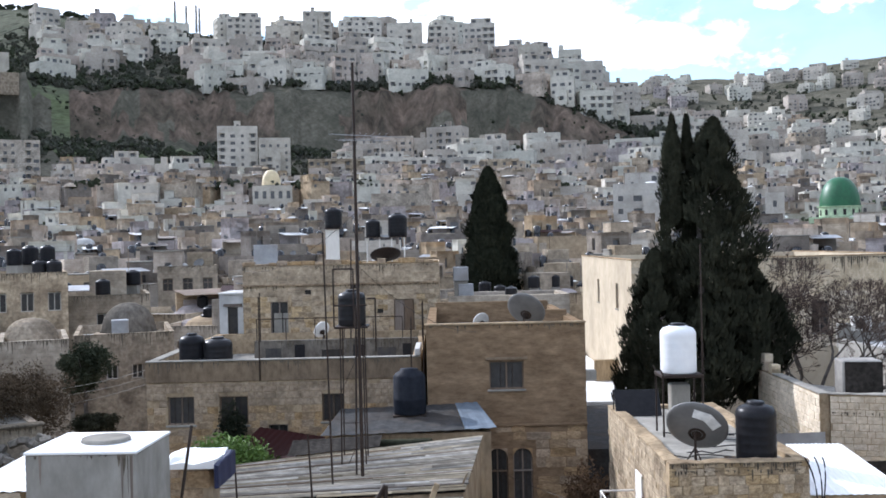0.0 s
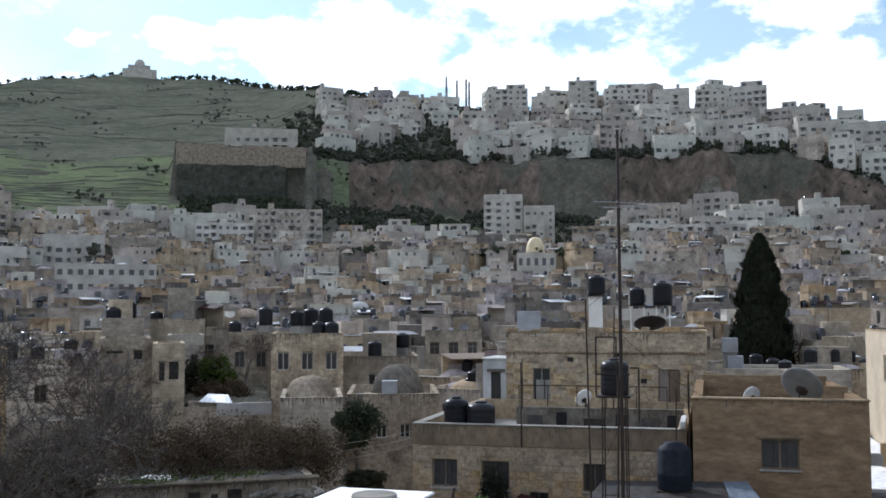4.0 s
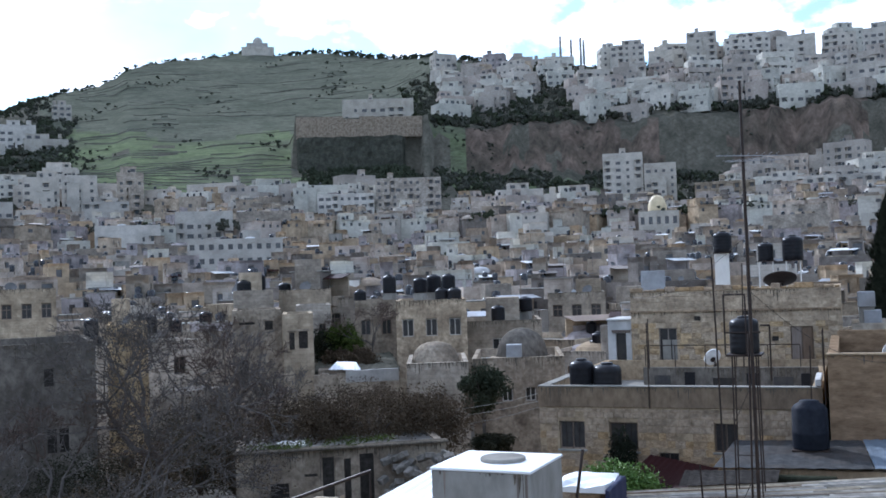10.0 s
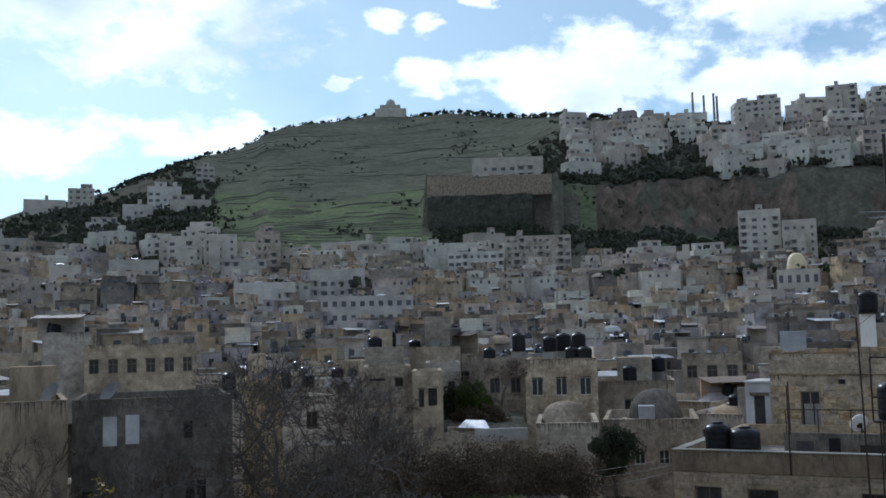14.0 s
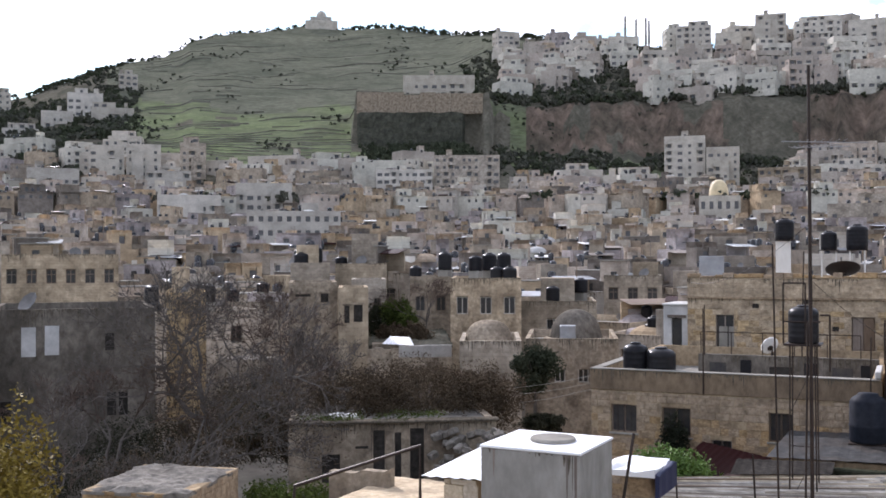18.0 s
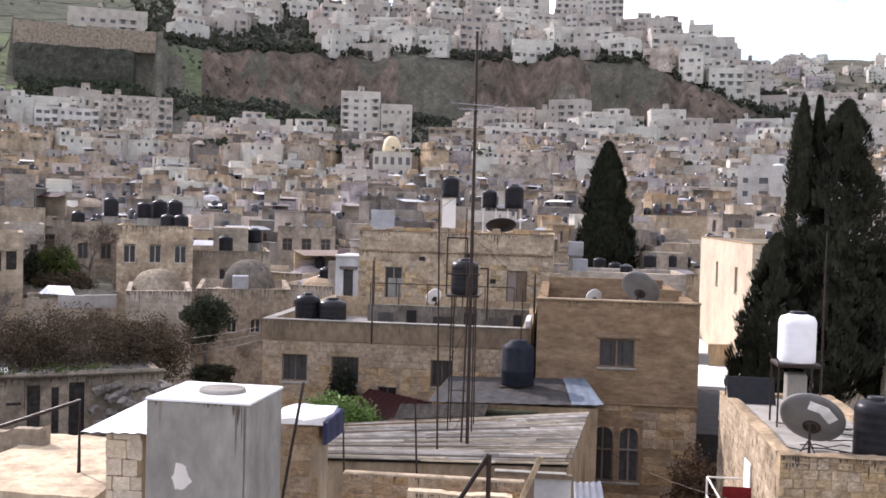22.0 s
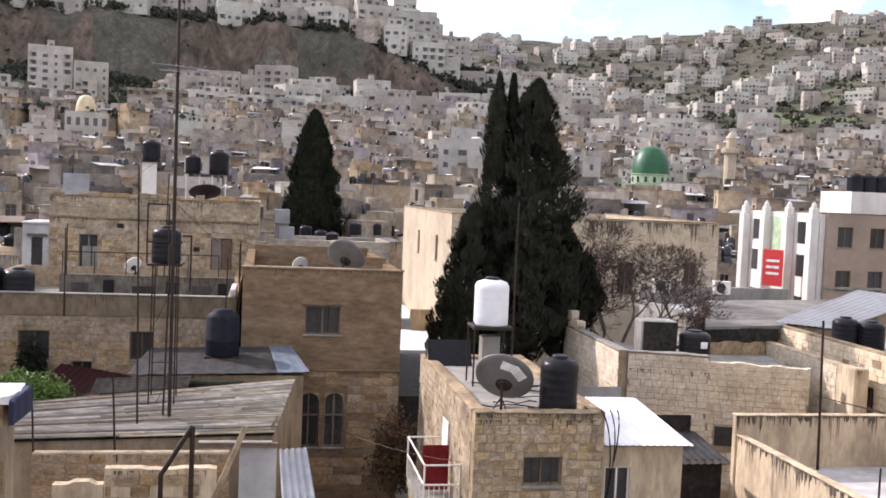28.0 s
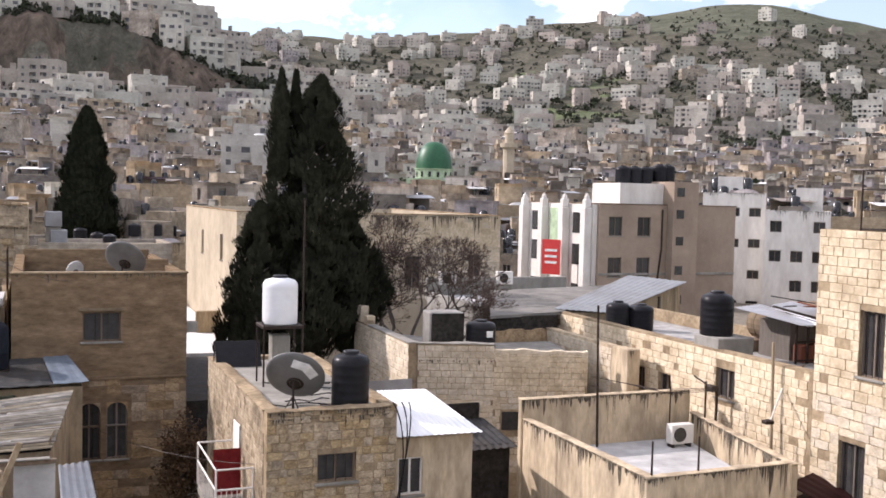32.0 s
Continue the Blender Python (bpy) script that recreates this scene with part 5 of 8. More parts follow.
part("wall", pierced(3.6, 7.56, 0.35, []), MORTAR, m2, m=FRONT @ Matrix.Translation((2.9, 0, 0)))
part("parapet", ragged(3.6, 0.34, 7.7, 3, 0.12, 7.562, 0.015), BLOCK, m2, m=FRONT @ Matrix.Translation((2.9, 0, 0)))
part("coping", rough_top(2.95, 0.42, 7.95, 6, 0.03, 7.902), CONCRETE, m2, m=FRONT @ Matrix.Translation((-0.03, -0.04, 0)))
part("wall", pierced(7.4, 7.9, 0.35, []), MORTAR, m2, m=SIDE)
part("coping", rough_top(5.4, 0.42, 7.95, 7, 0.03, 7.902), CONCRETE, m2, m=SIDE @ Matrix.Translation((2.0, -0.04, 0)))
part("merlon", ragged(0.9, 0.35, 8.6, 4, 0.08, 7.902, 0.03), BLOCK, m2, m=SIDE @ Matrix.Translation((0.0, 0, 0)))
part("merlon", ragged(0.5, 0.35, 8.25, 5, 0.08, 7.902, 0.03), BLOCK, m2, m=SIDE @ Matrix.Translation((1.4, 0, 0)))
stones(m2, FRONT, 2.9, 7.85, 0.235, [], 91, False, most=110, z0=3.0, lens=(0.25, 0.5), skip=0.0)
stones(m2, FRONT @ Matrix.Translation((2.9, 0, 0)), 3.6, 7.55, 0.235, [(0.3, 1.1, 4.6, 5.4)], 92, False, most=120, z0=3.0, lens=(0.25, 0.5), skip=0.01)
stones(m2, SIDE, 7.4, 7.85, 0.235, [], 93, False, most=120, z0=5.0, lens=(0.25, 0.5), skip=0.0)
part("window", Shape().box(3.25, 3.95, -0.03, 0.02, 4.65, 5.35, FRONT), GLASS, m2)
drips(m2, FRONT @ Matrix.Translation((0, -0.045, 0)), 6.4, 7.3, 9, 0.25, 0.3)
rf = Shape()
rf.v = [(x, y, z) for z in (7.2, 7.4) for x, y in ((13.6, 35.8), (19.5, 33.9), (20.5, 38.1), (17.7, 38.2), (13.65, 42.9))]
rf.f = [(5, 6, 7, 8, 9), (4, 3, 2, 1, 0)] + [(k, (k + 1) % 5, 5 + (k + 1) % 5, 5 + k) for k in range(5)]
part("roof", rf, CONCRETE, m2)
part("rear_wall", ragged(3.3, 0.3, 7.85, 12, 0.1, 6.0), BLOCK_GREY, m2, m=Matrix.Translation((17.3, 38.6, 0)))
bxt = thing("water_box", Matrix.Translation((15.2, 37.3, EYE - 6.1)) @ pose(0, 0, 0, 0, 0, -6), "square pale tank with a black front", "tank")
part("case", Shape().block(-0.7, 0.7, -0.55, 0.55, 0.1, 1.5, 0.05), ROOF, bxt)
# front covered by a panel far darker than the case
part("front_panel", Shape().block(-0.62, 0.71, -0.58, -0.553, 0.12, 1.46, 0.004), SOOT_VOID, bxt, "black front panel")
part("feet", Shape().box(-0.65, 0.65, -0.5, 0.5, 0, 0.098), CONCRETE, bxt)
sq2 = water_tank((16.6, 36.7, EYE - 6.1), 1.2, 1.15, "squat black water tank with a white label behind the parapet", TANK)
part("label", Shape().block(-0.02, 0.25, -0.625, -0.61, 0.55, 0.8, 0.002), ROOF_W, sq2)
ram = thing("broken_wall", Matrix.Translation((20.65, 32.5, EYE - 8.5)), "crumbling stretch of old stone wall", "wall")
RAM = Matrix.Translation((0, 6.5, 0)) @ pose(0, 0, 0, 0, 0, -90)
part("wall", ragged(6.5, 0.35, 2.9, 6, 0.06), YARD, ram, m=RAM)
stones(ram, RAM, 5.6, 2.8, 0.25, [], 94, False, most=70, z0=0.8, lens=(0.28, 0.55), skip=0.02)
part("end_pier", Shape().block(-0.15, 0.4, -0.5, -0.02, 0, 2.95, 0.04), YARD, ram)
drips(ram, Matrix.Translation((-0.15, -0.503, 0)), 0.5, 2.9, 6, 0.5)
low = thing("dark_shed", Matrix.Translation((11.9, 29.0, EYE - 13)), "dark little shed with a ribbed metal roof", "shed")
part("wall", Shape().box(0, 2.5, 0.3, 2.5, 0, 5.0), SOOT_VOID, low)
part("roof", corrugated((-0.1, 0, 4.95), (2.7, 0, 4.95), (0, 2.6, 5.35), (2.6, 2.6, 5.35), 0.25, 0.02), SHEET_B, low)
part("board", Shape().block(0.1, 2.4, 2.55, 2.62, 5.0, 5.9, 0.01), SOOT_VOID, low)

yard = thing("walled_yard", Matrix.Translation((0, 0, EYE - 8.0)), "walled roof yard with stained plaster walls", "yard")
yf = Shape()
yf.v = [(x, y, z) for z in (-0.2, 0.0) for x, y in ((14.6, 21.6), (19.0, 21.7), (20.5, 28.4), (14.6, 28.4))]
yf.f = [(4, 5, 6, 7), (3, 2, 1, 0)] + [(k, (k + 1) % 4, 4 + (k + 1) % 4, 4 + k) for k in range(4)]
part("floor", yf, ROOF_PALE, yard, "pale cement floor")
YARD_WALLS = (((14.4, 28.4), -90, 7.0, 0.24, 1.0, 22), ((14.42, 21.4), 2, 4.7, 0.22, 0.97, 21), ((20.75, 28.4), -102.2, 6.75, 0.22, 0.85, 24), ((14.35, 28.42), 0, 6.4, 0.25, 1.6, 23))
for (x, y), turn, ln, t, h, sd in YARD_WALLS:
    m = Matrix.Translation((x, y, 0)) @ pose(0, 0, 0, 0, 0, turn)
    part("wall", Shape().block(0, ln, 0, t, -6, h, 0.03), YARD, yard, m=m)
    part("coping", rough_top(ln + 0.04, t + 0.06, h + 0.03, sd, 0.02, h + 0.002), YARD, yard, m=m @ Matrix.Translation((-0.02, -0.03, 0)))
    drips(yard, m @ Matrix.Translation((0, -0.003, 0)), ln, h, sd, 0.75, 0.95)
    drips(yard, m @ Matrix.Translation((0, -0.005, 0)), ln, h - 0.03, sd + 40, 0.55, 0.6, wide=3.0)
box_m = thing("maroon_bin", Matrix.Translation((20.2, 21.2, EYE - 9.4)) @ pose(0, 0, 0, 0, 0, 24), "maroon sheet-metal bin with a sloping lid", "bin")
part("body", Shape().block(0, 1.6, 0, 1.2, 0, 1.1, 0.02), DARKRED, box_m)
part("lid", corrugated((-0.05, -0.05, 1.15), (1.65, -0.05, 1.15), (-0.05, 1.25, 1.55), (1.65, 1.25, 1.55), 0.4, 0.008), DARKRED, box_m)
ac = thing("air_conditioner", Matrix.Translation((19.2, 27.2, EYE - 8.0)), "white air conditioner standing in the yard", "air conditioner")
part("case", Shape().block(0, 0.85, 0, 0.35, 0.12, 0.75, 0.02), PLASTER_W, ac)
part("fan_grille", Shape().lathe([(0.001, 0), (0.23, 0), (0.24, 0.02)], 18, Matrix.Translation((0.3, -0.005, 0.43)) @ pose(0, 0, 0, 90, 0, 0)), GLASS, ac)
for x in (0.05, 0.7):
    part("foot", Shape().box(x, x + 0.08, 0.02, 0.33, 0, 0.12), STEEL, ac)
pole(16.95, 28.1, -8.0, -3.4, 0.045, "tall rusty pole standing in the yard", lean=(-0.12, 0))
for x, y in ((14.6, 21.5), (16.1, 21.6)):
    pole(x, y, -7.02, -6.1, 0.03, "short steel post on the yard wall")
line = thing("clothes_line", Matrix.Translation((19.3, 30.4, EYE - 8.0)), "steel clothes line frame over the yard", "clothes line")
part("post", Shape().tube([(1.3, -3, 0), (1.3, -3, 2.1)], 0.035, 6), STEEL, line)
part("post", Shape().tube([(0.2, -2.6, 0), (0.2, -2.6, 1.9)], 0.025, 6), STEEL, line)
for k in range(4):
    part("wire", Shape().tube([(-1.0 + 0.1 * k, 0.4 - 0.3 * k, 1.75), (0.4, -1.5 - 0.3 * k, 1.6), (1.4, -3 - 0.15 * k, 1.85)], 0.008, 4), STEEL, line)

wl_h = {"left": [(3.6 + a, 3.6 + b, c, d) for a, b, c, d in ((1.3, 2.1, -8.0, -6.35), (4.1, 4.9, -7.1, -6.35), (5.8, 6.6, -7.05, -6.35), (9.2, 10.2, -6.6, -5.6))]}
block_house("terrace_house", 21.6, 27.0, 23.4, 41.0, -13.5, -5.0, "long stone house with a sunlit coursed wall", "house", MORTAR, wl_h, roof_drop=0.5, stone=("left",), course=0.25, most=300, cap=None, lens=(0.28, 0.55))
tall = block_house("stone_house", 21.4, 29.0, 14.0, 23.35, -13.5, -0.7, "tall stone house with brown shutters", "house", MORTAR, {"left": [(1.7, 2.6, -4.75, -2.9), (1.1, 2.1, -9.2, -6.7), (4.2, 5.2, -4.75, -2.9)]}, stone=("left",), course=0.27, most=300, roof_drop=0.3, stone_low=9.5, lens=(0.3, 0.62))
cage = thing("steel_cage", Matrix.Translation((22.2, 20.6, EYE - 0.72)), "rusty steel cage on the tall house's roof", "cage")
for x in (0, 1.0, 2.0):
    for y in (0, 1.0, 2.0):
        if x != 1.0 or y != 1.0:
            part("post", Shape().tube([(x, y, 0), (x, y, 1.75)], 0.03, 5), STEEL, cage)
for z in (0.05, 0.6, 1.2, 1.75):
    for a, b in (((0, 0, z), (2, 0, z)), ((0, 2, z), (2, 2, z)), ((0, 0, z), (0, 2, z)), ((2, 0, z), (2, 2, z))):
        part("bar", Shape().tube([a, b], 0.02, 5), STEEL, cage)
part("sheet", Shape().box(0.3, 1.9, 0.9, 0.94, 0.1, 1.6), SHEET_B, cage)
st2 = thing("concrete_block", Matrix.Translation((22.4, 28.9, EYE - 5.5)), "grey concrete block under the black tank", "block")
part("block", Shape().block(-0.75, 0.75, -0.7, 0.7, 0, 0.85, 0.03), CONCRETE, st2)
water_tank((22.3, 29.2, EYE - 4.65), 1.15, 1.5, "black plastic water tank on a concrete block", TANK)
water_tank((23.0, 36.8, EYE - 5.5), 1.0, 1.2, "black water tank behind the long wall", TANK)
water_tank((23.9, 36.4, EYE - 5.5), 1.05, 1.1, "black water tank behind the long wall", TANK)
pole(21.35, 25.0, -8.5, -4.3, 0.06, "pinkish drain pipe standing before the sunlit wall", name="drain_pipe", mat=PLASTER, lean=(0.0, 0.1))
arm = thing("street_lamp", Matrix.Translation((21.5, 27.6, EYE - 8.4)), "old street lamp post on the sunlit wall", "street lamp")
part("post", Shape().tube([(-0.3, 0, 0), (-0.3, 0, 2.2)], 0.05, 7), STEEL, arm)
part("arm", Shape().tube([(-0.3, 0, 2.1), (-0.5, 1.0, 2.45)], 0.03, 6), STEEL, arm)
part("head", Shape().block(-0.65, -0.38, -0.2, 0.25, 2.1, 2.3, 0.03), STEEL, arm)
arm2 = thing("wall_lamp", Matrix.Translation((21.5, 24.2, EYE - 6.6)), "white lamp arm fixed to the sunlit wall", "lamp")
part("arm", Shape().tube([(0, 0.6, 0.9), (-0.9, 0, 0.1)], 0.03, 6), PLASTER_W, arm2)
part("head", Shape().block(-1.15, -0.85, -0.12, 0.12, -0.02, 0.1, 0.02), STEEL, arm2)
rub = thing("rusty_shack", Matrix.Translation((24.3, 27.5, EYE - 5.5)), "shack of rusty sheets and planks on the roof", "shack")
part("wall", Shape().box(0.3, 3.2, 0.6, 2.2, 0, 1.35), SHUTTER, rub)
rr_ = random.Random(44)
for k in range(7):
    x, z = -0.5 + 0.55 * k, 1.45 + rr_.uniform(-0.12, 0.2)
    e = rr_.uniform(0.8, 1.3)
    part("roof_sheet", corrugated((x, -0.5 - rr_.random() * 0.4, z), (x + e, -0.5 - rr_.random() * 0.4, z + rr_.uniform(-0.1, 0.1)), (x + rr_.uniform(-0.2, 0.2), 2.4, z + 0.25), (x + e, 2.5, z + 0.35), 0.17, 0.018), (ZINC, SHEET_W, STEEL, ZINC, SHUTTER, SHEET_R, STEEL)[k], rub)
for k in range(7):
    part("slat", Shape().box(0.0 + 0.5 * k, 0.07 + 0.5 * k, -0.06, -0.002, 0, 1.45), STEEL, rub)
for z in (0.1, 0.75, 1.35):
    part("rail", Shape().box(0, 3.1, -0.1, -0.062, z, z + 0.05), STEEL, rub)
for k in range(3):
    part("crate_side", Shape().block(0.4 + 0.75 * k, 1.1 + 0.75 * k, 0.1, 0.55, 0, 0.6 + 0.15 * (k % 2), 0.02), CRATE, rub, "reddish wooden crate")
for k in range(3):
    part("oil_drum", Shape().lathe([(0.001, 0), (0.55, 0.0), (0.57, 0.03), (0.57, 0.4), (0.59, 0.43), (0.57, 0.46), (0.57, 0.95), (0.55, 1.0), (0.001, 1.0)], 18, Matrix.Translation((1.2 + 1.15 * k, 3.4, 1.0)) @ pose(0, 0, 0, 90, 0, 12 * k)), (BROWN, DULL, SHUTTER)[k], rub)
part("drum_rack", Shape().box(0.4, 4.4, 2.7, 3.6, 0, 0.42), SHUTTER, rub)
for k in range(14):
    a = rr_.uniform(0, 360)
    part("scrap_board", Shape().block(0, rr_.uniform(0.6, 1.6), 0, 0.12, 0, 0.03, 0.004, Matrix.Translation((rr_.uniform(-1.5, 3.4), rr_.uniform(-2.0, 3.0), rr_.uniform(0.0, 0.1) if k < 8 else 1.9)) @ pose(0, 0, 0, rr_.uniform(-8, 8), rr_.uniform(-12, 12), a)), rr_.choice((SHUTTER, STEEL, CONCRETE, CRATE)), rub)

# ---- workshops, the hall behind the trees, offices ----
shed = thing("workshop", Matrix.Translation((0, 0, EYE)), "low workshop with a wide grey sheet roof", "workshop")
sw = Shape()
for (a, b), (c, d), t0, t1 in (((23.9, 39.1), (33.3, 46.9), -5.12, -4.55), ((33.3, 46.9), (30.9, 48.5), -4.55, -4.35), ((23.9, 39.1), (21.8, 40.2), -5.12, -5.05)):
    sw.quad((a, b, -13), (c, d, -13), (c, d, t1), (a, b, t0))
part("wall", sw, PLASTER, shed)
part("roof", corrugated((21.7, 40.1, -4.95), (24.0, 38.9, -5.05), (31.0, 48.6, -4.2), (33.7, 46.9, -4.45), 0.3, 0.02), SHEET_R, shed)
lf = Shape()
lf.v = [(17.8, 38.4, -5.0), (21.6, 39.2, -4.98), (32.4, 51.2, -4.98), (22.6, 49.0, -5.0)]
lf.v += [(x, y, z - 0.12) for x, y, z in lf.v]
lf.f = [(0, 1, 2, 3), (7, 6, 5, 4)] + [(4 + k, 4 + (k + 1) % 4, (k + 1) % 4, k) for k in range(4)]
part("low_roof", lf, ROOF, shed, "pale flat roof beside the sheet roof")
part("low_wall", Shape().box(18.1, 21.2, 38.75, 38.95, -13, -5.08), SOOT_VOID, shed)
for k in range(2):
    u = (k + 0.7) / 2.6
    part("pilaster", Shape().box(-0.15, 0.15, -0.08, 0.02, -13, -4.95, Matrix.Translation((23.9 + 9.4 * u, 39.1 + 7.8 * u, 0)) @ pose(0, 0, 0, 0, 0, 39.7)), DULL, shed)
annex = thing("low_workshop", Matrix.Translation((20.8, 45.5, EYE - 13)), "low flat-roofed workshop with a concrete parapet", "workshop")
part("wall", pierced(4.2, 7.5, 0.3, []), CONCRETE, annex)
part("wall", Shape().box(0, 0.3, 0.31, 8.0, 0, 7.5), CONCRETE, annex)
part("roof", Shape().box(0.31, 6.0, 0.31, 8.0, 7.0, 7.3), ROOF_PALE, annex)
part("parapet", Shape().block(0.0, 9, 8.05, 8.35, 7.0, 8.3, 0.03), CONCRETE, annex)
for x in (22.0, 25.6):
    u = thing("air_conditioner", Matrix.Translation((x, 53.5, EYE - 5.1)), "white air conditioner on the workshop parapet", "air conditioner", "workshop air conditioners")
    part("case", Shape().block(-0.5, 0.5, -0.2, 0.2, 0, 0.75, 0.03), PLASTER_W, u)
    part("fan_grille", Shape().lathe([(0.001, 0), (0.26, 0), (0.28, 0.02)], 18, Matrix.Translation((-0.1, -0.205, 0.37)) @ pose(0, 0, 0, 90, 0, 0)), GLASS, u)
    part("bracket", Shape().box(-0.4, 0.4, -0.15, 0.15, -1.2, -0.002), CONCRETE, u)
TAKEN.append((15, 46, 0, 62))

hall = block_house("stone_hall", 11.5, 29.3, 62.0, 84.0, -14, -1.3, "large old stone hall with a weathered cornice", "hall", CREAM, {"front": [(27.0, 27.9, -5.4, -3.9), (22.5, 23.6, -6, -4)], "left": [(16.2, 17.2, -4.6, -2.9), (8.2, 9.2, -4.6, -2.9)]}, roof_drop=0.6, cap=BLOCK_GREY, bars=0,
                   stone=("front",), course=0.33, most=220, grey=False, lens=(0.5, 1.1))
drips(hall, Matrix.Translation((0, -0.03, 0)), 17.7, 12.65, 71, 1.4, 0.9, wide=2.0)
TAKEN.append((5, 27, 40, 92))
sq = thing("white_courtyard", Matrix.Translation((0, 0, EYE)), "bright sunlit paved court below the hall", "courtyard", kind="structure")
part("paving", Shape().box(6.0, 11.4, 56.5, 86, -9.8, -9.3), ROOF_W, sq)
# dark sheet colour carries the shade at the near end of the court
part("low_roof", Shape().box(5.5, 9.6, 44.5, 56.3, -11, -9.2), SHEET_B, sq, "low dark roof with the court's shade put into its colour")
part("kerb", Shape().block(6.0, 11.3, 56.32, 56.6, -9.6, -9.0, 0.03), PLASTER_W, sq)
part("low_wall", Shape().block(9.8, 11.4, 66.5, 66.9, -9.29, -7.9, 0.04), PLASTER, sq)

off = block_house("office_building", 42.0, 55.3, 70.4, 83.0, -16, -0.35, "brown-faced office block with a white side and fins", "office building", OFFICE, {"front": [(a, a + 1.25, z, z + 1.55) for z in (-2.9, -6.2, -9.5) for a in (42.9, 45.6)]}, roof_drop=0.4, bars=0, cap=BROWN)
part("side_wall", Shape().box(-0.35, -0.02, 0.3, 12.6, 0, 15.6), PLASTER_W, off, "white painted side wall")
for k in range(4):
    y = 0.5 + k * 3.7
    s = Shape().block(-1.05, -0.36, y, y + 0.8, 0, 15.3, 0.05).block(-0.95, -0.4, y + 0.12, y + 0.68, 15.31, 16.0, 0.05)
    s.lathe([(0.24, 16.0), (0.2, 16.25), (0.02, 16.5)], 8, Matrix.Translation((-0.68, y + 0.4, 0)))
    part("fin", s, PLASTER_W, off)
for k in range(3):
    for z in (4.0, 7.3, 10.6, 13.2):
        y = 1.7 + 3.7 * k
        part("window", Shape().box(-0.40, -0.36, y, y + 1.9, z, z + 1.7), GLASS, off)
part("panel", Shape().box(-0.44, -0.37, 5.4, 7.6, 12.2, 15.2), PALEGREEN, off, "pale green panel")
twr = Shape().box(6.4, 8.8, -0.9, 3.2, 0, 17.6)
part("stair_tower", twr, OFFICE, off)
for z in (7.6, 10.0, 12.4, 14.6, 16.4):
    part("tower_window", Shape().box(6.7, 7.4, -0.95, -0.905, z, z + 0.7), GLASS, off)
part("penthouse", Shape().box(2.2, 6.39, 0.6, 5.0, 15.3, 17.4), PLASTER_W, off)
part("string_course", Shape().block(0.0, 6.38, -0.08, -0.003, 9.9, 10.1, 0.01).block(8.82, 13.3, -0.08, -0.003, 9.9, 10.1, 0.01), CONCRETE, off)
part("drain_pipe", Shape().tube([(5.9, -0.1, 15.3), (5.9, -0.1, 12), (5.4, -0.1, 8), (5.4, -0.1, 2)], 0.07, 6), STEEL, off)
part("drain_pipe", Shape().tube([(9.2, -0.1, 15.3), (9.2, -0.1, 2)], 0.07, 6), STEEL, off)
sign = tagged(part("red_sign", Shape().block(-0.04, 0.04, 0, 1.7, 0, 2.9, 0.01), RED, m=Matrix.Translation((40.3, 73.6, EYE - 6.3)) @ pose(0, 0, 0, 0, 0, 35)), "tall red sign with pale unreadable lines", "sign")
for k in range(3):
    part("writing_bar", Shape().box(-0.06, -0.045, 0.3, 1.4, 1.9 - 0.5 * k, 2.1 - 0.5 * k), ROOF_W, sign)
for x in (4.0, 5.1, 6.2, 7.6, 8.4):
    water_tank((42 + x, 73.5, EYE + (1.35 if x < 6.4 else 1.6)), 1.3, 1.5, "black water tank on the office block's roof", TANK)
whb = hand_house(36.4, 39.7, 0.55, 112, "white rendered block with a stepped roof", PLASTER_W, depth=14, storey=3.3, category="building", cols=3, ww=1.2, wh=0.95, skip=0.45, drop=16)
whb2 = hand_house(39.7, 43.0, -0.35, 108, "white rendered block with barred windows", PLASTER_W, depth=12, storey=3.0, category="building", cols=3, ww=1.15, wh=1.15, skip=0.1, drop=16)
TAKEN.append((26, 45, 60, 100))


# ---- the terraced house, the brown house and the yellow house behind them ----
TAKEN.append((-21.5, 9, 0, 68))
lb = block_house("terraced_house", -11.7, -0.95, 39.5, 52.0, -14.5, -4.4, "stone house with a walled roof terrace", "house", MORTAR,
                 {"front": [(-10.9, -9.86, -6.87, -5.76), (-8.88, -7.76, -6.9, -5.78), (-4.86, -4.0, -6.85, -5.76), (-6.98, -6.21, -7.3, -6.92)]}, roof_drop=1.0, stone=("front",), course=0.25, grey=True, stone_top=-5.25, most=320, lens=(0.28, 0.58), roof=CONCRETE)
part("band", Shape().block(-0.02, 10.75, -0.05, -0.003, 9.3, 10.08, 0.01), BROWN, lb, "grey-brown cement band under the parapet")
part("coping", Shape().block(-0.04, 10.7, -0.07, 0.36, 10.102, 10.14, 0.01), CONCRETE, lb, "pale coping")
part("coping", Shape().block(-0.04, 0.36, 0.37, 9.0, 10.102, 10.14, 0.01), CONCRETE, lb, "pale coping")
drips(lb, Matrix.Translation((3.2, 5.495, 0)), 7.2, 10.34, 61, 1.3, 0.95)
part("end_pier", Shape().block(10.5, 10.72, -0.04, 2.6, 10.16, 10.42, 0.03), ROOF_PALE, lb)
part("inner_wall", Shape().block(3.2, 10.5, 5.5, 5.8, 9.11, 10.35, 0.03), DULL, lb)
for k in range(6):
    part("rail_post", Shape().tube([(3.3 + 1.3 * k, 5.65, 10.3), (3.3 + 1.3 * k, 5.65, 11.3)], 0.022, 5), STEEL, lb)
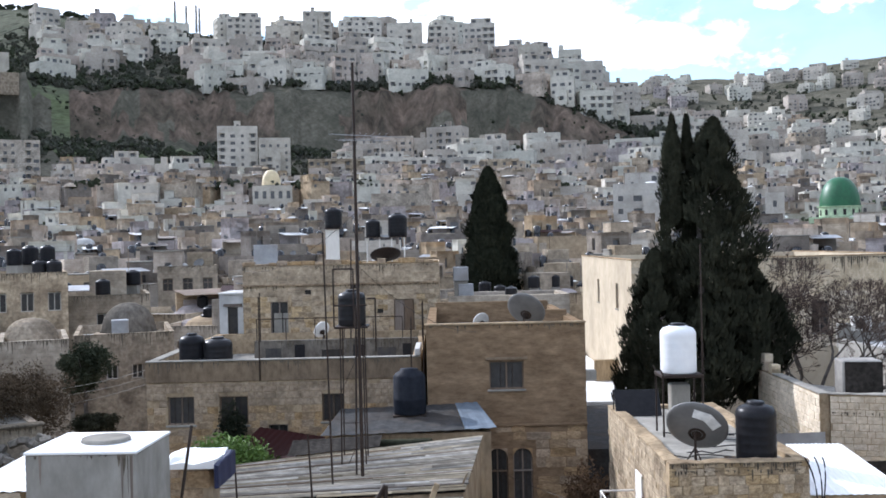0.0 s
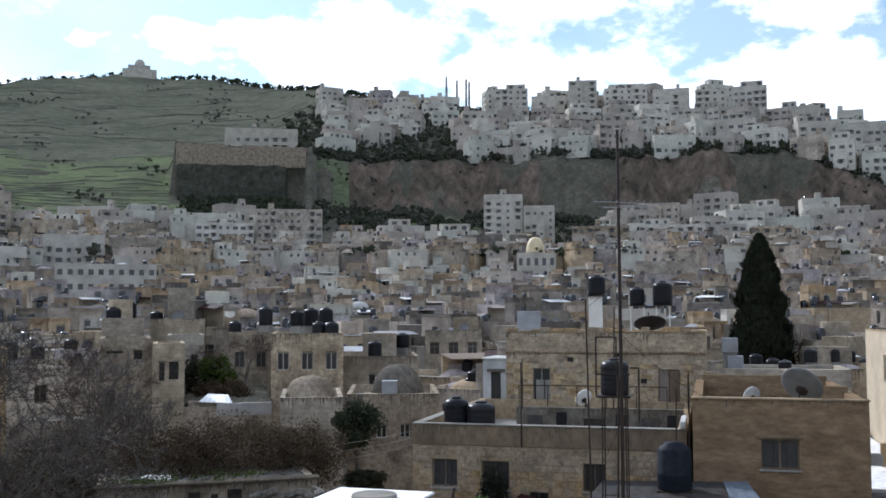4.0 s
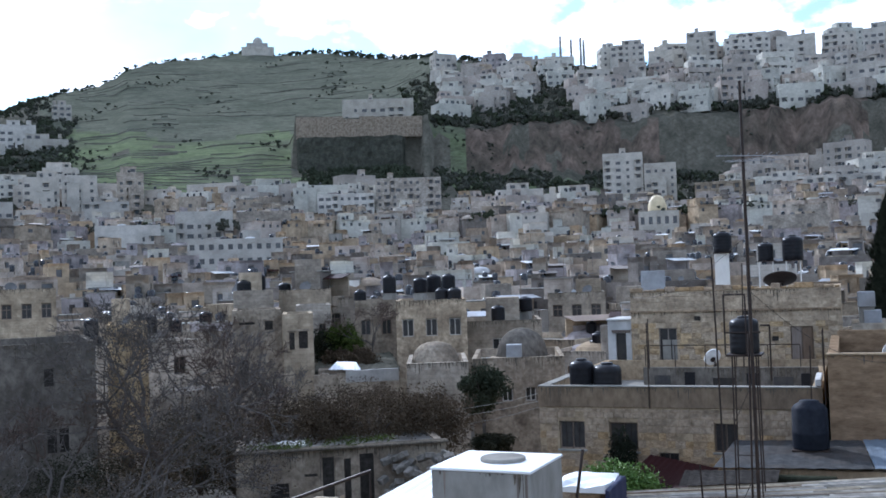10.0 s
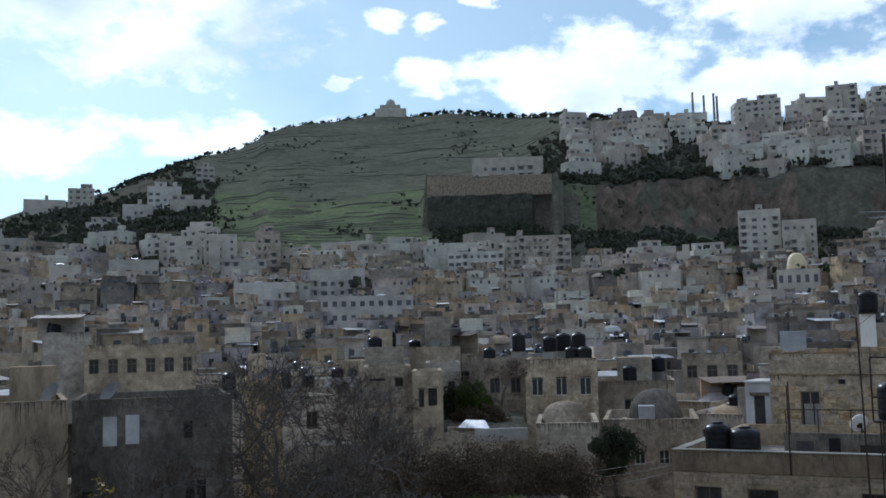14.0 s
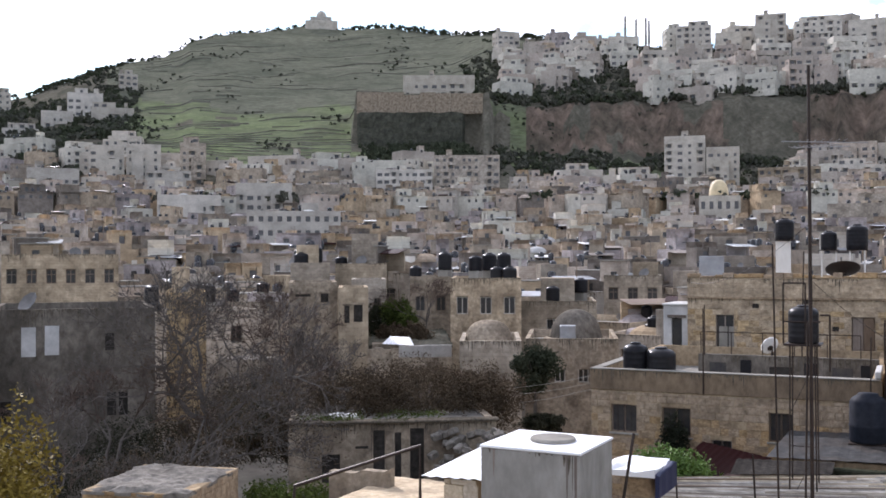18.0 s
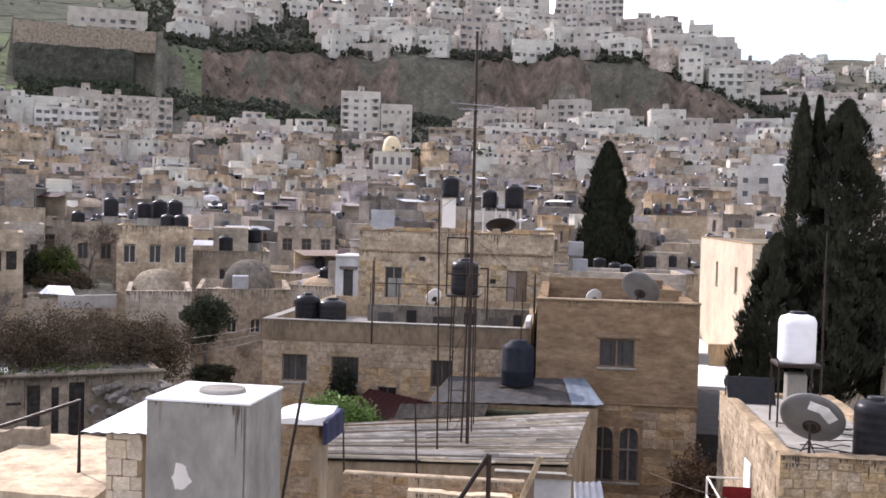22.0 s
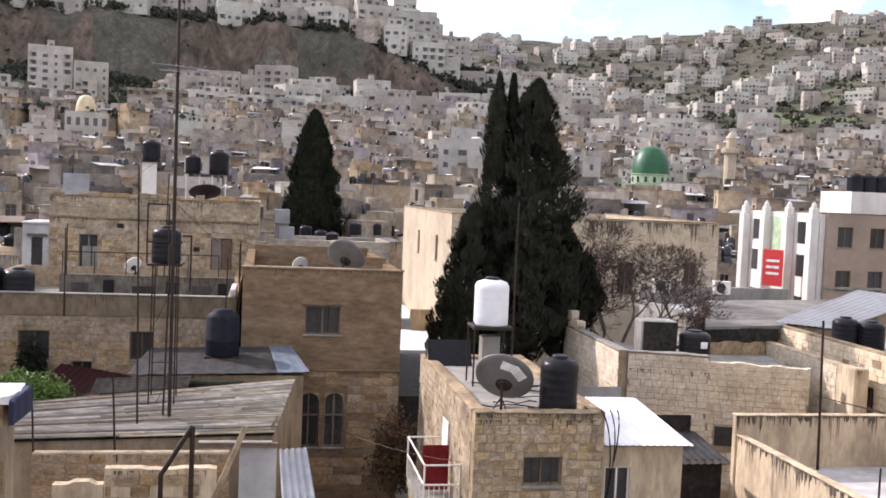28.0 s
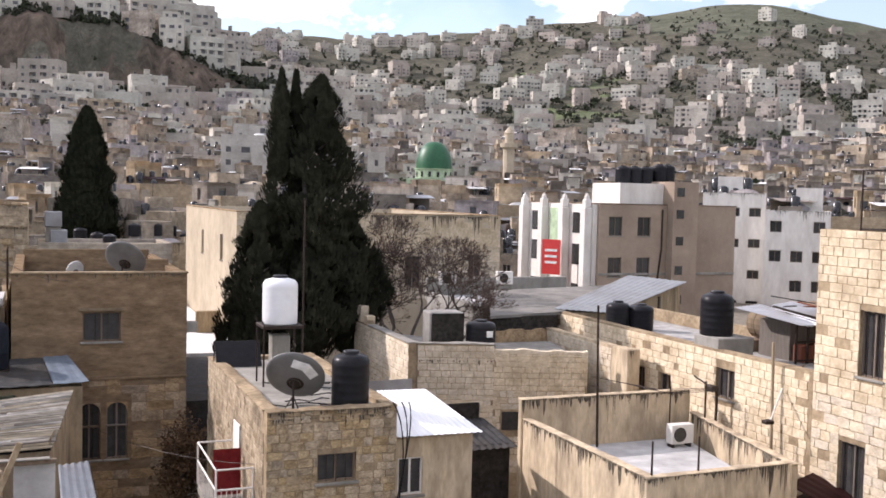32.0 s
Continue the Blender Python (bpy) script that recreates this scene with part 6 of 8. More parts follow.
part("hand_rail", Shape().tube([(3.3, 5.65, 11.3), (9.8, 5.65, 11.3)], 0.022, 5), STEEL, lb)
for x, d, h, z in ((-10.16, 1.0, 1.5, 0.48), (-9.12, 1.15, 1.4, 0.42)):
    wt = water_tank((x, 40.55, EYE - 5.4 + z), d, h, "black water tank behind the terrace wall, sun on its top", TANK)
    part("plinth", Shape().block(-0.45, 0.45, -0.45, 0.45, -z, -0.004, 0.02), CONCRETE, wt)
# flat dark panels before the wall paint the shade of its recesses
for k, (x, w, h) in enumerate(((3.7, 0.7, 0.8), (5.0, 0.45, 0.95), (6.2, 0.9, 0.7), (7.6, 0.5, 0.9), (8.7, 0.8, 0.75), (9.8, 0.4, 0.9))):
    part("recess", Shape().box(x, x + w, 5.47, 5.498, 9.12, 9.2 + h), TANK if k % 2 else GLASS, lb, "dark panel painted as a shaded recess of the inner terrace wall")
drips(lb, Matrix.Translation((0, -0.055, 0)), 10.7, 10.08, 3, 0.4, 0.7)

br = block_house("brown_house", -0.72, 5.36, 38.7, 50.5, -15, -3.15, "tall house of brown render over old stone", "house", BANDED,
                 {"front": [(1.66, 2.98, -5.63, -4.56), (1.51, 2.3, -10.0, -7.9), (2.5, 3.25, -10.0, -7.9)]}, roof_drop=0.75, bars=2, roof=CONCRETE)
for k, (a, b) in enumerate(((2.23, 3.02), (3.22, 3.97))):
    s, r = Shape(), (b - a) / 2
    for j in range(10):
        q0, q1 = math.pi * j / 10, math.pi * (j + 1) / 10
        x0, x1 = a + r - r * math.cos(q0), a + r - r * math.cos(q1)
        z0, z1 = 7.1 - r + r * math.sin(q0), 7.1 - r + r * math.sin(q1)
        s.quad((x0, -0.004, z0), (x1, -0.004, z1), (x1, -0.004, 7.105), (x0, -0.004, 7.105))
        s.quad((x0, 0.12, z0), (x1, 0.12, z1), (x1, -0.004, z1), (x0, -0.004, z0))
    part("arch_head", s, BLOCK_GREY, br)
    part("lintel", Shape().block(a, b, 0.02, 0.16, 6.2, 6.26, 0.01), SHUTTER, br)
bm = Matrix.Identity(4)
stones(br, Matrix.Translation((0, -0.002, 0)), 6.08, 7.95, 0.36, [(2.1, 4.1, 4.9, 7.2), (0, 1.0, 0, 9)], 77, True, most=150, z0=3.5, proud=0.02, lens=(0.5, 1.0), skip=0.25)
part("string_course", Shape().block(-0.03, 6.1, -0.07, -0.003, 7.95, 8.03, 0.01), BANDED, br)
for k in range(9):
    rr = random.Random(k)
    z, a = 8.2 + 0.4 * k + rr.uniform(-0.1, 0.1), rr.uniform(0, 3.2)
    if z < 9.2 or z > 10.6:
        part("board_mark", Shape().box(a, a + rr.uniform(0.8, 2.6), -0.006, -0.002, z, z + 0.014), BANDED, br)
drips(br, Matrix.Translation((0, -0.003, 0)), 6.0, 11.85, 2, 0.35, 0.5)
part("coping", Shape().block(-0.05, 6.12, -0.06, 0.4, 11.852, 11.92, 0.015), MORTAR, br)
part("spout", Shape().block(6.08, 6.5, 0.1, 0.5, 9.6, 10.0, 0.02), CONCRETE, br)
part("window_hood", Shape().block(2.25, 3.85, -0.1, -0.003, 10.5, 10.6, 0.01), BROWN, br)
for a, b, c, d, h in ((0.3, 5.8, 11.0, 11.3, 12.1), (4.9, 5.9, 4.2, 4.5, 12.1)):
    part("roof_wall", Shape().block(a, b, c, d, 11.1, h, 0.03), BANDED, br)
dish((3.15, 39.6, EYE - 3.9), 1.55, -30, 34, "large dark grey satellite dish on the brown roof", post=0.75)
dish((1.45, 39.7, EYE - 3.9), 0.68, 28, 18, "small pale satellite dish on the brown roof", ROOF_PALE, post=0.62)
for x, y, z in ((0.9, 53.5, -2.0), (1.15, 53.5, -2.9)):
    bx = thing("roof_box", Matrix.Translation((x, y, EYE + z)), "pale metal water box on the roofs", "tank", "roof boxes")
    part("case", Shape().block(-0.4, 0.4, -0.4, 0.4, 0, 0.75, 0.03), ZINC, bx)
    part("foot", Shape().box(-0.35, 0.35, -0.3, 0.3, -1.2, -0.002), CONCRETE, bx)
colb = thing("chimney", Matrix.Translation((3.55, 53.5, EYE - 4.2)), "white rendered chimney pier", "chimney")
part("shaft", Shape().block(-0.28, 0.28, -0.28, 0.28, 0, 1.3, 0.02), PLASTER_W, colb)
part("cowl", Shape().lathe([(0.001, 1.3), (0.33, 1.3), (0.33, 1.75), (0.001, 1.9)], 12), TANK, colb)
bk = block_house("low_house", 0.2, 6.5, 52.5, 57, -13, -2.75, "low weathered flat-roofed house", "house", STONE, {"front": [(4.5, 5.4, -5, -4)]}, roof_drop=0.4)

ye = block_house("yellow_house", -10.35, -0.25, 52.05, 61.5, -9, -0.95, "ochre stone house above the terrace", "house", OCHRE,
                 {"front": [(-8.95, -8.05, -4.75, -2.8), (-2.6, -1.55, -5.2, -2.8)]}, roof_drop=0.3, bars=0, stone=("front",), course=0.27, most=260, lens=(0.3, 0.65), grey="ochre")
rngy = random.Random(12)
x = 0.0
while x < 10.0:
    ln = rngy.uniform(0.4, 0.9)
    part("coping_stone", Shape().block(x, min(x + ln, 10.1) - 0.02, -0.06, 0.4, 8.052, 8.052 + rngy.uniform(0.06, 0.28), 0.02), BLOCK_GREY, ye)
    x += ln
part("ledge", Shape().block(-0.03, 10.1, -0.12, -0.003, 7.0, 7.09, 0.01), BLOCK_GREY, ye)
part("skirting", Shape().block(0.0, 10.1, -0.06, -0.003, 3.9, 4.5, 0.01), ROOF_W, ye, "whitewashed foot of the wall")
part("wing", pierced(1.3, 4.4, 0.3, [(0.42, 0.95, 2.3, 3.75)]), ROOF_PALE, ye, "white side room", m=Matrix.Translation((-1.32, 0.4, 2.2)))
part("wing_roof", Shape().block(-1.36, -0.02, 0.3, 3.4, 6.6, 6.7, 0.02), ROOF_PALE, ye)
part("wing_window", Shape().box(-0.92, -0.35, 0.55, 0.6, 4.45, 6.0), GLASS, ye)
part("wing_lintel", Shape().block(-1.1, -0.15, 0.3, 0.398, 5.97, 6.12, 0.01), SHUTTER, ye)
for x in (1.55, 2.02):
    part("door_leaf", Shape().block(x, x + 0.42, 0.1, 0.14, 4.25, 5.6, 0.01), CONCRETE, ye, "pale grey door leaf")
for x in (7.8, 8.3):
    part("shutter", Shape().block(x, x + 0.46, 0.06, 0.1, 4.45, 6.15, 0.012), SHUTTER, ye, "brown boarded shutter")
part("step_block", Shape().box(7.75, 8.8, 0.02, 0.15, 3.8, 4.43), ROOF_PALE, ye)
drips(ye, Matrix.Translation((0, -0.125, 0)), 10.0, 7.0, 51, 0.35, 0.5)
drips(ye, Matrix.Translation((0, -0.035, 0)), 10.0, 8.0, 52, 0.5, 0.6)
# no holes are cut: near-black blocks paint the shade of missing stones
for x, z in ((3.2, 6.55), (5.6, 6.8), (6.9, 5.5)):
    part("putlog_hole", Shape().box(x, x + 0.3, -0.045, 0.0, z, z + 0.22), SOOT_VOID, ye, "dark block painted as the shade in a lost stone's gap")
for az, zb, dia, h in ((-6.15, 0.98, 0.95, 1.1), (-3.94, 0.45, 0.8, 0.95), (-2.55, 0.45, 1.05, 1.25)):
    p = polar(az, 56, EYE + zb)
    water_tank(p, dia, h, "black water tank on legs above the ochre house", TANK)
    sd = thing("tank_stand", polar_m(az, 56, EYE - 1.25), "pier and legs under a roof tank", "stand", "roof tank stands")
    t = zb + 1.25
    if az < -6:
        part("pier", Shape().block(-0.45, 0.3, -0.3, 0.3, 0, t - 0.05, 0.02), PLASTER_W, sd)
    else:
        for x, y in ((-0.35, -0.35), (0.35, -0.35), (-0.35, 0.35), (0.35, 0.35)):
            part("leg", Shape().tube([(x, y, 0), (x, y, t - 0.05)], 0.04, 5), PLASTER_W, sd)
    part("platform", Shape().block(-0.5, 0.5, -0.5, 0.5, t - 0.05, t - 0.005, 0.01), STEEL, sd)
dish(polar(-3.25, 54.5, EYE - 1.25), 1.65, 12, 62, "dark mesh satellite dish on the ochre house", STEEL, post=0.15)
bxx = thing("water_box", polar_m(-9.95, 57, EYE - 1.25), "grey metal water box on the roof", "tank")
part("case", Shape().block(-0.65, 0.65, -0.5, 0.5, 0.3, 1.4, 0.03), ZINC, bxx)
part("frame", Shape().box(-0.6, 0.6, -0.45, 0.45, 0, 0.298), STEEL, bxx)
dish((-5.6, 46.2, EYE - 4.25), 0.8, 40, 25, "small white dish on the terrace rail", ROOF_W, post=0.2)

# ---- sheet roofs below, the lattice with its tank, the aerial mast ----
lowb = thing("sheet_roofed_shed", Matrix.Translation((0, 0, EYE)), "low shed under an old ribbed fibre-cement roof", "shed")
CORNERS = [Vector(q) for q in ((-6.9, 27.8, -6.98), (0.5, 28.5, -6.95), (-7.0, 29.95, -6.5), (1.2, 33.6, -6.4))]
# black under-sheet that shows as dark lines between the slats
part("deck", corrugated((-6.85, 27.85, -7.06), (0.45, 28.55, -7.03), (-6.95, 29.9, -6.58), (1.15, 33.5, -6.48), 0.4, 0.01, "u"), SOOT_VOID, lowb)
rs_ = random.Random(27)
for i in range(26):
    v0, v1, u = i / 26, (i + 0.88) / 26, 0.0
    while u < 1:
        e = min(1.0, u + rs_.uniform(0.22, 0.55))
        e = 1.0 if 1 - e < 0.1 else e
        lift, tip, slat = rs_.uniform(0, 0.03), rs_.uniform(-0.008, 0.008), Shape()
        at = lambda a, b: CORNERS[0] * (1 - a) * (1 - b) + CORNERS[1] * a * (1 - b) + CORNERS[2] * (1 - a) * b + CORNERS[3] * a * b
        for k in range(7):
            a = u + (e - u) * k / 6 - (0.0 if k < 6 else 0.002)
            f, g = at(a, v0 + tip * 0.2), at(a, v1 + tip * 0.2)
            z = Vector((0, 0, lift + 0.006 * noise.noise((a * 30, i * 3.1, 0)) + tip * (k / 6 - 0.5)))
            mid = f.lerp(g, 0.5) + z + Vector((0, 0, 0.03))
            slat.v += [tuple(f + z), tuple(mid), tuple(g + z), tuple(g + z - Vector((0, 0, 0.025))), tuple(f + z - Vector((0, 0, 0.025)))]
        for k in range(6):
            for q in range(5):
                n = (q + 1) % 5
                slat.f.append((k * 5 + q, k * 5 + 5 + q, k * 5 + 5 + n, k * 5 + n))
        slat.f += [(4, 3, 2, 1, 0), (30, 31, 32, 33, 34)]
        part("slat", slat, ASBESTOS, lowb)
        u = e
sw = Shape()
for a, b, t in (((-6.7, 27.95), (0.4, 28.6), -7.05), ((0.4, 28.6), (1.1, 33.5), -6.75), ((-6.7, 27.95), (-6.8, 29.8), -7.05)):
    sw.quad((*a, -14), (*b, -14), (*b, t), (*a, t))
part("wall", sw, PLASTER, lowb)
for k in range(5):
    u = (k + 0.4) / 5
    part("batten", Shape().tube([(-6.8 + 0.02 * k, 28.0 + 0.45 * k, -6.88 + 0.1 * k), (0.6 + 0.12 * k, 28.9 + 1.05 * k, -6.86 + 0.1 * k)], 0.025, 4), SHUTTER, lowb)
blue = thing("metal_roof", Matrix.Translation((0, 0, EYE)), "bluish sheet-metal lean-to roof against the brown house", "roof")
part("sheet", corrugated((-4.3, 34.2, -6.42), (0.6, 34.53, -6.37), (-4.0, 38.3, -6.18), (0.3, 38.57, -6.12), 0.6, 0.012), SHEET_B, blue)
# right end of the roof, its sunlight painted as a lighter sheet
part("sheet", corrugated((0.62, 34.54, -6.36), (1.7, 34.6, -6.33), (0.32, 38.57, -6.1), (1.15, 38.6, -6.07), 0.4, 0.012), SHEET_LIT, blue, "blue-grey sheet with sunlight put into its lighter colour")
part("wall", Shape().box(-4.1, 1.5, 34.7, 38.2, -14, -6.5), PLASTER, blue)
part("moss", Shape().block(-5.2, -0.5, 33.7, 34.1, -6.75, -6.55, 0.05), LEAF_P, blue, "moss along the gutter")
wht = thing("dark_sheet_roof", Matrix.Translation((0, 0, EYE)), "short dark sheet roof by the lattice", "roof")
part("sheet", corrugated((-5.0, 31.4, -6.5), (-2.2, 32.6, -6.5), (-5.1, 33.4, -6.4), (-2.2, 34.1, -6.4), 0.3, 0.01), SOOT_VOID, wht)
part("wall", Shape().box(-4.9, -2.4, 32.7, 33.3, -14, -6.6), PLASTER, wht)
tt = thing("water_tank", Matrix.Translation((-1.35, 37.1, EYE - 6.2)), "big old black tank with sagging sides", "water tank", "roof water tanks")
part("body", Shape().lathe([(0.001, 0), (0.58, 0), (0.6, 0.06), (0.6, 0.5), (0.62, 0.55), (0.6, 0.6), (0.59, 1.36), (0.5, 1.5), (0.34, 1.58), (0.33, 1.64), (0.001, 1.66)], 14), TANK_OLD, tt, smooth=True)
part("cradle", Shape().box(-0.6, 0.6, -0.5, 0.5, -0.12, -0.002), STEEL, tt)

lat = thing("lattice_stand", Matrix.Translation((-2.83, 30.9, EYE - 8.2)), "tall rusty steel lattice carrying a water tank", "stand")
for x, y in ((-0.42, -0.4), (0.42, -0.4), (-0.42, 0.4), (0.42, 0.4)):
    part("leg", Shape().tube([(x * 0.9, y, 0), (x * 0.8, y * 0.9, 5.7)], 0.023, 5), STEEL, lat)
for k in range(7):
    z = 0.3 + 0.85 * k
    a = 0.38
    if k in (1, 4):
        part("brace", Shape().tube([(-a, -0.4, z), (a, -0.4, z + 1.6)], 0.009, 4), STEEL, lat)
    if k in (0, 3, 6):
        part("rung", Shape().tube([(-a, -0.4, z), (a, -0.4, z)], 0.012, 4), STEEL, lat)
part("platform", Shape().block(-0.5, 0.5, -0.5, 0.5, 5.7, 5.76, 0.01), STEEL, lat)
for a, b in (((-0.5, -0.5, 5.76), (-0.5, -0.5, 7.5)), ((0.1, -0.5, 5.76), (0.1, -0.5, 7.5)), ((-0.5, -0.5, 7.5), (0.1, -0.5, 7.5)), ((-0.5, -0.5, 6.4), (0.5, -0.5, 6.4)), ((0.75, -0.5, 5.0), (0.75, -0.5, 6.6)), ((0.5, -0.5, 6.6), (0.75, -0.5, 6.6))):
    part("guard", Shape().tube([a, b], 0.025, 4), STEEL, lat)
water_tank((-2.83, 30.9, EYE - 2.43), 0.84, 1.05, "shiny black tank strapped on the lattice stand", TANK)
mast = thing("aerial_mast", Matrix.Translation((-2.5, 29.6, EYE - 8.4)), "tall slim steel aerial mast with old antennas", "mast")
part("tube", Shape().tube([(0.0, 0, 0), (-0.02, 0, 6.5)], 0.055, 8, 0.05), STEEL, mast)
part("tube", Shape().tube([(-0.02, 0, 6.5), (-0.04, 0, 13.75)], 0.055, 8, 0.042), STEEL, mast)
part("stay", Shape().tube([(-0.22, 0.1, 0), (-0.1, 0.05, 6.6)], 0.03, 6), STEEL, mast)
for z, ln, yw in ((11.65, 1.5, 12), (11.5, 1.1, -20)):
    an = part("antenna", Shape().tube([(-ln * 0.5, 0, 0), (ln, 0, -0.1)], 0.012, 5), ZINC, mast, "thin yagi antenna", m=Matrix.Translation((0, -0.06, z)) @ pose(0, 0, 0, 0, 0, yw))
    for k in range(9):
        part("element", Shape().tube([(-ln * 0.45 + 0.2 * k * ln / 1.5, -0.3, 0), (-ln * 0.45 + 0.2 * k * ln / 1.5, 0.3, 0)], 0.007, 4), ZINC, an)
for x, y, z0, z1, ln in ((-7.25, 39.4, -5.2, -1.9, 0), (-3.3, 29.0, -8, 0.4, -0.15), (-0.85, 39.3, -5, -2.2, 0), (-1.35, 38.9, -7, -2.8, 0.05), (-3.75, 27.9, -7.4, -5.2, -0.1), (-6.55, 27.7, -7.4, -6.1, 0), (-5.7, 27.3, -7.4, -6.0, -0.05), (-4.2, 45.1, -4.2, 0.3, 0.1), (-8.2, 44.9, -4.2, -2.0, 0), (-1.0, 45.0, -4.3, -2.6, 0)):
    pole(x, y, z0, z1, 0.03, "thin rusty steel rod standing among the roofs", lean=(ln, 0))
for k, (a, b, dip) in enumerate((((-11.75, 39.6, -4.7), (-24.0, 46.0, -6.2), 0.5), ((-11.75, 39.6, -5.0), (-24.0, 46.0, -6.5), 0.5), ((-11.75, 39.7, -5.25), (-24.0, 46.0, -6.9), 0.6), ((-2.5, 29.6, -0.6), (1.2, 38.6, -3.4), 0.5), ((0.9, 38.6, -8.1), (5.5, 26.6, -7.3), 0.4), ((-2.5, 29.6, 1.0), (-10.2, 52.0, -1.2), 0.6))):
    a, b = Vector(a), Vector(b)
    pts = [a.lerp(b, u) - Vector((0, 0, dip * 4 * u * (1 - u))) for u in [j / 10 for j in range(11)]]
    wr = thing("overhead_wire", Matrix.Translation((0, 0, EYE)), "thin sagging wire strung between the houses", "wire", "overhead wires")
    part("strand", Shape().tube(pts, 0.008, 4), STEEL if k > 2 else CONCRETE, wr)

# walls and frames at the foot of the view
ow = thing("yard_wall", Matrix.Translation((-5.7, 27.1, EYE - 14)), "old ochre yard wall of squared stones", "wall")
part("wall", Shape().block(0, 5.0, 0, 0.3, 0, 6.85, 0.03), PLASTER, ow)
stones(ow, Matrix.Identity(4), 5.0, 6.8, 0.28, [], 5, True, most=60, z0=5.4, proud=0.02)
drips(ow, Matrix.Translation((0, -0.03, 0)), 4.9, 6.8, 31, 0.25, 0.4)
ow2 = thing("yard_wall", Matrix.Translation((-4.9, 25.6, EYE - 14)), "broken ochre yard wall with a ragged top", "wall")
part("wall", ragged(1.2, 0.3, 6.45, 2, 0.22), YARD, ow2)
part("wall", ragged(2.7, 0.32, 6.85, 5, 0.1), YARD, ow2, m=Matrix.Translation((1.22, 0, 0)))
drips(ow2, Matrix.Translation((1.3, -0.035, 0)), 2.5, 6.8, 33, 0.3, 0.5)
stones(ow2, Matrix.Translation((1.25, -0.02, 0)), 2.6, 6.7, 0.3, [], 15, True, most=24, z0=5.2, proud=0.02, skip=0.35)
wd = thing("white_panel", Matrix.Translation((-0.42, 25.4, EYE - 9)), "tall white sheet panel under a grey beam", "panel")
part("panel", Shape().block(0, 0.92, 0, 0.05, 0, 2.45, 0.01), ROOF_PALE, wd)
part("beam", Shape().block(-1.0, 0.95, -0.15, 0.0, 2.46, 2.56, 0.01), SHUTTER, wd)
part("capping", Shape().block(-1.0, 0.8, -0.18, 0.03, 2.565, 2.6, 0.01), CONCRETE, wd)
zs = thing("zinc_sheet", Matrix.Translation((0, 0, EYE)), "leaning ribbed zinc sheets", "sheet")
part("sheet", corrugated((0.75, 25.2, -9.0), (1.75, 25.0, -9.1), (0.6, 27.4, -7.15), (1.35, 27.6, -7.15), 0.2, 0.025), ZINC, zs)
part("sheet", corrugated((0.95, 24.9, -9.25), (1.6, 24.8, -9.3), (0.9, 25.9, -8.35), (1.6, 25.9, -8.35), 0.2, 0.025), SHEET_R, zs)
fr = thing("pipe_frame", Matrix.Translation((0, 0, EYE)), "bent steel pipe frame", "frame")
for a, b in (((-1.64, 18.0, -6.5), (-1.64, 18.0, -5.15)), ((-1.64, 18.0, -5.15), (-1.12, 18.0, -4.28)), ((-1.12, 18.0, -4.28), (-1.12, 18.0, -6.5))):
    part("pipe", Shape().tube([a, b], 0.045, 7), STEEL, fr)
part("plank", Shape().block(-0.05, 0.05, -0.03, 0.03, 0, 2.0, 0.01, Matrix.Translation((-0.95, 18.3, -6.2)) @ pose(0, 0, 0, 0, 22, 0)), MORTAR, fr)
base = thing("lower_house", Matrix.Translation((0, 0, EYE)), "lower roofs of the house in front", "house")
part("roof", Shape().box(-9.6, 1.5, 12, 24.5, -15, -9.2), BROWN, base)

# the grey concrete box with its white top
cb = thing("concrete_box", Matrix.Translation((-6.76, 16.15, EYE - 6.6)) @ pose(0, 0, 0, 0, 0, -2.5), "grey concrete box with a whitewashed top and a round hatch", "box")
part("body", Shape().block(0, 1.8, 0, 1.7, 0, 3.36, 0.015), CONCRETE, cb)
part("top", Shape().block(-0.02, 1.82, -0.02, 1.72, 3.362, 3.41, 0.012), SHEET_W, cb, "whitewashed top slab")
part("hatch", Shape().lathe([(0.001, 3.475), (0.38, 3.475), (0.40, 3.455), (0.40, 3.412), (0.36, 3.412)], 28, Matrix.Translation((0.98, 0.9, 0))), CONCRETE, cb, "grey round hatch lid")
rp_, ps = random.Random(8), Shape()
ring = [(0.62 + (0.11 + 0.13 * rp_.random()) * math.cos(q) * 1.0, -0.004, 2.13 + (0.13 + 0.17 * rp_.random()) * math.sin(q)) for q in [2 * math.pi * k / 17 for k in range(17)]]
ps.v, ps.f = [(0.62, -0.004, 2.13)] + ring, [(0, 1 + k, 1 + (k + 1) % 17) for k in range(17)]
part("patch", ps, PLASTER_W, cb, "worn white patch")
part("edge_pipe", Shape().tube([(1.95, 0.5, 0), (2.2, 1.7, 3.5)], 0.03, 6), STEEL, cb)
for x, ln in ((0.22, 0.5), (1.55, 0.9), (1.7, 2.4)):
    part("rust_streak", Shape().quad_strip(x, -0.004, 3.35, ln, 0.05), SHUTTER, cb)
for x, w, ln, sd in ((0.08, 0.3, 0.35, 41), (1.5, 0.28, 1.1, 42), (0.6, 0.8, 0.2, 43)):
    drips(cb, Matrix.Translation((x, -0.001, 0)), w, 3.36, sd, ln, 0.5, DRIP)
pil = thing("stone_pier", Matrix.Translation((-9.3, 19.4, EYE - 6.6)), "ochre stone pier under a white awning", "pier")
part("pier", Shape().block(0.35, 1.1, 0, 0.7, 0, 2.0, 0.03), PLASTER, pil)
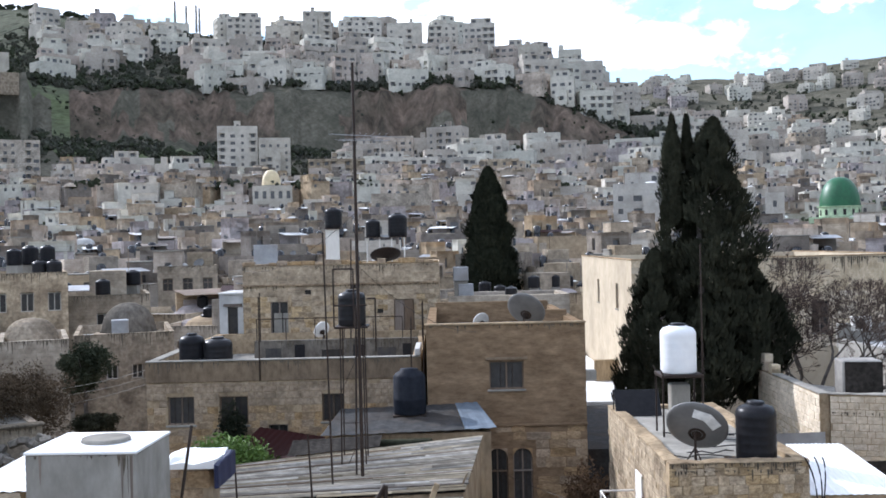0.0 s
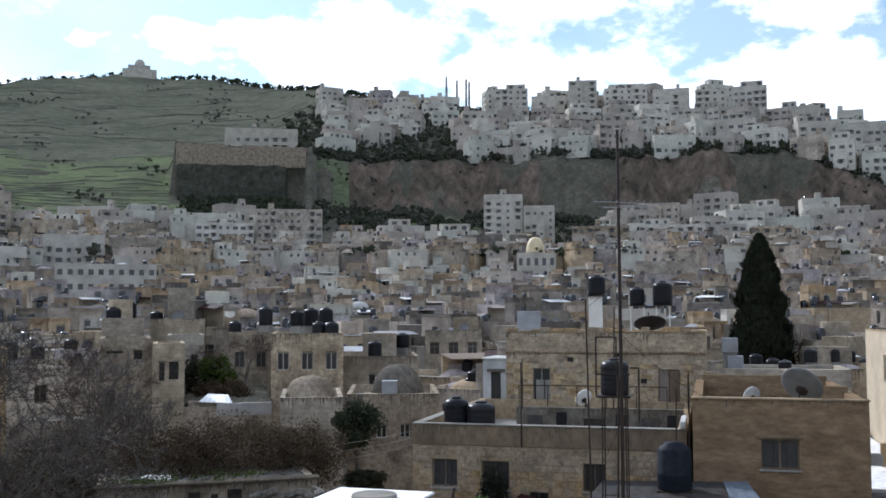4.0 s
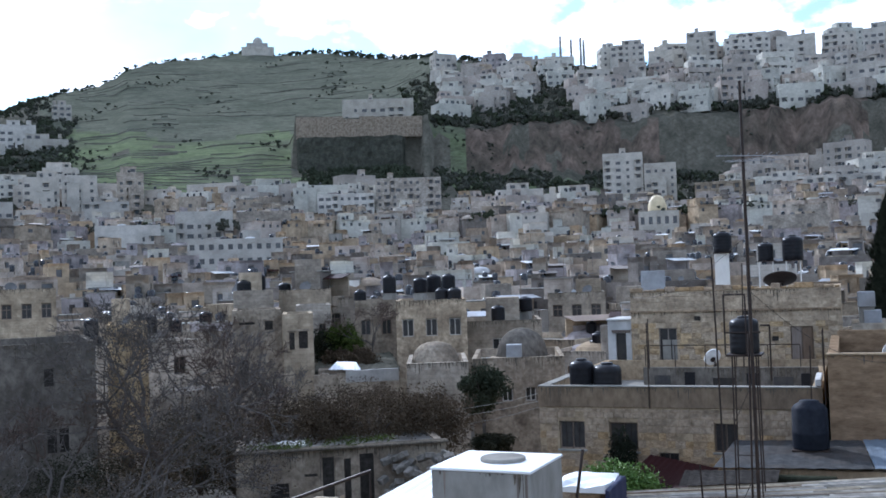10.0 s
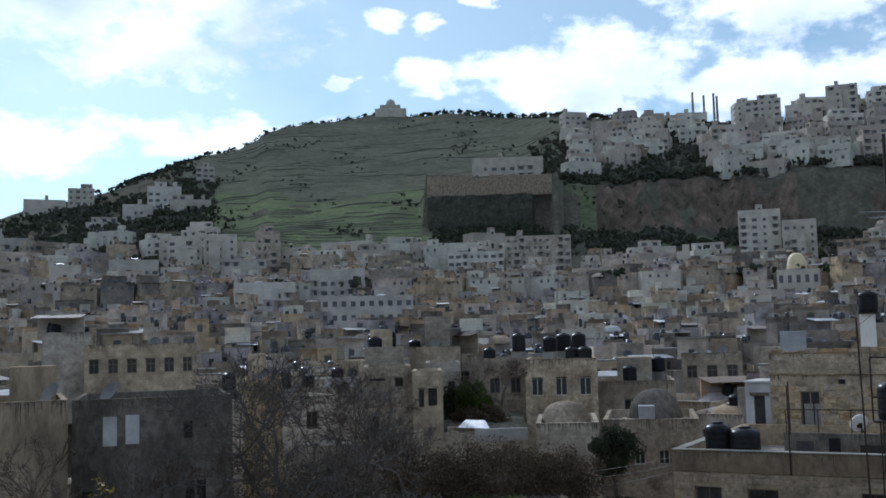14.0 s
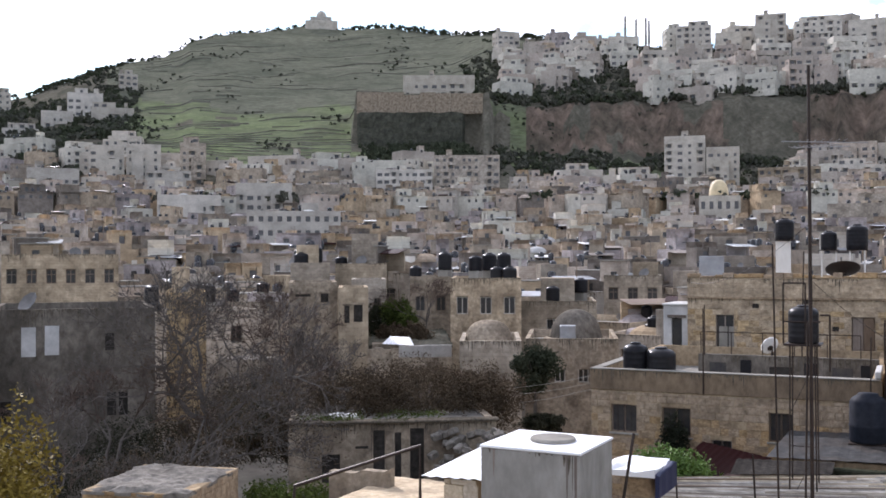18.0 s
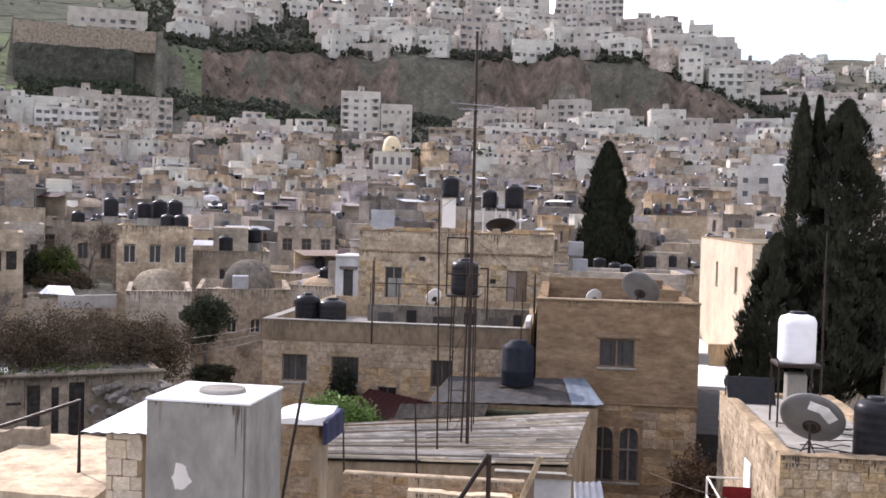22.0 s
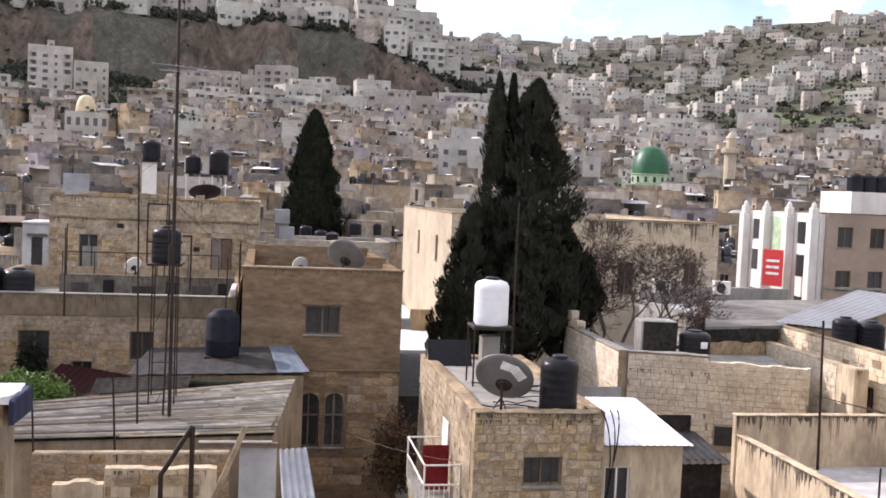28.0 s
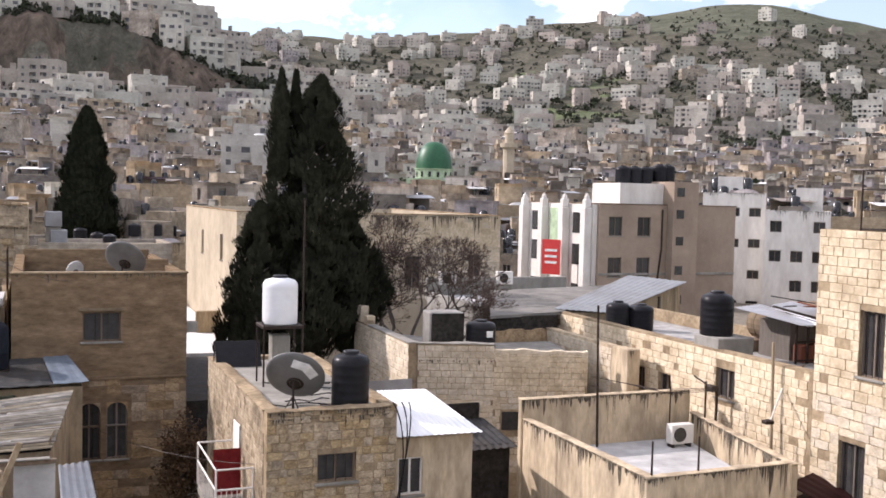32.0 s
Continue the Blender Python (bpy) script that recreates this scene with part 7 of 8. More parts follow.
part("awning", corrugated((-0.1, -0.2, 2.05), (1.9, -0.2, 2.1), (0.4, 2.2, 2.35), (1.9, 2.2, 2.45), 0.25, 0.015), SHEET_W, pil, "white sheet awning")
pil2 = thing("stone_pier", Matrix.Translation((-5.0, 18.9, EYE - 6.6)), "ochre stone pier beside the concrete box", "pier")
part("pier", Shape().block(0.0, 0.55, 0, 0.8, 0, 2.55, 0.03), PLASTER, pil2)
tarp = rough_top(1.0, 1.3, 2.72, 4, 0.09, 2.56)
part("tarpaulin", tarp, SHEET_W, pil2, "pale plastic cover with a blue hem", m=Matrix.Translation((-0.3, -0.35, 0)))
part("hem", rough_top(0.1, 1.36, 2.66, 9, 0.05, 2.2), HEM, pil2, "dark blue hanging hem of the cover", m=Matrix.Translation((0.71, -0.38, 0)))
stones(pil2, Matrix.Translation((0, -0.003, 0)), 0.55, 2.5, 0.3, [], 16, True, most=12, z0=0.6, proud=0.02, skip=0.1)
stones(pil, Matrix.Translation((0.35, -0.003, 0)), 0.75, 2.0, 0.33, [], 17, False, most=14, z0=0.2, proud=0.02, skip=0.0)


# ---- the ruin, the old stone hut and the trees by the lane ----
TAKEN.append((-60, -20, 0, 56))
ru = block_house("ruined_house", -22.0, -13.8, 33.2, 38.5, -13, -6.4, "roofless-looking grey ruin with weeds on its roof", "house", RUIN, {}, yaw=32, roof_drop=0.05, T=0.3)
# openings and crack are near-black boxes; their inner shade is in the colour
part("doorway", Shape().box(1.3, 2.0, -0.012, 0.28, 4.3, 5.4), SOOT_VOID, ru)
part("door_void", Shape().box(3.3, 3.75, -0.012, 0.28, 3.6, 6.3), SOOT_VOID, ru)
part("door_void", Shape().box(4.15, 4.4, -0.012, 0.28, 4.4, 6.2), SOOT_VOID, ru)
part("door_void", Shape().box(4.75, 5.3, -0.012, 0.28, 3.6, 6.35), SOOT_VOID, ru)
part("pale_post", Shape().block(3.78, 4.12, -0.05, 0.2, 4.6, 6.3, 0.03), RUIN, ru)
part("crack", Shape().box(2.6, 3.1, -0.02, -0.002, 5.6, 5.7), SOOT_VOID, ru)
part("eave", Shape().block(-0.1, 8.3, -0.25, 0.35, 6.602, 6.7, 0.03), DRIP, ru)
weeds = Shape()
rw = random.Random(6)
for k in range(16):
    leaf_cloud(weeds, rw, (rw.uniform(0.2, 3.4) if k % 3 else rw.uniform(3.5, 6.2), rw.uniform(0.0, 1.6), 6.72), (rw.uniform(0.2, 0.6), 0.35, rw.uniform(0.1, 0.25)), 150, 0.04)
part("weed_growth", weeds, LEAF_M, ru)["kind"] = "stuff"
part("pale_slab", rough_top(1.1, 0.9, 6.8, 3, 0.1, 6.6), ROOF_W, ru, m=Matrix.Translation((1.6, 0.7, 0)))
drips(ru, Matrix.Translation((0, -0.002, 0)), 8.1, 6.55, 5, 0.8, 0.8)
rub2 = thing("stone_heap", Matrix.Translation((-17.0, 36.0, EYE - 9)), "heap of tumbled wall stones beside the ruin", "rubble", kind="stuff")
hs = Shape()
for k in range(70):
    a, b, c = rw.uniform(0, 3.0), rw.uniform(-0.5, 0.5), 2.4 * rw.random()
    hs.block(-0.2, 0.2, -0.15, 0.15, -0.12, 0.12, 0.03, Matrix.Translation((a, b, c)) @ pose(0, 0, 0, rw.uniform(-30, 30), rw.uniform(-30, 30), rw.uniform(0, 90)))
part("heap", hs, RUBBLE, rub2)
hut = block_house("stone_hut", -19.7, -16.8, 20.1, 23.5, -13, -6.0, "low hut of rough grey stones", "hut", MORTAR, {"right": [(0.9, 1.5, -9, -7.0), (1.9, 2.4, -9, -7.0)]}, yaw=13.6, roof_drop=0.05, roof=ROOF, stone=("front", "right"), course=0.24, grey=True, most=240, bars=0, cap=None, lens=(0.22, 0.45))
part("worn_top", rough_top(2.95, 3.45, 7.05, 2, 0.12, 6.9), RUBBLE, hut, m=Matrix.Translation((-0.03, -0.03, 0)))
sand = thing("low_roof", Matrix.Translation((-15.2, 23.2, EYE - 9)), "low pale worn plaster roof", "roof")
part("slab", rough_top(3.9, 5.4, 2.85, 7, 0.05, 0), YARD, sand, m=Matrix.Translation((1.7, -3, 0)))
part("hand_rail", Shape().tube([(1.8, -2.9, 2.2), (1.8, -2.7, 3.6), (4.4, -1.2, 4.5), (4.4, -1.2, 2.6)], 0.05, 7), STEEL, sand)
part("upstand", ragged(1.9, 0.3, 3.25, 4, 0.3), RUIN, sand, m=Matrix.Translation((0.5, 1.0, 0)))
lane = thing("lane_wall", Matrix.Translation((-17.6, 29.0, EYE - 12)), "crumbling lane wall below the ruin", "wall")
part("wall", ragged(6.0, 0.35, 4.2, 9, 0.35), RUBBLE, lane, m=Matrix.Translation((-1.5, 0, 0)))
for x, y, z, r, sd in ((-18.4, 27.4, -8.7, (0.9, 0.8, 0.75), 1), (-13.4, 26.6, -8.4, (0.6, 0.6, 0.6), 2), (-16.7, 26.6, -8.2, (0.75, 0.7, 0.7), 3), (-20.2, 29.0, -8.8, (0.8, 0.8, 0.6), 13)):
    shrub((x, y, EYE + z), r, 2600, 0.055, LEAF_M, sd, "fresh green weeds beside the low roof")
shrub((-7.7, 36.0, EYE - 8.3), (1.5, 0.9, 0.75), 8000, 0.065, LEAF_G, 4, "bright green climbing shrub by the terraced house")
shrub((-8.3, 39.0, EYE - 8.6), (0.6, 0.35, 1.3), 3500, 0.06, LEAF_D, 14, "dark ivy on the house wall", name="ivy")
ma = thing("maroon_sheet", Matrix.Translation((0, 0, EYE)), "sloping maroon sheet roof below the terraced house", "roof")
part("sheet", corrugated((-8.4, 36.6, -8.0), (-4.6, 35.6, -7.3), (-7.2, 38.9, -6.9), (-4.6, 38.2, -7.2), 0.3, 0.01), DARKRED, ma)
shrub((5.0, 36.5, EYE - 11.2), (0.9, 1.3, 1.5), 6000, 0.065, LEAF_C, 5, "dry russet creeper between the houses", name="creeper")
shrub(polar(-48.2, 24, EYE - 8.2), (1.25, 1.2, 2.4), 13000, 0.055, LEAF_Y, 7, "autumn-yellow leafy bush at the lane", stems=14)
for k, (az, r, sz, sd) in enumerate(((-29.6, 43.5, (2.6, 2.0, 1.4), 8), (-26.0, 44, (3.3, 2.1, 1.65), 9), (-22.9, 45, (2.2, 1.8, 1.35), 10))):
    shrub(polar(az, r, EYE - 7.55), sz, 21000, 0.05, LEAF_R, sd, "dense brown-leaved hedge bush behind the ruin", stems=26)
for k, (az, r, h, z, sd) in enumerate(((-37.6, 42, 10.5, -9.6, 1), (-33.0, 44, 9.4, -9.6, 2), (-39.5, 38, 8.6, -10.5, 3), (-43.0, 40, 8.0, -10.4, 4), (-46.5, 36, 6.6, -10.8, 5), (-29.8, 45.5, 5.0, -9.8, 6), (-41.5, 33, 6.4, -11.4, 7),
                                          (-48.5, 42, 7.6, -10.5, 12), (-31.3, 47, 6.4, -9.4, 14), (-44.8, 31, 5.6, -11.6, 15))):
    bare_tree(polar(az, r, EYE + z), h, 40 + sd, "leafless grey tree with tangled twigs", depth=8 if k < 4 else 7, spread=0.78, leaves=1 if k % 4 == 2 else 0, twig_mat=TWIG if k % 2 else None)
for k, (az, r, z, sz) in enumerate(((-42, 44, -10.2, (2.6, 2.0, 1.9)), (-38.5, 45, -9.8, (2.6, 2.0, 2.0)), (-35.5, 47, -9.2, (2.6, 2, 1.9)), (-33.5, 46.5, -9.4, (2.2, 1.8, 1.6)), (-47, 43, -10.6, (2.6, 2, 1.7)), (-45, 33, -11.5, (2.2, 1.8, 1.2)), (-40, 35, -11.3, (2.4, 1.8, 1.3)), (-39.0, 38, -10.8, (2.2, 1.8, 1.2)), (-48.5, 36, -11, (2.0, 1.8, 1.4)))):
    shrub(polar(az, r, EYE + z), sz, 8000, 0.055, LEAF_R if k % 2 else LEAF_P, 60 + k, "dark tangled undergrowth beneath the bare trees", stems=24)
tr_ = shrub(polar(-19.65, 51, EYE - 6.75), (1.2, 1.1, 1.12), 17000, 0.06, LEAF_T, 16, "dark green small tree with a ragged crown", name="small_tree", category="tree")
shrub(polar(-19.2, 50.6, EYE - 8.6), (1.1, 0.8, 0.5), 6000, 0.06, LEAF_P, 18, "weeds and low bushes under the small tree", stems=16)
part("trunk", Shape().tube([(0.1, 0, -3.2), (0, 0.05, -1.0), (0, 0, 0.4)], 0.13, 8, 0.08), BARK, tr_)
shrub(polar(-27.2, 66, EYE - 7.9), (1.5, 1.2, 1.05), 12000, 0.07, LEAF_P, 17, "dark green tree among the houses", name="small_tree", category="tree")
conifer(polar(2.62, 97, EYE - 10.3), 17.4, [(0, 0, 1.5, 17.4, 3.0, 0.28)], 42000, "dark cypress rising behind the roofs", LEAF_D, 3, size=0.16, gap=-0.6, full=0.55, lumps=0.45)
conifer(polar(14.2, 45, EYE - 11.5), 16.0, [(-1.0, 0.3, 6.0, 16.8, 0.85, 0.35), (-0.3, 0.6, 9.0, 16.85, 0.5, 0.4), (0.7, 0, 5.0, 16.6, 1.9, 0.5), (-2.0, -0.4, 3.6, 11.0, 1.5, 0.5), (-2.9, -0.2, 2.8, 7.4, 1.05, 0.5), (2.1, 0.2, 4.2, 10.8, 1.6, 0.5), (3.3, 0.2, 5.4, 8.9, 1.0, 0.5), (0.0, -0.6, 3.6, 9.0, 2.0, 0.5)],
        110000, "tall ragged dark conifers behind the stone house", LEAF_P, 5, trunk=0.3, size=0.092, gap=-0.3, full=0.6, lumps=0.8)
for az, r, h, z, sd in ((20.2, 48, 7.2, -9.2, 21), (22.2, 50, 6.6, -8.8, 22), (18.6, 50, 6.8, -9.2, 23), (21.3, 46, 6.0, -9.2, 24), (19.4, 52, 7.0, -8.8, 25), (23.2, 53, 6.0, -8.5, 26)):
    bare_tree(polar(az, r, EYE + z), h, sd, "leafless brownish tree by the old hall", depth=8, spread=0.75, twig_mat=TWIG)

# ---- houses of the old town that stand out ----
dm = hand_house(-20.2, -15.0, -4.45, 58, "old stone house below a plastered dome", RUIN, depth=8, drop=7, skip=0.15, cols=4, ww=0.6, wh=0.75, extra=False, roof=ROOF_W, tanks=0)
dome = thing("stone_dome", polar_m(-17.35, 61.8, EYE - 4.75), "round plastered stone dome on an old roof", "dome")
part("shell", Shape().lathe([(1.56, 0), (1.53, 0.25), (1.42, 0.75), (1.18, 1.18), (0.86, 1.48), (0.46, 1.68), (0.01, 1.75)], 28), DULL, dome, smooth=True)
part("drum", Shape().lathe([(2.1, -0.9), (2.05, -0.1), (1.9, 0.02), (1.66, 0.06)], 28), RUIN, dome)
wb_ = thing("water_box", polar_m(-17.8, 58.6, EYE - 4.95), "grey metal water box before the dome", "tank")
part("case", Shape().block(-0.45, 0.45, -0.4, 0.4, 0.35, 1.15, 0.03), ZINC, wb_)
part("stand", Shape().box(-0.4, 0.4, -0.35, 0.35, 0, 0.348), STEEL, wb_)
hand_house(-24.4, -20.4, -1.05, 70, "ochre stone house with paired dark windows", OCHRE, depth=9, drop=6.5, cols=3, ww=0.8, skip=0.2, extra=False)
hand_house(-21.0, -16.2, -2.35, 74, "low old house with an arcade of roofs", STONE, depth=8, drop=6, skip=0.3)
hand_house(-23.9, -20.4, -4.6, 56, "low plastered house with a pale roof edge", STONE, depth=7, drop=5, skip=0.1, cols=3, ww=0.6, wh=0.8, roof=ROOF_W, extra=False)
nh = hand_house(-30.75, -29.05, -1.55, 60, "narrow house of rough pale stone", STONE, depth=5, drop=7, skip=1.1, extra=False, tanks=0)
gh = hand_house(-33.5, -30.8, -1.25, 61.5, "weathered plaster house beside the narrow one", RUIN, depth=7, drop=7, skip=1.1, extra=False, tanks=0)
for hs_, front, rows_ in ((nh, -2.5, ((-30.25, 59.95, -3.72, 0.3, 1.0), (-29.62, 59.95, -3.66, 0.52, 1.0))), (gh, -3.5, ((-31.5, 61.4, -2.55, 0.46, 0.52), (-32.7, 61.4, -2.2, 0.9, 0.14), (-32.9, 61.4, -5.2, 0.5, 0.9)))):
    back = hs_.matrix_basis.inverted()
    for az, r, z, w, h in rows_:
        c = back @ polar(az, r, EYE + z)
        # near-black block stands for the dark inside of the opening
        part("window", Shape().block(c.x - w / 2, c.x + w / 2, front - 0.02, front + 0.02, c.z, c.z + h, 0.006), SOOT_VOID, hs_)
        part("lintel", Shape().block(c.x - w / 2 - 0.09, c.x + w / 2 + 0.09, front - 0.06, front - 0.003, c.z + h + 0.004, c.z + h + 0.12, 0.01), RUIN, hs_)
hand_house(-33.4, -31.2, -0.15, 76, "plain plastered house with few windows", STONE, depth=6, drop=5, skip=0.5)
hand_house(-30.9, -28.0, -0.2, 80, "old house with ochre and grey patches", STONE, depth=6, drop=6, skip=0.3)
hand_house(-26.7, -24.35, -0.95, 73, "weathered grey-brown house above the garden", RUIN, depth=7, drop=9, cols=2, ww=0.7, wh=1.1, skip=0.2, extra=False)
hand_house(-30.0, -28.05, -1.1, 71, "small plastered house at the garden's end", STONE, depth=6, drop=6, cols=2, ww=0.5, wh=1.2, skip=0.0, extra=False, tanks=0)
hand_house(-29.2, -26.5, -0.75, 84, "old stone house behind the garden", STONE, depth=6, drop=7, skip=0.3, extra=False)
bank = thing("garden_bank", polar_m(-26.75, 61.0, EYE - 9.5), "shaded garden bank between the houses", "bank", kind="structure")
part("soil", rough_top(5.2, 11.5, 4.5, 31, 0.25, 0.0), SCRUB, bank, m=Matrix.Translation((-2.6, 0, 0)))
gw = thing("garden_wall", polar_m(-26.75, 59.6, EYE - 9.0), "old garden wall with a pale worn coping", "wall")
part("wall", ragged(5.0, 0.35, 3.75, 33, 0.12), RUIN, gw, m=Matrix.Translation((-2.45, 0, 0)))
part("coping", ragged(3.1, 0.42, 3.96, 34, 0.07, 3.7), ROOF, gw, m=Matrix.Translation((-0.6, -0.035, 0)))
gs = thing("garden_shed", polar_m(-27.9, 60.2, EYE - 6.3), "low garden shed under a white sheet", "shed")
part("wall", Shape().block(-1.0, 0.9, 0, 1.8, 0, 1.3, 0.02), RUIN, gs)
part("roof_sheet", corrugated((-0.4, -0.3, 1.34), (1.5, -0.3, 1.24), (0.1, 1.9, 1.62), (1.3, 1.9, 1.55), 0.2, 0.015), SHEET_W, gs, "bright white roof sheet")
shrub(polar(-27.25, 66.5, EYE - 5.2), (1.25, 1.1, 1.35), 14000, 0.065, LEAF_M, 71, "green leafy tree in the garden", name="small_tree", category="tree")
for az, r, z, sz, sd in ((-28.45, 67, -5.2, (1.1, 1.0, 1.2), 72), (-27.8, 64, -5.3, (0.9, 0.8, 0.6), 73), (-26.5, 63.5, -5.3, (1.1, 0.8, 0.65), 74)):
    shrub(polar(az, r, EYE + z), sz, 8000, 0.06, LEAF_D if sd == 72 else LEAF_R, sd, "dark overgrown shrub in the garden", stems=16)
bare_tree(polar(-25.75, 65, EYE - 5.2), 4.3, 75, "small leafless garden tree", depth=7, spread=0.75, twig_mat=TWIG)
vault = thing("vaulted_roof", polar_m(-22.25, 60.5, EYE - 5.0), "small worn vault on a low roof", "vault")
part("shell", Shape().lathe([(1.45, 0), (1.4, 0.45), (1.2, 0.9), (0.9, 1.2), (0.5, 1.36), (0.01, 1.42)], 24), RUIN, vault, smooth=True)
hand_house(-40.1, -38.0, -1.75, 57, "warm orange plastered house", OCHRE, depth=7, drop=7, cols=2, ww=0.9, wh=1.2, skip=0.0)
lg = hand_house(-49.0, -40.7, -2.55, 50, "long grey house with two pale shutters", DULL, depth=8, drop=9, skip=1.1, extra=False)
to_lg = lg.matrix_basis.inverted()
# window openings here are near-black blocks, inner shade put into the colour
for az, r, z, w, h, mat, nm in ((-47.1, 49.95, -4.4, 0.62, 1.35, ROOF_PALE, "shutter"), (-45.95, 49.95, -4.35, 0.62, 1.35, ROOF_PALE, "shutter"), (-42.95, 49.95, -7.25, 0.4, 1.08, SOOT_VOID, "window"), (-42.35, 49.95, -7.25, 0.4, 1.08, SOOT_VOID, "window"), (-43.05, 49.95, -4.2, 0.4, 0.8, SOOT_VOID, "window"), (-44.6, 49.95, -7.0, 0.4, 0.9, SOOT_VOID, "window"), (-48.2, 49.95, -7.4, 0.45, 1.0, SOOT_VOID, "window")):
    c = to_lg @ polar(az, r, EYE + z)
    part(nm, Shape().block(c.x - w / 2, c.x + w / 2, -4.03, -3.99, c.z, c.z + h, 0.01), mat, lg, "pale blue-white shutter" if nm == "shutter" else "")
hand_house(-54.0, -49.2, -2.5, 48, "stained ochre house at the lane", PLASTER, depth=8, drop=9, skip=0.5)
hand_house(-48.4, -42.6, 0.35, 92, "long old house with many small windows", STONE, depth=8, drop=7, cols=6, ww=0.8, skip=0.1)
hand_house(-50.5, -48.0, 1.05, 95, "tall plain house of dull stone", STONE, depth=8, drop=8, skip=0.3)
hand_house(-35.8, -30.6, 2.75, 240, "long white school-like building", STONE_W, depth=10, drop=9, cols=10, ww=1.1, skip=0.05)
hand_house(-27.6, -26.4, 0.2, 95, "small white-walled roof room", PLASTER_W, depth=4, drop=4, extra=False, tanks=0)
hand_house(-15.8, -12.6, -0.9, 105, "old house with arched upper windows", STONE, depth=7, drop=7, cols=3, skip=0.0)

# ---- landmarks further off ----
hand_house(-12.45, -10.25, 6.75, 455, "tall white apartment tower at the hill's foot", STONE_W, depth=14, storey=3.15, drop=30, cols=5, ww=1.5, wh=1.5, skip=0.05, category="apartment tower", kind=0, tanks=0)
hand_house(-10.2, -8.45, 6.1, 450, "white apartment block with balconies beside the tower", STONE_W, depth=14, storey=3.15, drop=26, cols=4, ww=1.8, wh=1.6, skip=0.05, category="apartment tower", kind=0, tanks=0)
hand_house(-10.6, -8.4, 3.45, 330, "pale mosque hall with arched windows", STONE_W, depth=12, drop=9, cols=5, ww=1.2, wh=2.4, storey=5, skip=0, extra=False, category="mosque", tanks=0)


def mosque_dome(az, r, z0, rad, h, mat, label, drum_mat, drum=1.5):
    d = thing("mosque_dome", polar_m(az, r, EYE + z0), label, "dome")
    prof = [(rad * math.cos(q) ** 0.8 if q < 1.56 else 0.02, h * math.sin(q)) for q in [k * math.pi / 2 / 9 for k in range(10)]]
    part("shell", Shape().lathe([(rad * 1.0, -0.02)] + prof, 28), mat, d, smooth=True)
    part("drum", Shape().lathe([(rad * 1.02, -drum), (rad * 1.02, -0.15), (rad * 1.1, -0.1), (rad * 1.1, 0.05), (rad * 0.98, 0.06)], 28), drum_mat, d)
    for k in range(14):
        q = 2 * math.pi * k / 14
        part("drum_window", Shape().box(-0.22 * rad / 3, 0.22 * rad / 3, -0.06, 0.0, -drum * 0.85, -drum * 0.3, Matrix.Translation((math.cos(q) * rad * 1.025, math.sin(q) * rad * 1.025, 0)) @ pose(0, 0, 0, 0, 0, math.degrees(q) + 90)), GLASS, d)
    part("finial", Shape().tube([(0, 0, h - 0.05), (0, 0, h + rad * 0.3)], 0.09, 6, 0.03), STEEL, d)
    return d


mosque_dome(-9.55, 336, 20.2, 3.1, 5.2, GOLD, "cream mosque dome in the town", STONE_W)
mosque_dome(21.45, 255, 6.6, 4.55, 6.9, GREEN, "green mosque dome with a ribbed drum", PALEGREEN, 2.4)
hand_house(19.9, 23.1, 0.95, 250, "pale green mosque prayer hall", PALEGREEN, depth=14, drop=9, cols=5, ww=1.2, wh=2.2, storey=5, skip=0, extra=False, category="mosque", tanks=0)
mi = thing("minaret", polar_m(25.65, 262, EYE - 8), "slim pale minaret with a balcony and a cap", "minaret")
part("shaft", Shape().lathe([(1.5, 0), (1.45, 16), (1.5, 20.5)], 10), CREAM, mi)
part("balcony", Shape().lathe([(1.5, 20.3), (2.2, 20.8), (2.25, 21.8), (1.5, 21.9)], 12), CREAM, mi)
part("lantern", Shape().lathe([(1.1, 21.7), (1.1, 24.2), (1.3, 24.4), (0.9, 25.2), (0.02, 26.3)], 12), CREAM, mi)
part("finial", Shape().tube([(0, 0, 26.2), (0, 0, 27.4)], 0.08, 5), STEEL, mi)
ct = hand_house(17.7, 18.7, 2.35, 235, "narrow pale clock tower", STONE_W, depth=4.5, drop=16, cols=1, ww=0.8, wh=1.4, storey=4, skip=0, extra=False, category="tower", tanks=0)
for az0, az1, el, r, sd in ((9.6, 13.2, 3.1, 250, 1), (14.4, 17.2, 2.4, 260, 2), (-4.0, -0.6, 2.9, 300, 3), (0.9, 3.1, 2.75, 290, 4), (23.2, 25.2, 1.9, 280, 5), (-7.5, -4.3, 4.9, 440, 6), (-3.9, -0.2, 4.9, 440, 7), (-0.1, 2.0, 4.85, 445, 8), (2.2, 4.4, 4.7, 440, 9), (-44.1, -42.3, 6.2, 455, 10),
                            (-42.2, -40.4, 6.3, 455, 11), (-39.4, -38.0, 6.45, 450, 12), (-41.2, -38.8, 4.9, 430, 13), (-36.4, -33.3, 4.3, 345, 14), (-33.1, -30.1, 4.25, 350, 15), (-40.6, -37.2, 3.6, 330, 16), (-28.6, -25.4, 5.1, 430, 17), (-25.3, -21.6, 5.9, 440, 18), (-50.2, -48.6, 4.6, 400, 19), (-47.2, -44.6, 4.9, 420, 20)):
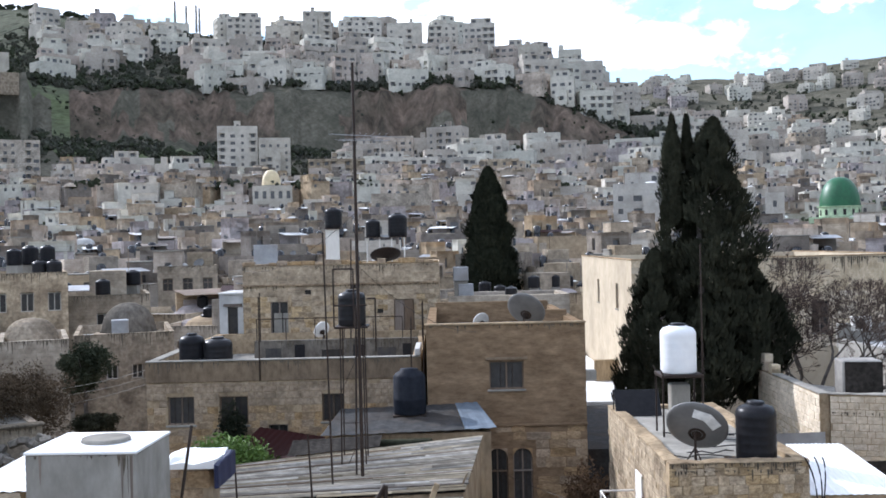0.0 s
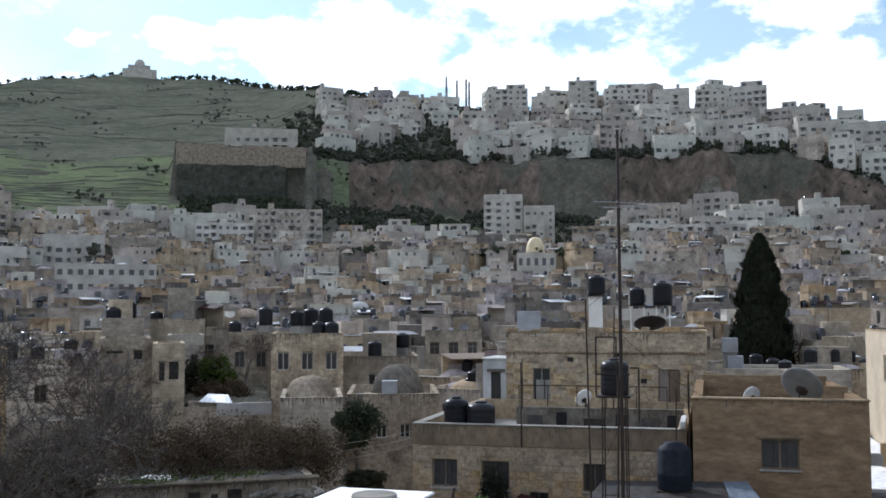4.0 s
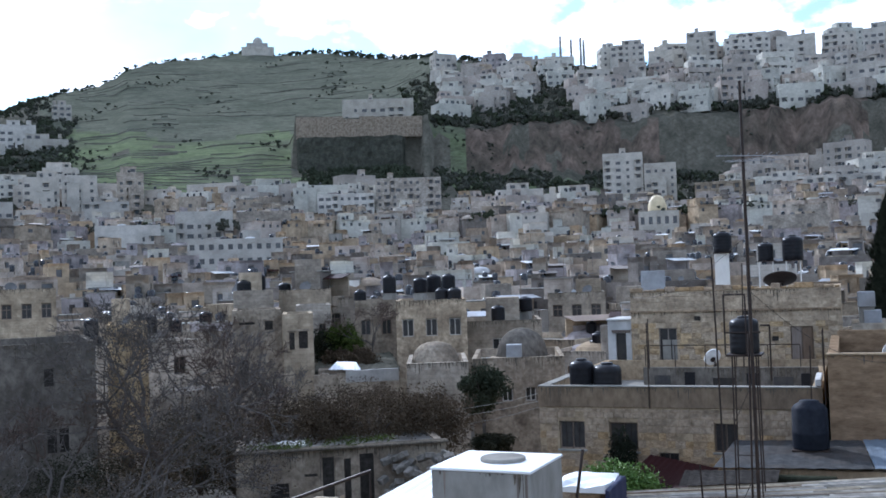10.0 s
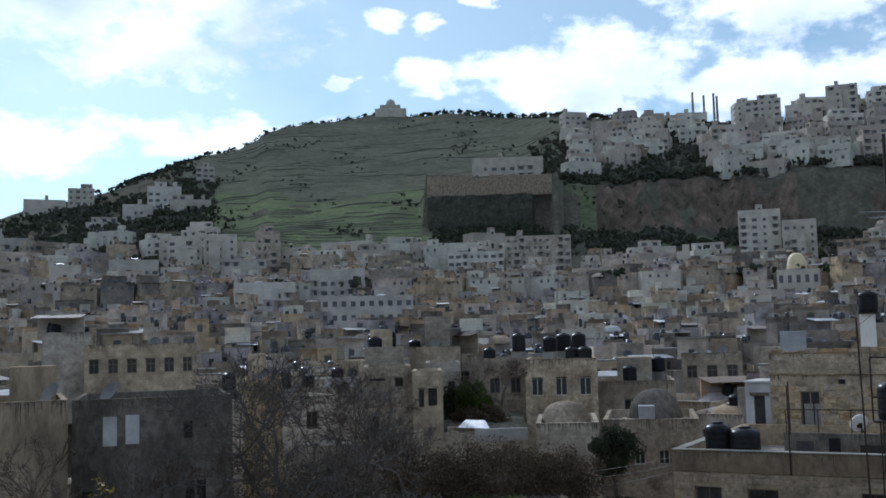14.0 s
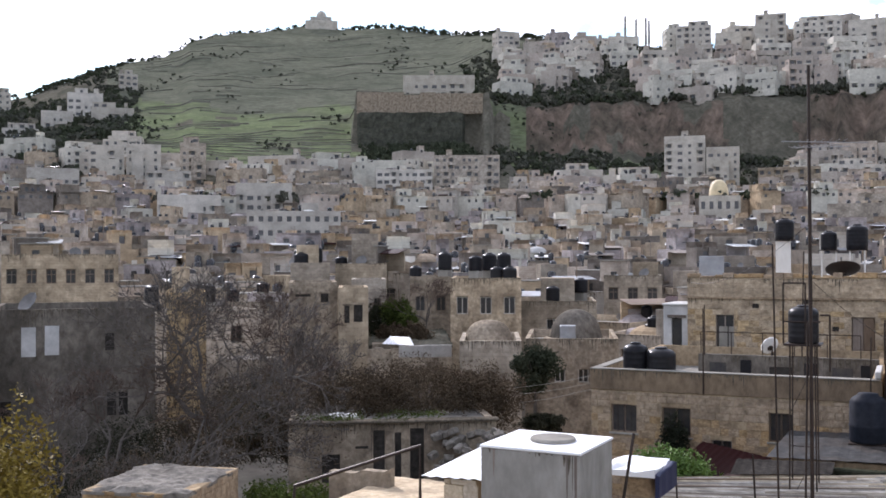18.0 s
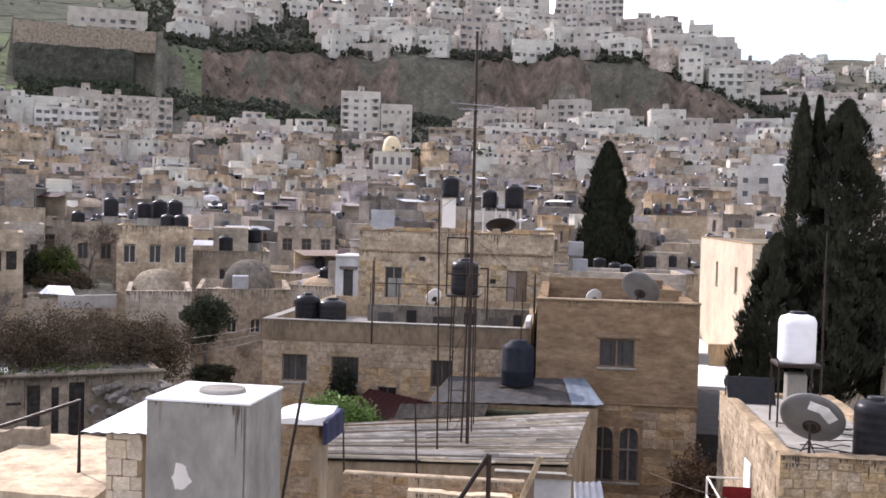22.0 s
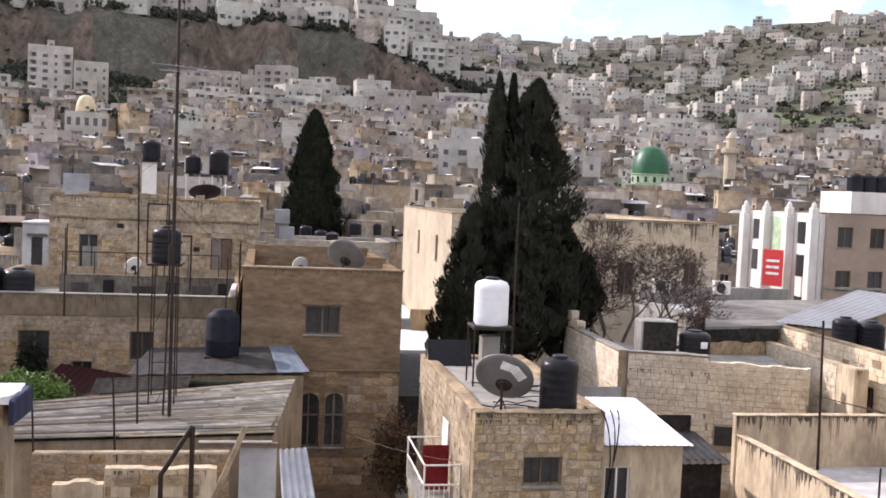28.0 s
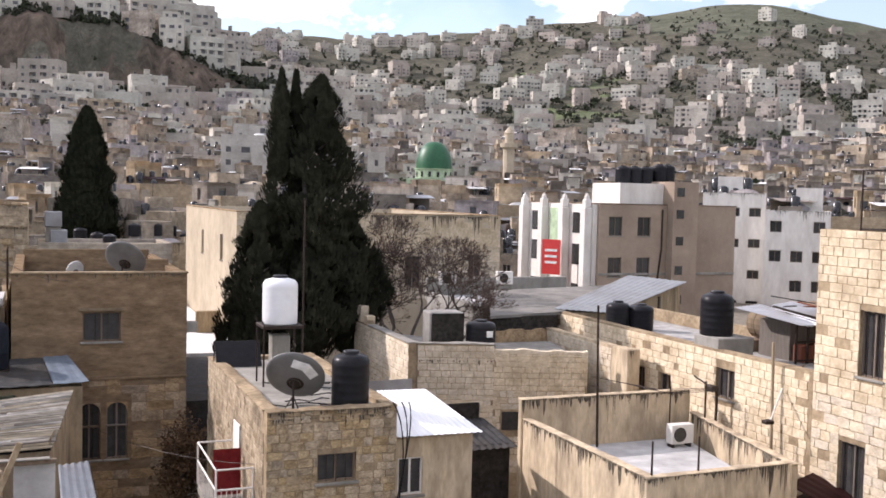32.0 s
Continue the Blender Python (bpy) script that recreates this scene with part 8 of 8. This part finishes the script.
    hand_house(az0, az1, el, r, "pale stone apartment block above the old roofs", STONE_W if sd % 3 else STONE, depth=12, drop=max(9, (2.6 if r > 300 else 2.0) * r / 60), storey=3.15, cols=max(3, int((az1 - az0) * r / 57.3 / 3.2)), ww=1.4, wh=1.4, skip=0.08, category="apartment building", kind=0)
for az0, az1, el, r, h in ((-51.5, -49.4, 8.05, 770, 19), (-49.3, -47.95, 8.7, 770, 22), (-27.05, -23.0, 10.35, 576, 11), (-45.2, -43.4, 8.9, 690, 14), (-42.6, -41.6, 10.0, 760, 12), (-46.5, -44.9, 7.9, 670, 10), (-44.0, -41.8, 8.2, 650, 10), (-48.4, -46.6, 6.9, 640, 12), (-53.0, -51.0, 6.0, 600, 14),
                           (-7.6, -6.0, 13.0, 690, 26), (-5.6, -3.2, 12.5, 690, 20), (-2.9, -0.9, 12.35, 690, 19), (-0.6, 1.1, 12.2, 680, 17), (1.4, 3.2, 12.25, 670, 22), (3.9, 5.9, 11.0, 655, 15), (6.1, 9.2, 9.95, 640, 14), (-11.8, -9.9, 12.65, 705, 16), (-9.7, -7.8, 12.2, 700, 14), (26.4, 27.4, 9.9, 1290, 26), (-17.0, -14.8, 12.2, 800, 14)):
    hand_house(az0, az1, el, r, "pale apartment block standing on the skyline" if el > 8.6 else "pale apartment block on the shoulder of the hill", STONE_W, depth=14, drop=h + 8, storey=4.2, cols=max(3, int((az1 - az0) * r / 57.3 / 3.3)), ww=1.6, wh=1.5, skip=0.05, category="apartment building", kind=0, tanks=0)
sh = thing("hilltop_shrine", polar_m(-31.65, 1018, EYE + 1018 * math.tan(radians(12.95))), "domed shrine building on the hilltop", "shrine")
part("hall", Shape().block(-16, 16, -8, 8, -8, 4.0, 0.3), STONE_W, sh)
part("upper_hall", Shape().block(-11, 10, -6, 6, 4.01, 8.2, 0.3), STONE_W, sh)
part("dome", Shape().lathe([(5, 8.2), (4.9, 10.2), (4.5, 12), (3.3, 13.8), (1.6, 14.9), (0.05, 15.3)], 20), STONE_W, sh, smooth=True)
for az, h in ((-14.55, 26), (-13.95, 22), (-13.42, 23), (-13.25, 20)):
    tw = thing("radio_mast", polar_m(az, 900, EYE + 900 * math.tan(radians(12.0))), "slim radio mast on the ridge", "mast", "ridge masts")
    part("shaft", Shape().tube([(0, 0, -4), (0, 0, h * 0.85)], 1.1, 6, 0.9), CONCRETE, tw)
rw_ = thing("retaining_wall", polar_m(-26.1, 546.0, EYE + 546 * math.tan(radians(8.3))), "long grey retaining wall under the hill terrace", "retaining wall", kind="structure")
for k in range(8):
    x0 = -34 + 8.5 * k
    part("panel", Shape().block(x0, x0 + 8.45, -1.2 - 0.001 * x0 * x0 * 0.2, 0.6, -1, 10.6 - (1.4 if k == 3 else 0.5 if k > 4 else 0), 0.08), RUIN, rw_)
lower = thing("quarry_face", polar_m(-26.5, 543.0, EYE + 543 * math.tan(radians(6.6))), "dark overgrown quarry face below the retaining wall", "rock face", kind="structure")
qf, nq = Shape(), 40
for i in range(nq + 1):
    x = -30 + 58 * i / nq
    for z in (-4, 2, 5, 8, 11, 14, 16.4):
        qf.v.append((x, 1.2 * noise.noise((x * 0.15, z * 0.2, 3)) + 0.5 * noise.noise((x * 0.6, z * 0.6, 5)) + (3.0 if i in (0, nq) else 0), z + 0.7 * noise.noise((x * 0.2, z, 8))))
for i in range(nq):
    for j in range(6):
        qf.f.append((i * 7 + j, i * 7 + 7 + j, i * 7 + 8 + j, i * 7 + 1 + j))
part("face", qf, LEAF_F, lower)
fw = tagged(part("window_post", Shape().block(-0.06, 0.06, -0.05, 0.05, 0, 3.2, 0.008), BROWN, m=polar_m(-55.3, 1.6, EYE - 1.6)), "dark post at the edge of the lookout", "post", kind="structure")
look_out = thing("lookout_terrace", Matrix.Translation((0, 0, EYE - 1.75)), "plain roof terrace from which the town is seen", "terrace", kind="structure")
part("floor", Shape().box(-3.5, 3.5, -7, 1.0, -13, 0), CONCRETE, look_out)
part("back_wall", Shape().box(-3.5, 3.5, -3.3, -3.0, 0.005, 3.2), PLASTER, look_out)


FAR_MATS = TONES + TONES_W + [ROOF, ROOF_W, ROOF_PALE, FAR_GLASS]


def fill_town():
    rng = random.Random(4)
    lot = Lot(FAR_MATS)
    r, count, single = 66.0, 0, 0
    while r < 455:
        step = 6.0 + r * 0.02
        az = -60 + rng.random() * 2
        while az < 56:
            w = rng.uniform(3.8, 9.0) * (1 + r / 900)
            da = math.degrees(w / r)
            mid = az + da / 2
            rr = r + rng.uniform(-step, step) * 0.4
            if free(mid, rr, da * 0.4) and rng.random() < 0.94 and not (9 < mid and rr > 380 and rng.random() < 0.5):
                d = rng.uniform(4.5, 9) * (1 + r / 1200)
                h = rng.choice((3.6, 4.4, 5.2, 7.4, 8.2, 8.6, 10.0)) * (1 + r / 2500)
                if r < 115:
                    h = min(h, 7.0)
                cap = rr * math.tan(radians(ramp(rr, (60, 80, 110, 150, 200, 255, 330, 400, 460), (-1.9, -1.3, -0.5, 0.2, 0.8, 1.5, 2.8, 4.3, 6.0)))) - land(mid, rr) - 0.012 * rr * soft(mid, 14, 19) * soft(rr, 90, 130)
                h = max(2.6, min(h, cap + rng.uniform(-0.8, 0.8)))
                if r < 330 and rng.random() < 0.48:
                    h = max(2.6, cap - rng.uniform(1.6, 4.2))
                # the share of haze-lifted pale walls grows with distance
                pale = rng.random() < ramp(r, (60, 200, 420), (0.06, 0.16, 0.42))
                sink = 9.0 if 318 < rr < 375 else 1.5
                p = spot(mid, rr, sink)
                own = rr < 118 and count < 150
                count += own
                turn = -mid + rng.uniform(-32, 32)
                if own:
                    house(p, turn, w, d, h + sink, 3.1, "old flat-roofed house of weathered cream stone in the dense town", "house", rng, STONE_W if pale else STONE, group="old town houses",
                          ww=rng.choice((0.7, 0.8, 0.9, 1.1)), wh=1.2, skip=0.18, extra=rng.random() < 0.6, roof=ROOF_W if rng.random() < 0.2 else None, steps=rng.random() < 0.5)
                else:
                    a, b, c = far_shapes(w, d, h + sink, rng, 3.1, True, sink + 0.1)
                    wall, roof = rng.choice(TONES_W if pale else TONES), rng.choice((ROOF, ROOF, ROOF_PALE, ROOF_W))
                    single += 1
                    to = Lot([wall, roof, FAR_GLASS]) if single <= 150 else lot
                    m = Matrix.Translation(p) @ pose(0, 0, 0, 0, 0, turn)
                    for q, mat in ((a, wall), (b, FAR_GLASS), (c, roof)):
                        to.add(q, m if to is lot else Matrix.Identity(4), mat)
                    if to is not lot:
                        to.done("house", "old stone house with dark windows among the town's roofs", "house", "old town houses", "").matrix_basis = m
                ROOFS.append((rr, mid, p, w, d, p.z + h + sink - 0.55, 1))
            az += da + math.degrees(rng.uniform(0.0, 1.2) / r)
        r += step
    lot.done("far_houses", "dense pale stone houses of the old town rising towards the hill", "house")


def fill_hill():
    rng = random.Random(9)
    lot = Lot(FAR_MATS)
    spots = []
    # the foot of the slope, the built brow over the cliffs, its crest, the left shoulder, the flank towards the valley
    for az0, az1, r0, r1, dens, gap, tall in ((-56, -42, 455, 520, 0.38, 12, (5, 8, 8)), (-42, -22, 440, 472, 0.75, 5, (6, 9, 9)), (-22, 12, 455, 545, 0.55, 8, (6, 9, 9, 12)), (-14, 9.5, 586, 690, 0.9, 5, (6, 9, 9, 12, 12)), (-22, -14, 588, 800, 0.62, 10, (6, 6, 9, 9)),
                                              (-13, 8, 690, 735, 0.9, 4, (12, 15, 15, 18)), (-55, -42.5, 530, 700, 0.2, 14, (5, 8, 8)), (5, 12, 520, 640, 0.3, 12, (6, 9))):
        r = r0
        while r < r1:
            az = az0 + rng.random()
            while az < az1:
                w = rng.uniform(12, 24)
                da = math.degrees(w / r)
                mid = az + da / 2
                rr = r + rng.uniform(-8, 8)
                lim = ramp(mid, NEAR_AZ, NEAR_R)
                bare = (-42 < mid < -22.0 and r > 474) or (-30 < mid < -22 and r > 520) or (-23 < mid < -9 and 475 < r < 580) or (-9 < mid < -3 and 505 < r < 583) or (-3 <= mid < 9 and 545 < r < 583)
                if rng.random() < dens and free(mid, rr, da * 0.5) and rr < lim + 5 and not bare:
                    spots.append((rr, mid, w, rng.choice(tall) + rng.uniform(0.5, 2.0)))
                az += da + math.degrees(rng.uniform(0.5, gap) / r)
            r += 15
    # across the valley
    r = 480.0
    while r < 1345:
        az = 9.0 + rng.random()
        while az < 50:
            w = rng.uniform(11, 24)
            da = math.degrees(w / r)
            mid = az + da / 2
            dens = 0.85 if r < 1150 else 0.6
            if mid > 33 and r > 1000:
                dens *= 0.25
            if mid < 14 and r < 700:
                dens *= 0.3
            if mid > 27 and 520 < r < 760:
                dens *= 0.45
            if noise.noise((mid * 0.22, r * 0.006, 2)) < -0.05:
                dens *= 0.2
            if rng.random() < dens and free(mid, r, da * 0.5):
                spots.append((r + rng.uniform(-12, 12), mid, w, rng.choice((5, 6, 8, 9, 9, 12, 12, 15 if r < 1000 else 9)) + rng.uniform(0.5, 2)))
            az += da + math.degrees(rng.uniform(1, 9) / r)
        r += 18 + r * 0.013
    spots.sort()
    for i, (r, mid, w, h) in enumerate(spots):
        d = rng.uniform(9, 13)
        p = spot(mid, r, 2.0)
        p.z = min(p.z, ground_z(mid, r - d / 2) - 1.0)
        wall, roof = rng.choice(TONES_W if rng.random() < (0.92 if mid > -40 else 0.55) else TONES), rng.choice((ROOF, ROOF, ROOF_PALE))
        m = Matrix.Translation(p) @ pose(0, 0, 0, 0, 0, -mid + rng.uniform(-34, 34))
        high = mid < 10 and r > 575
        a, b, c = far_shapes(w, d, h * (1.12 if high else 1.0) + 2, rng, 4.1 if high else 3.4, False, 2.6)
        own = i < 250
        to = Lot([wall, roof, FAR_GLASS]) if own else lot
        for q, mat in ((a, wall), (b, FAR_GLASS), (c, roof)):
            to.add(q, Matrix.Identity(4) if own else m, mat)
        if own:
            to.done("apartment_building", "pale stone apartment building on the lower hillside", "apartment building", "hillside apartment buildings", "").matrix_basis = m
        if r < 560:
            ROOFS.append((r, mid, p, w, d, p.z + h + 1.45, 1))
    lot.done("far_apartment_buildings", "pale apartment blocks crowding the brow and the far hillsides", "apartment building")


fill_town()
fill_hill()


# ---- small things on the roofs, growth on the hills ----
def roof_tanks():
    rng = random.Random(15)
    far = Shape()
    own = 0
    for r, az, p, w, d, z, on in sorted(ROOFS, key=lambda q: q[0]):
        if not on or r < 66 or r > 560 or rng.random() < 0.08:
            continue
        for _ in range(rng.choice((2, 3, 4, 5)) if r < 250 else rng.choice((2, 2, 3, 4))):
            a = radians(-az)
            u, v = rng.uniform(-w * 0.4, w * 0.4), rng.uniform(-d * 0.4, d * 0.25)
            x, y = p[0] + u * math.cos(a) - v * math.sin(a), p[1] + u * math.sin(a) + v * math.cos(a)
            dia, h = rng.choice((0.9, 1.0, 1.1)), rng.choice((1.1, 1.3))
            lift = rng.choice((0.0, 0.0, 0.5, 1.0))
            if r < 150 and own < 200:
                own += 1
                root = water_tank((x, y, z + lift), dia, h, "black plastic water tank on a town roof", TANK)
                if lift:
                    part("stand", Shape().block(-0.4, 0.4, -0.4, 0.4, -lift - 0.02, -0.003, 0.02), CONCRETE, root)
            else:
                far.lathe([(dia / 2, 0), (dia / 2, h * 0.85), (dia * 0.2, h), (0.01, h * 1.02)], 9, Matrix.Translation((x, y, z + lift)))
                if lift:
                    far.box(x - 0.35, x + 0.35, y - 0.35, y + 0.35, z - 0.02, z + lift)
    tagged(new("far_water_tanks", far.mesh("far_water_tanks", FAR_TANK, True)), "countless black water tanks on the far roofs", "water tank", kind="stuff")


def roof_dishes():
    rng = random.Random(16)
    far = Shape()
    for r, az, p, w, d, z, on in ROOFS:
        if not on or r > 300 or rng.random() < 0.3:
            continue
        for _ in range(rng.choice((1, 1, 2))):
            a = radians(-az)
            u, v = rng.uniform(-w * 0.42, w * 0.42), rng.uniform(-d * 0.45, d * 0.3)
            x, y = p[0] + u * math.cos(a) - v * math.sin(a), p[1] + u * math.sin(a) + v * math.cos(a)
            k = rng.uniform(0.35, 0.6)
            far.lathe([(0.01, 0), (k * 0.5, 0.05 * k), (k, 0.28 * k), (k * 0.99, 0.24 * k), (0.01, -0.03)], 10, Matrix.Translation((x, y, z + 0.7)) @ pose(0, 0, 0, 0, 0, rng.uniform(-60, 60)) @ pose(0, 0, 0, 55, 0, 0))
            far.tube([(x, y, z), (x, y, z + 0.75)], 0.03, 4)
    tagged(new("far_satellite_dishes", far.mesh("far_satellite_dishes", DISH)), "small pale satellite dishes on town roofs", "satellite dish", kind="stuff")


def roof_clutter():
    """Low parapets, vaults, sheet roofs and huts that break up the town's roofs; the nearer ones are things of their own."""
    rng = random.Random(18)
    lot = Lot(TONES + TONES_W + [ZINC, SHUTTER, CONCRETE, GLASS, DARKRED, ROOF_W, ROOF_PALE])
    made = 0

    def put(pieces, m, near, name, label, category):
        nonlocal made
        if near and made < 320:
            made += 1
            root = tagged(part(name, pieces[0][1], pieces[0][2], m=m), label, category, "town roof structures")
            for nm, shape, mat in pieces[1:]:
                part(nm, shape, mat, root)
        else:
            for nm, shape, mat in pieces:
                lot.add(shape, m, mat)

    for r, az, p, w, d, z, on in sorted(ROOFS, key=lambda q: q[0]):
        if not on or r > 440 or r < 78:
            continue
        near = r < 175
        for _ in range(rng.choice((2, 3, 4))):
            k, s = rng.random(), Shape()
            m = Matrix.Translation((p[0], p[1], z)) @ pose(0, 0, 0, 0, 0, -az + rng.uniform(-30, 30)) @ Matrix.Translation((rng.uniform(-w * 0.35, w * 0.35), rng.uniform(-d * 0.4, d * 0.2), 0))
            if k < 0.24:
                e = rng.uniform(1.0, 2.2)
                s.lathe([(e, -0.1), (e * 0.97, e * 0.16), (e * 0.84, e * 0.36), (e * 0.6, e * 0.5), (e * 0.3, e * 0.57), (0.02, e * 0.6)], 14)
                put([("shell", s, rng.choice(TONES + [ROOF_W, ROOF_PALE, ROOF_PALE]))], m, near, "roof_vault", "shallow plastered vault on an old roof", "dome")
            elif k < 0.5:
                e, g, h = rng.uniform(0.8, 2.2), rng.uniform(0.8, 1.8), rng.uniform(0.8, 2.3)
                s.block(-e, e, -g, g, -0.1, h, 0.03)
                lid = Shape().block(-e - 0.1, e + 0.1, -g - 0.1, g + 0.1, h + 0.002, h + 0.12, 0.02)
                put([("hut", s, rng.choice(TONES + [CONCRETE])), ("hut_roof", lid, CONCRETE), ("doorway", Shape().box(-0.3, 0.3, -g - 0.03, -g - 0.002, 0, min(0.9, h - 0.2)), GLASS)], m, near, "stair_hut", "small stone stair hut with a dark doorway on a roof", "hut")
            elif k < 0.72:
                e = rng.uniform(1.0, 2.6)
                put([("stub", ragged(2 * e, 0.2, rng.uniform(0.7, 1.5), made + 0.5, 0.15, -0.1), rng.choice(TONES))], m @ Matrix.Translation((-e, 0, 0)), near, "roof_wall", "low crumbling parapet wall across a roof", "wall")
            elif k < 0.86:
                e, g, h = rng.uniform(1, 2.4), rng.uniform(0.8, 1.6), rng.uniform(0.9, 2.0)
                s.v = [(-e, -g, h), (e, -g, h), (e, g, h + 0.35), (-e, g, h + 0.35), (-e, -g, h - 0.05), (e, -g, h - 0.05), (e, g, h + 0.3), (-e, g, h + 0.3)]
                s.f = [(0, 1, 2, 3), (7, 6, 5, 4), (4, 5, 1, 0), (5, 6, 2, 1), (6, 7, 3, 2), (7, 4, 0, 3)]
                put([("sheet", s, rng.choice((ZINC, ROOF_PALE, SHUTTER, DARKRED, ROOF_W))), ("back_wall", Shape().box(-e + 0.1, e - 0.1, g - 0.3, g - 0.1, -0.1, h + 0.1), rng.choice(TONES))], m, near, "sheet_canopy", "sloping sheet canopy over a roof corner", "canopy")
            else:
                s.tube([(0, 0, 0), (0.05, 0, rng.uniform(2, 4.5))], 0.035, 4).tube([(-0.5, 0, 1.9), (0.5, 0, 1.9)], 0.02, 4)
                put([("aerial", s, SHUTTER)], m, near, "roof_aerial", "thin television aerial on a roof", "aerial")
    lot.done("roof_clutter", "vaults, stair huts, low walls and sheet roofs on the old town's roofs", "roof clutter")


def woods():
    rng = random.Random(21)
    s, dark = Shape(), Shape()

    def clump(o, p, k):
        for _ in range(rng.choice((5, 7, 9))):
            c = p + Vector((rng.gauss(0, 0.5) * k, rng.gauss(0, 0.5) * k, k * rng.uniform(0.1, 1.3)))
            a = Vector((rng.gauss(0, 1), rng.gauss(0, 1), rng.gauss(0, 1))).normalized()
            b = a.orthogonal().normalized()
            c2 = a.cross(b)
            e = k * rng.uniform(0.35, 0.75)
            i = len(o.v)
            o.v += [tuple(c + a * e), tuple(c + b * e), tuple(c + c2 * e), tuple(c - b * e * 0.8 - c2 * e * 0.5), tuple(c - a * e * 0.9)]
            o.f += [(i, i + 1, i + 2), (i, i + 2, i + 3), (i, i + 3, i + 1), (i + 4, i + 2, i + 1), (i + 4, i + 3, i + 2), (i + 4, i + 1, i + 3)]

    pick = lambda k=0.6: s if rng.random() < k else dark
    for _ in range(30000):
        az, r = rng.uniform(-55, 50), rng.uniform(440, 1330)
        lim = ramp(az, NEAR_AZ, NEAR_R)
        if az < 10 and r > lim + 30:
            continue
        n = noise.noise((az * 0.35, r * 0.012, 5))
        hill = -42 < az < -22.5
        rock = -23 < az < 11 and 540 < r < 574
        if n + (-0.16 if hill else 0.12 if rock else -0.12 if az > 12 else 0.1) < rng.uniform(-0.1, 0.5):
            continue
        clump(pick(), spot(az, r), rng.uniform(1.0, 2.6) * (0.55 if hill else 0.5 if rock else 0.8 if az > 12 else 1))
    for _ in range(2400):
        az, r = rng.uniform(9, 50), rng.uniform(470, 1250)
        clump(pick(0.7), spot(az, r) + Vector((0, 0, 1)), rng.uniform(1.2, 3.4))
    for _ in range(2600):
        az, r = rng.uniform(-23, 12), rng.uniform(500, 545) if rng.random() < 0.6 else rng.uniform(574, 590)
        if noise.noise((az * 0.45, r * 0.03, 8)) > -0.15:
            clump(pick(0.5), spot(az, r), rng.uniform(0.8, 2.8))
    for _ in range(1900):
        az, r = rng.uniform(-24, 13), rng.uniform(572, 760)
        if r < ramp(az, NEAR_AZ, NEAR_R):
            clump(pick(0.5), spot(az, r) + Vector((0, 0, 1)), rng.uniform(1.2, 2.8))
    for _ in range(1500):
        az, r = rng.uniform(-56, -41.5), rng.uniform(455, 760)
        if r < ramp(az, NEAR_AZ, NEAR_R) and noise.noise((az * 0.5, r * 0.02, 3)) > -0.25:
            clump(pick(0.4), spot(az, r), rng.uniform(1.2, 3.2))
    for _ in range(260):
        clump(dark, spot(rng.uniform(-29.5, -22.2), rng.uniform(505, 541)), rng.uniform(1.2, 2.6))
    for _ in range(420):
        az = rng.uniform(-47, -14)
        clump(dark, spot(az, ramp(az, NEAR_AZ, NEAR_R) + rng.uniform(-10, 3)), rng.uniform(0.8, 2.2) * (1.3 if az < -43 or az > -30 else 0.8))
    for _ in range(900):
        az, r = rng.uniform(-55, 45), rng.uniform(110, 450)
        clump(pick(0.5), spot(az, r) + Vector((0, 0, 1.5)), rng.uniform(0.9, 2.1))
    tagged(new("hill_scrub", s.mesh("hill_scrub", LEAF_F)), "dark scrub and small trees scattered on the hills", "scrub", kind="stuff")
    tagged(new("hill_trees", dark.mesh("hill_trees", LEAF_T)), "dark trees on the ridges and between the blocks", "trees", kind="stuff")


def terraces():
    """Low dry-stone walls that step across the green hill."""
    rng = random.Random(23)
    s = Shape()
    for k in range(66):
        r0, az = 448 + 7.6 * k, -43.5 + rng.uniform(0, 3)
        end = -21.5 - rng.uniform(0, 3)
        while az < end:
            e = az + 0.35
            r = r0 + 9 * noise.noise((az * 0.22, k * 0.13, 1)) + 3 * noise.noise((az * 0.8, k * 0.6, 2))
            r2 = r0 + 9 * noise.noise((e * 0.22, k * 0.13, 1)) + 3 * noise.noise((e * 0.8, k * 0.6, 2))
            if noise.noise((az * 0.28, k * 3.7, 4)) > (-0.28 if r < 590 else 0.2) and not (-30 < az < -21 and 525 < r < 650) and r < ramp(az, NEAR_AZ, NEAR_R) - 15:
                a, b = spot(az, r), spot(e, r2)
                h = 0.35 + 0.5 * max(0, noise.noise((az * 0.9, k, 6)) + 0.4)
                back = Vector((math.sin(radians(az)), math.cos(radians(az)), 0)) * 1.4
                i = len(s.v)
                s.v += [tuple(a - Vector((0, 0, 1.2))), tuple(b - Vector((0, 0, 1.2))), tuple(b + Vector((0, 0, h))), tuple(a + Vector((0, 0, h))), tuple(b + back + Vector((0, 0, h))), tuple(a + back + Vector((0, 0, h)))]
                s.f += [(i, i + 1, i + 2, i + 3), (i + 3, i + 2, i + 4, i + 5)]
            az = e
    tagged(new("terrace_walls", s.mesh("terrace_walls", TERRACE)), "low dry-stone terrace walls across the green hill", "terrace walls", kind="stuff")


roof_tanks()
roof_dishes()
roof_clutter()
woods()
terraces()
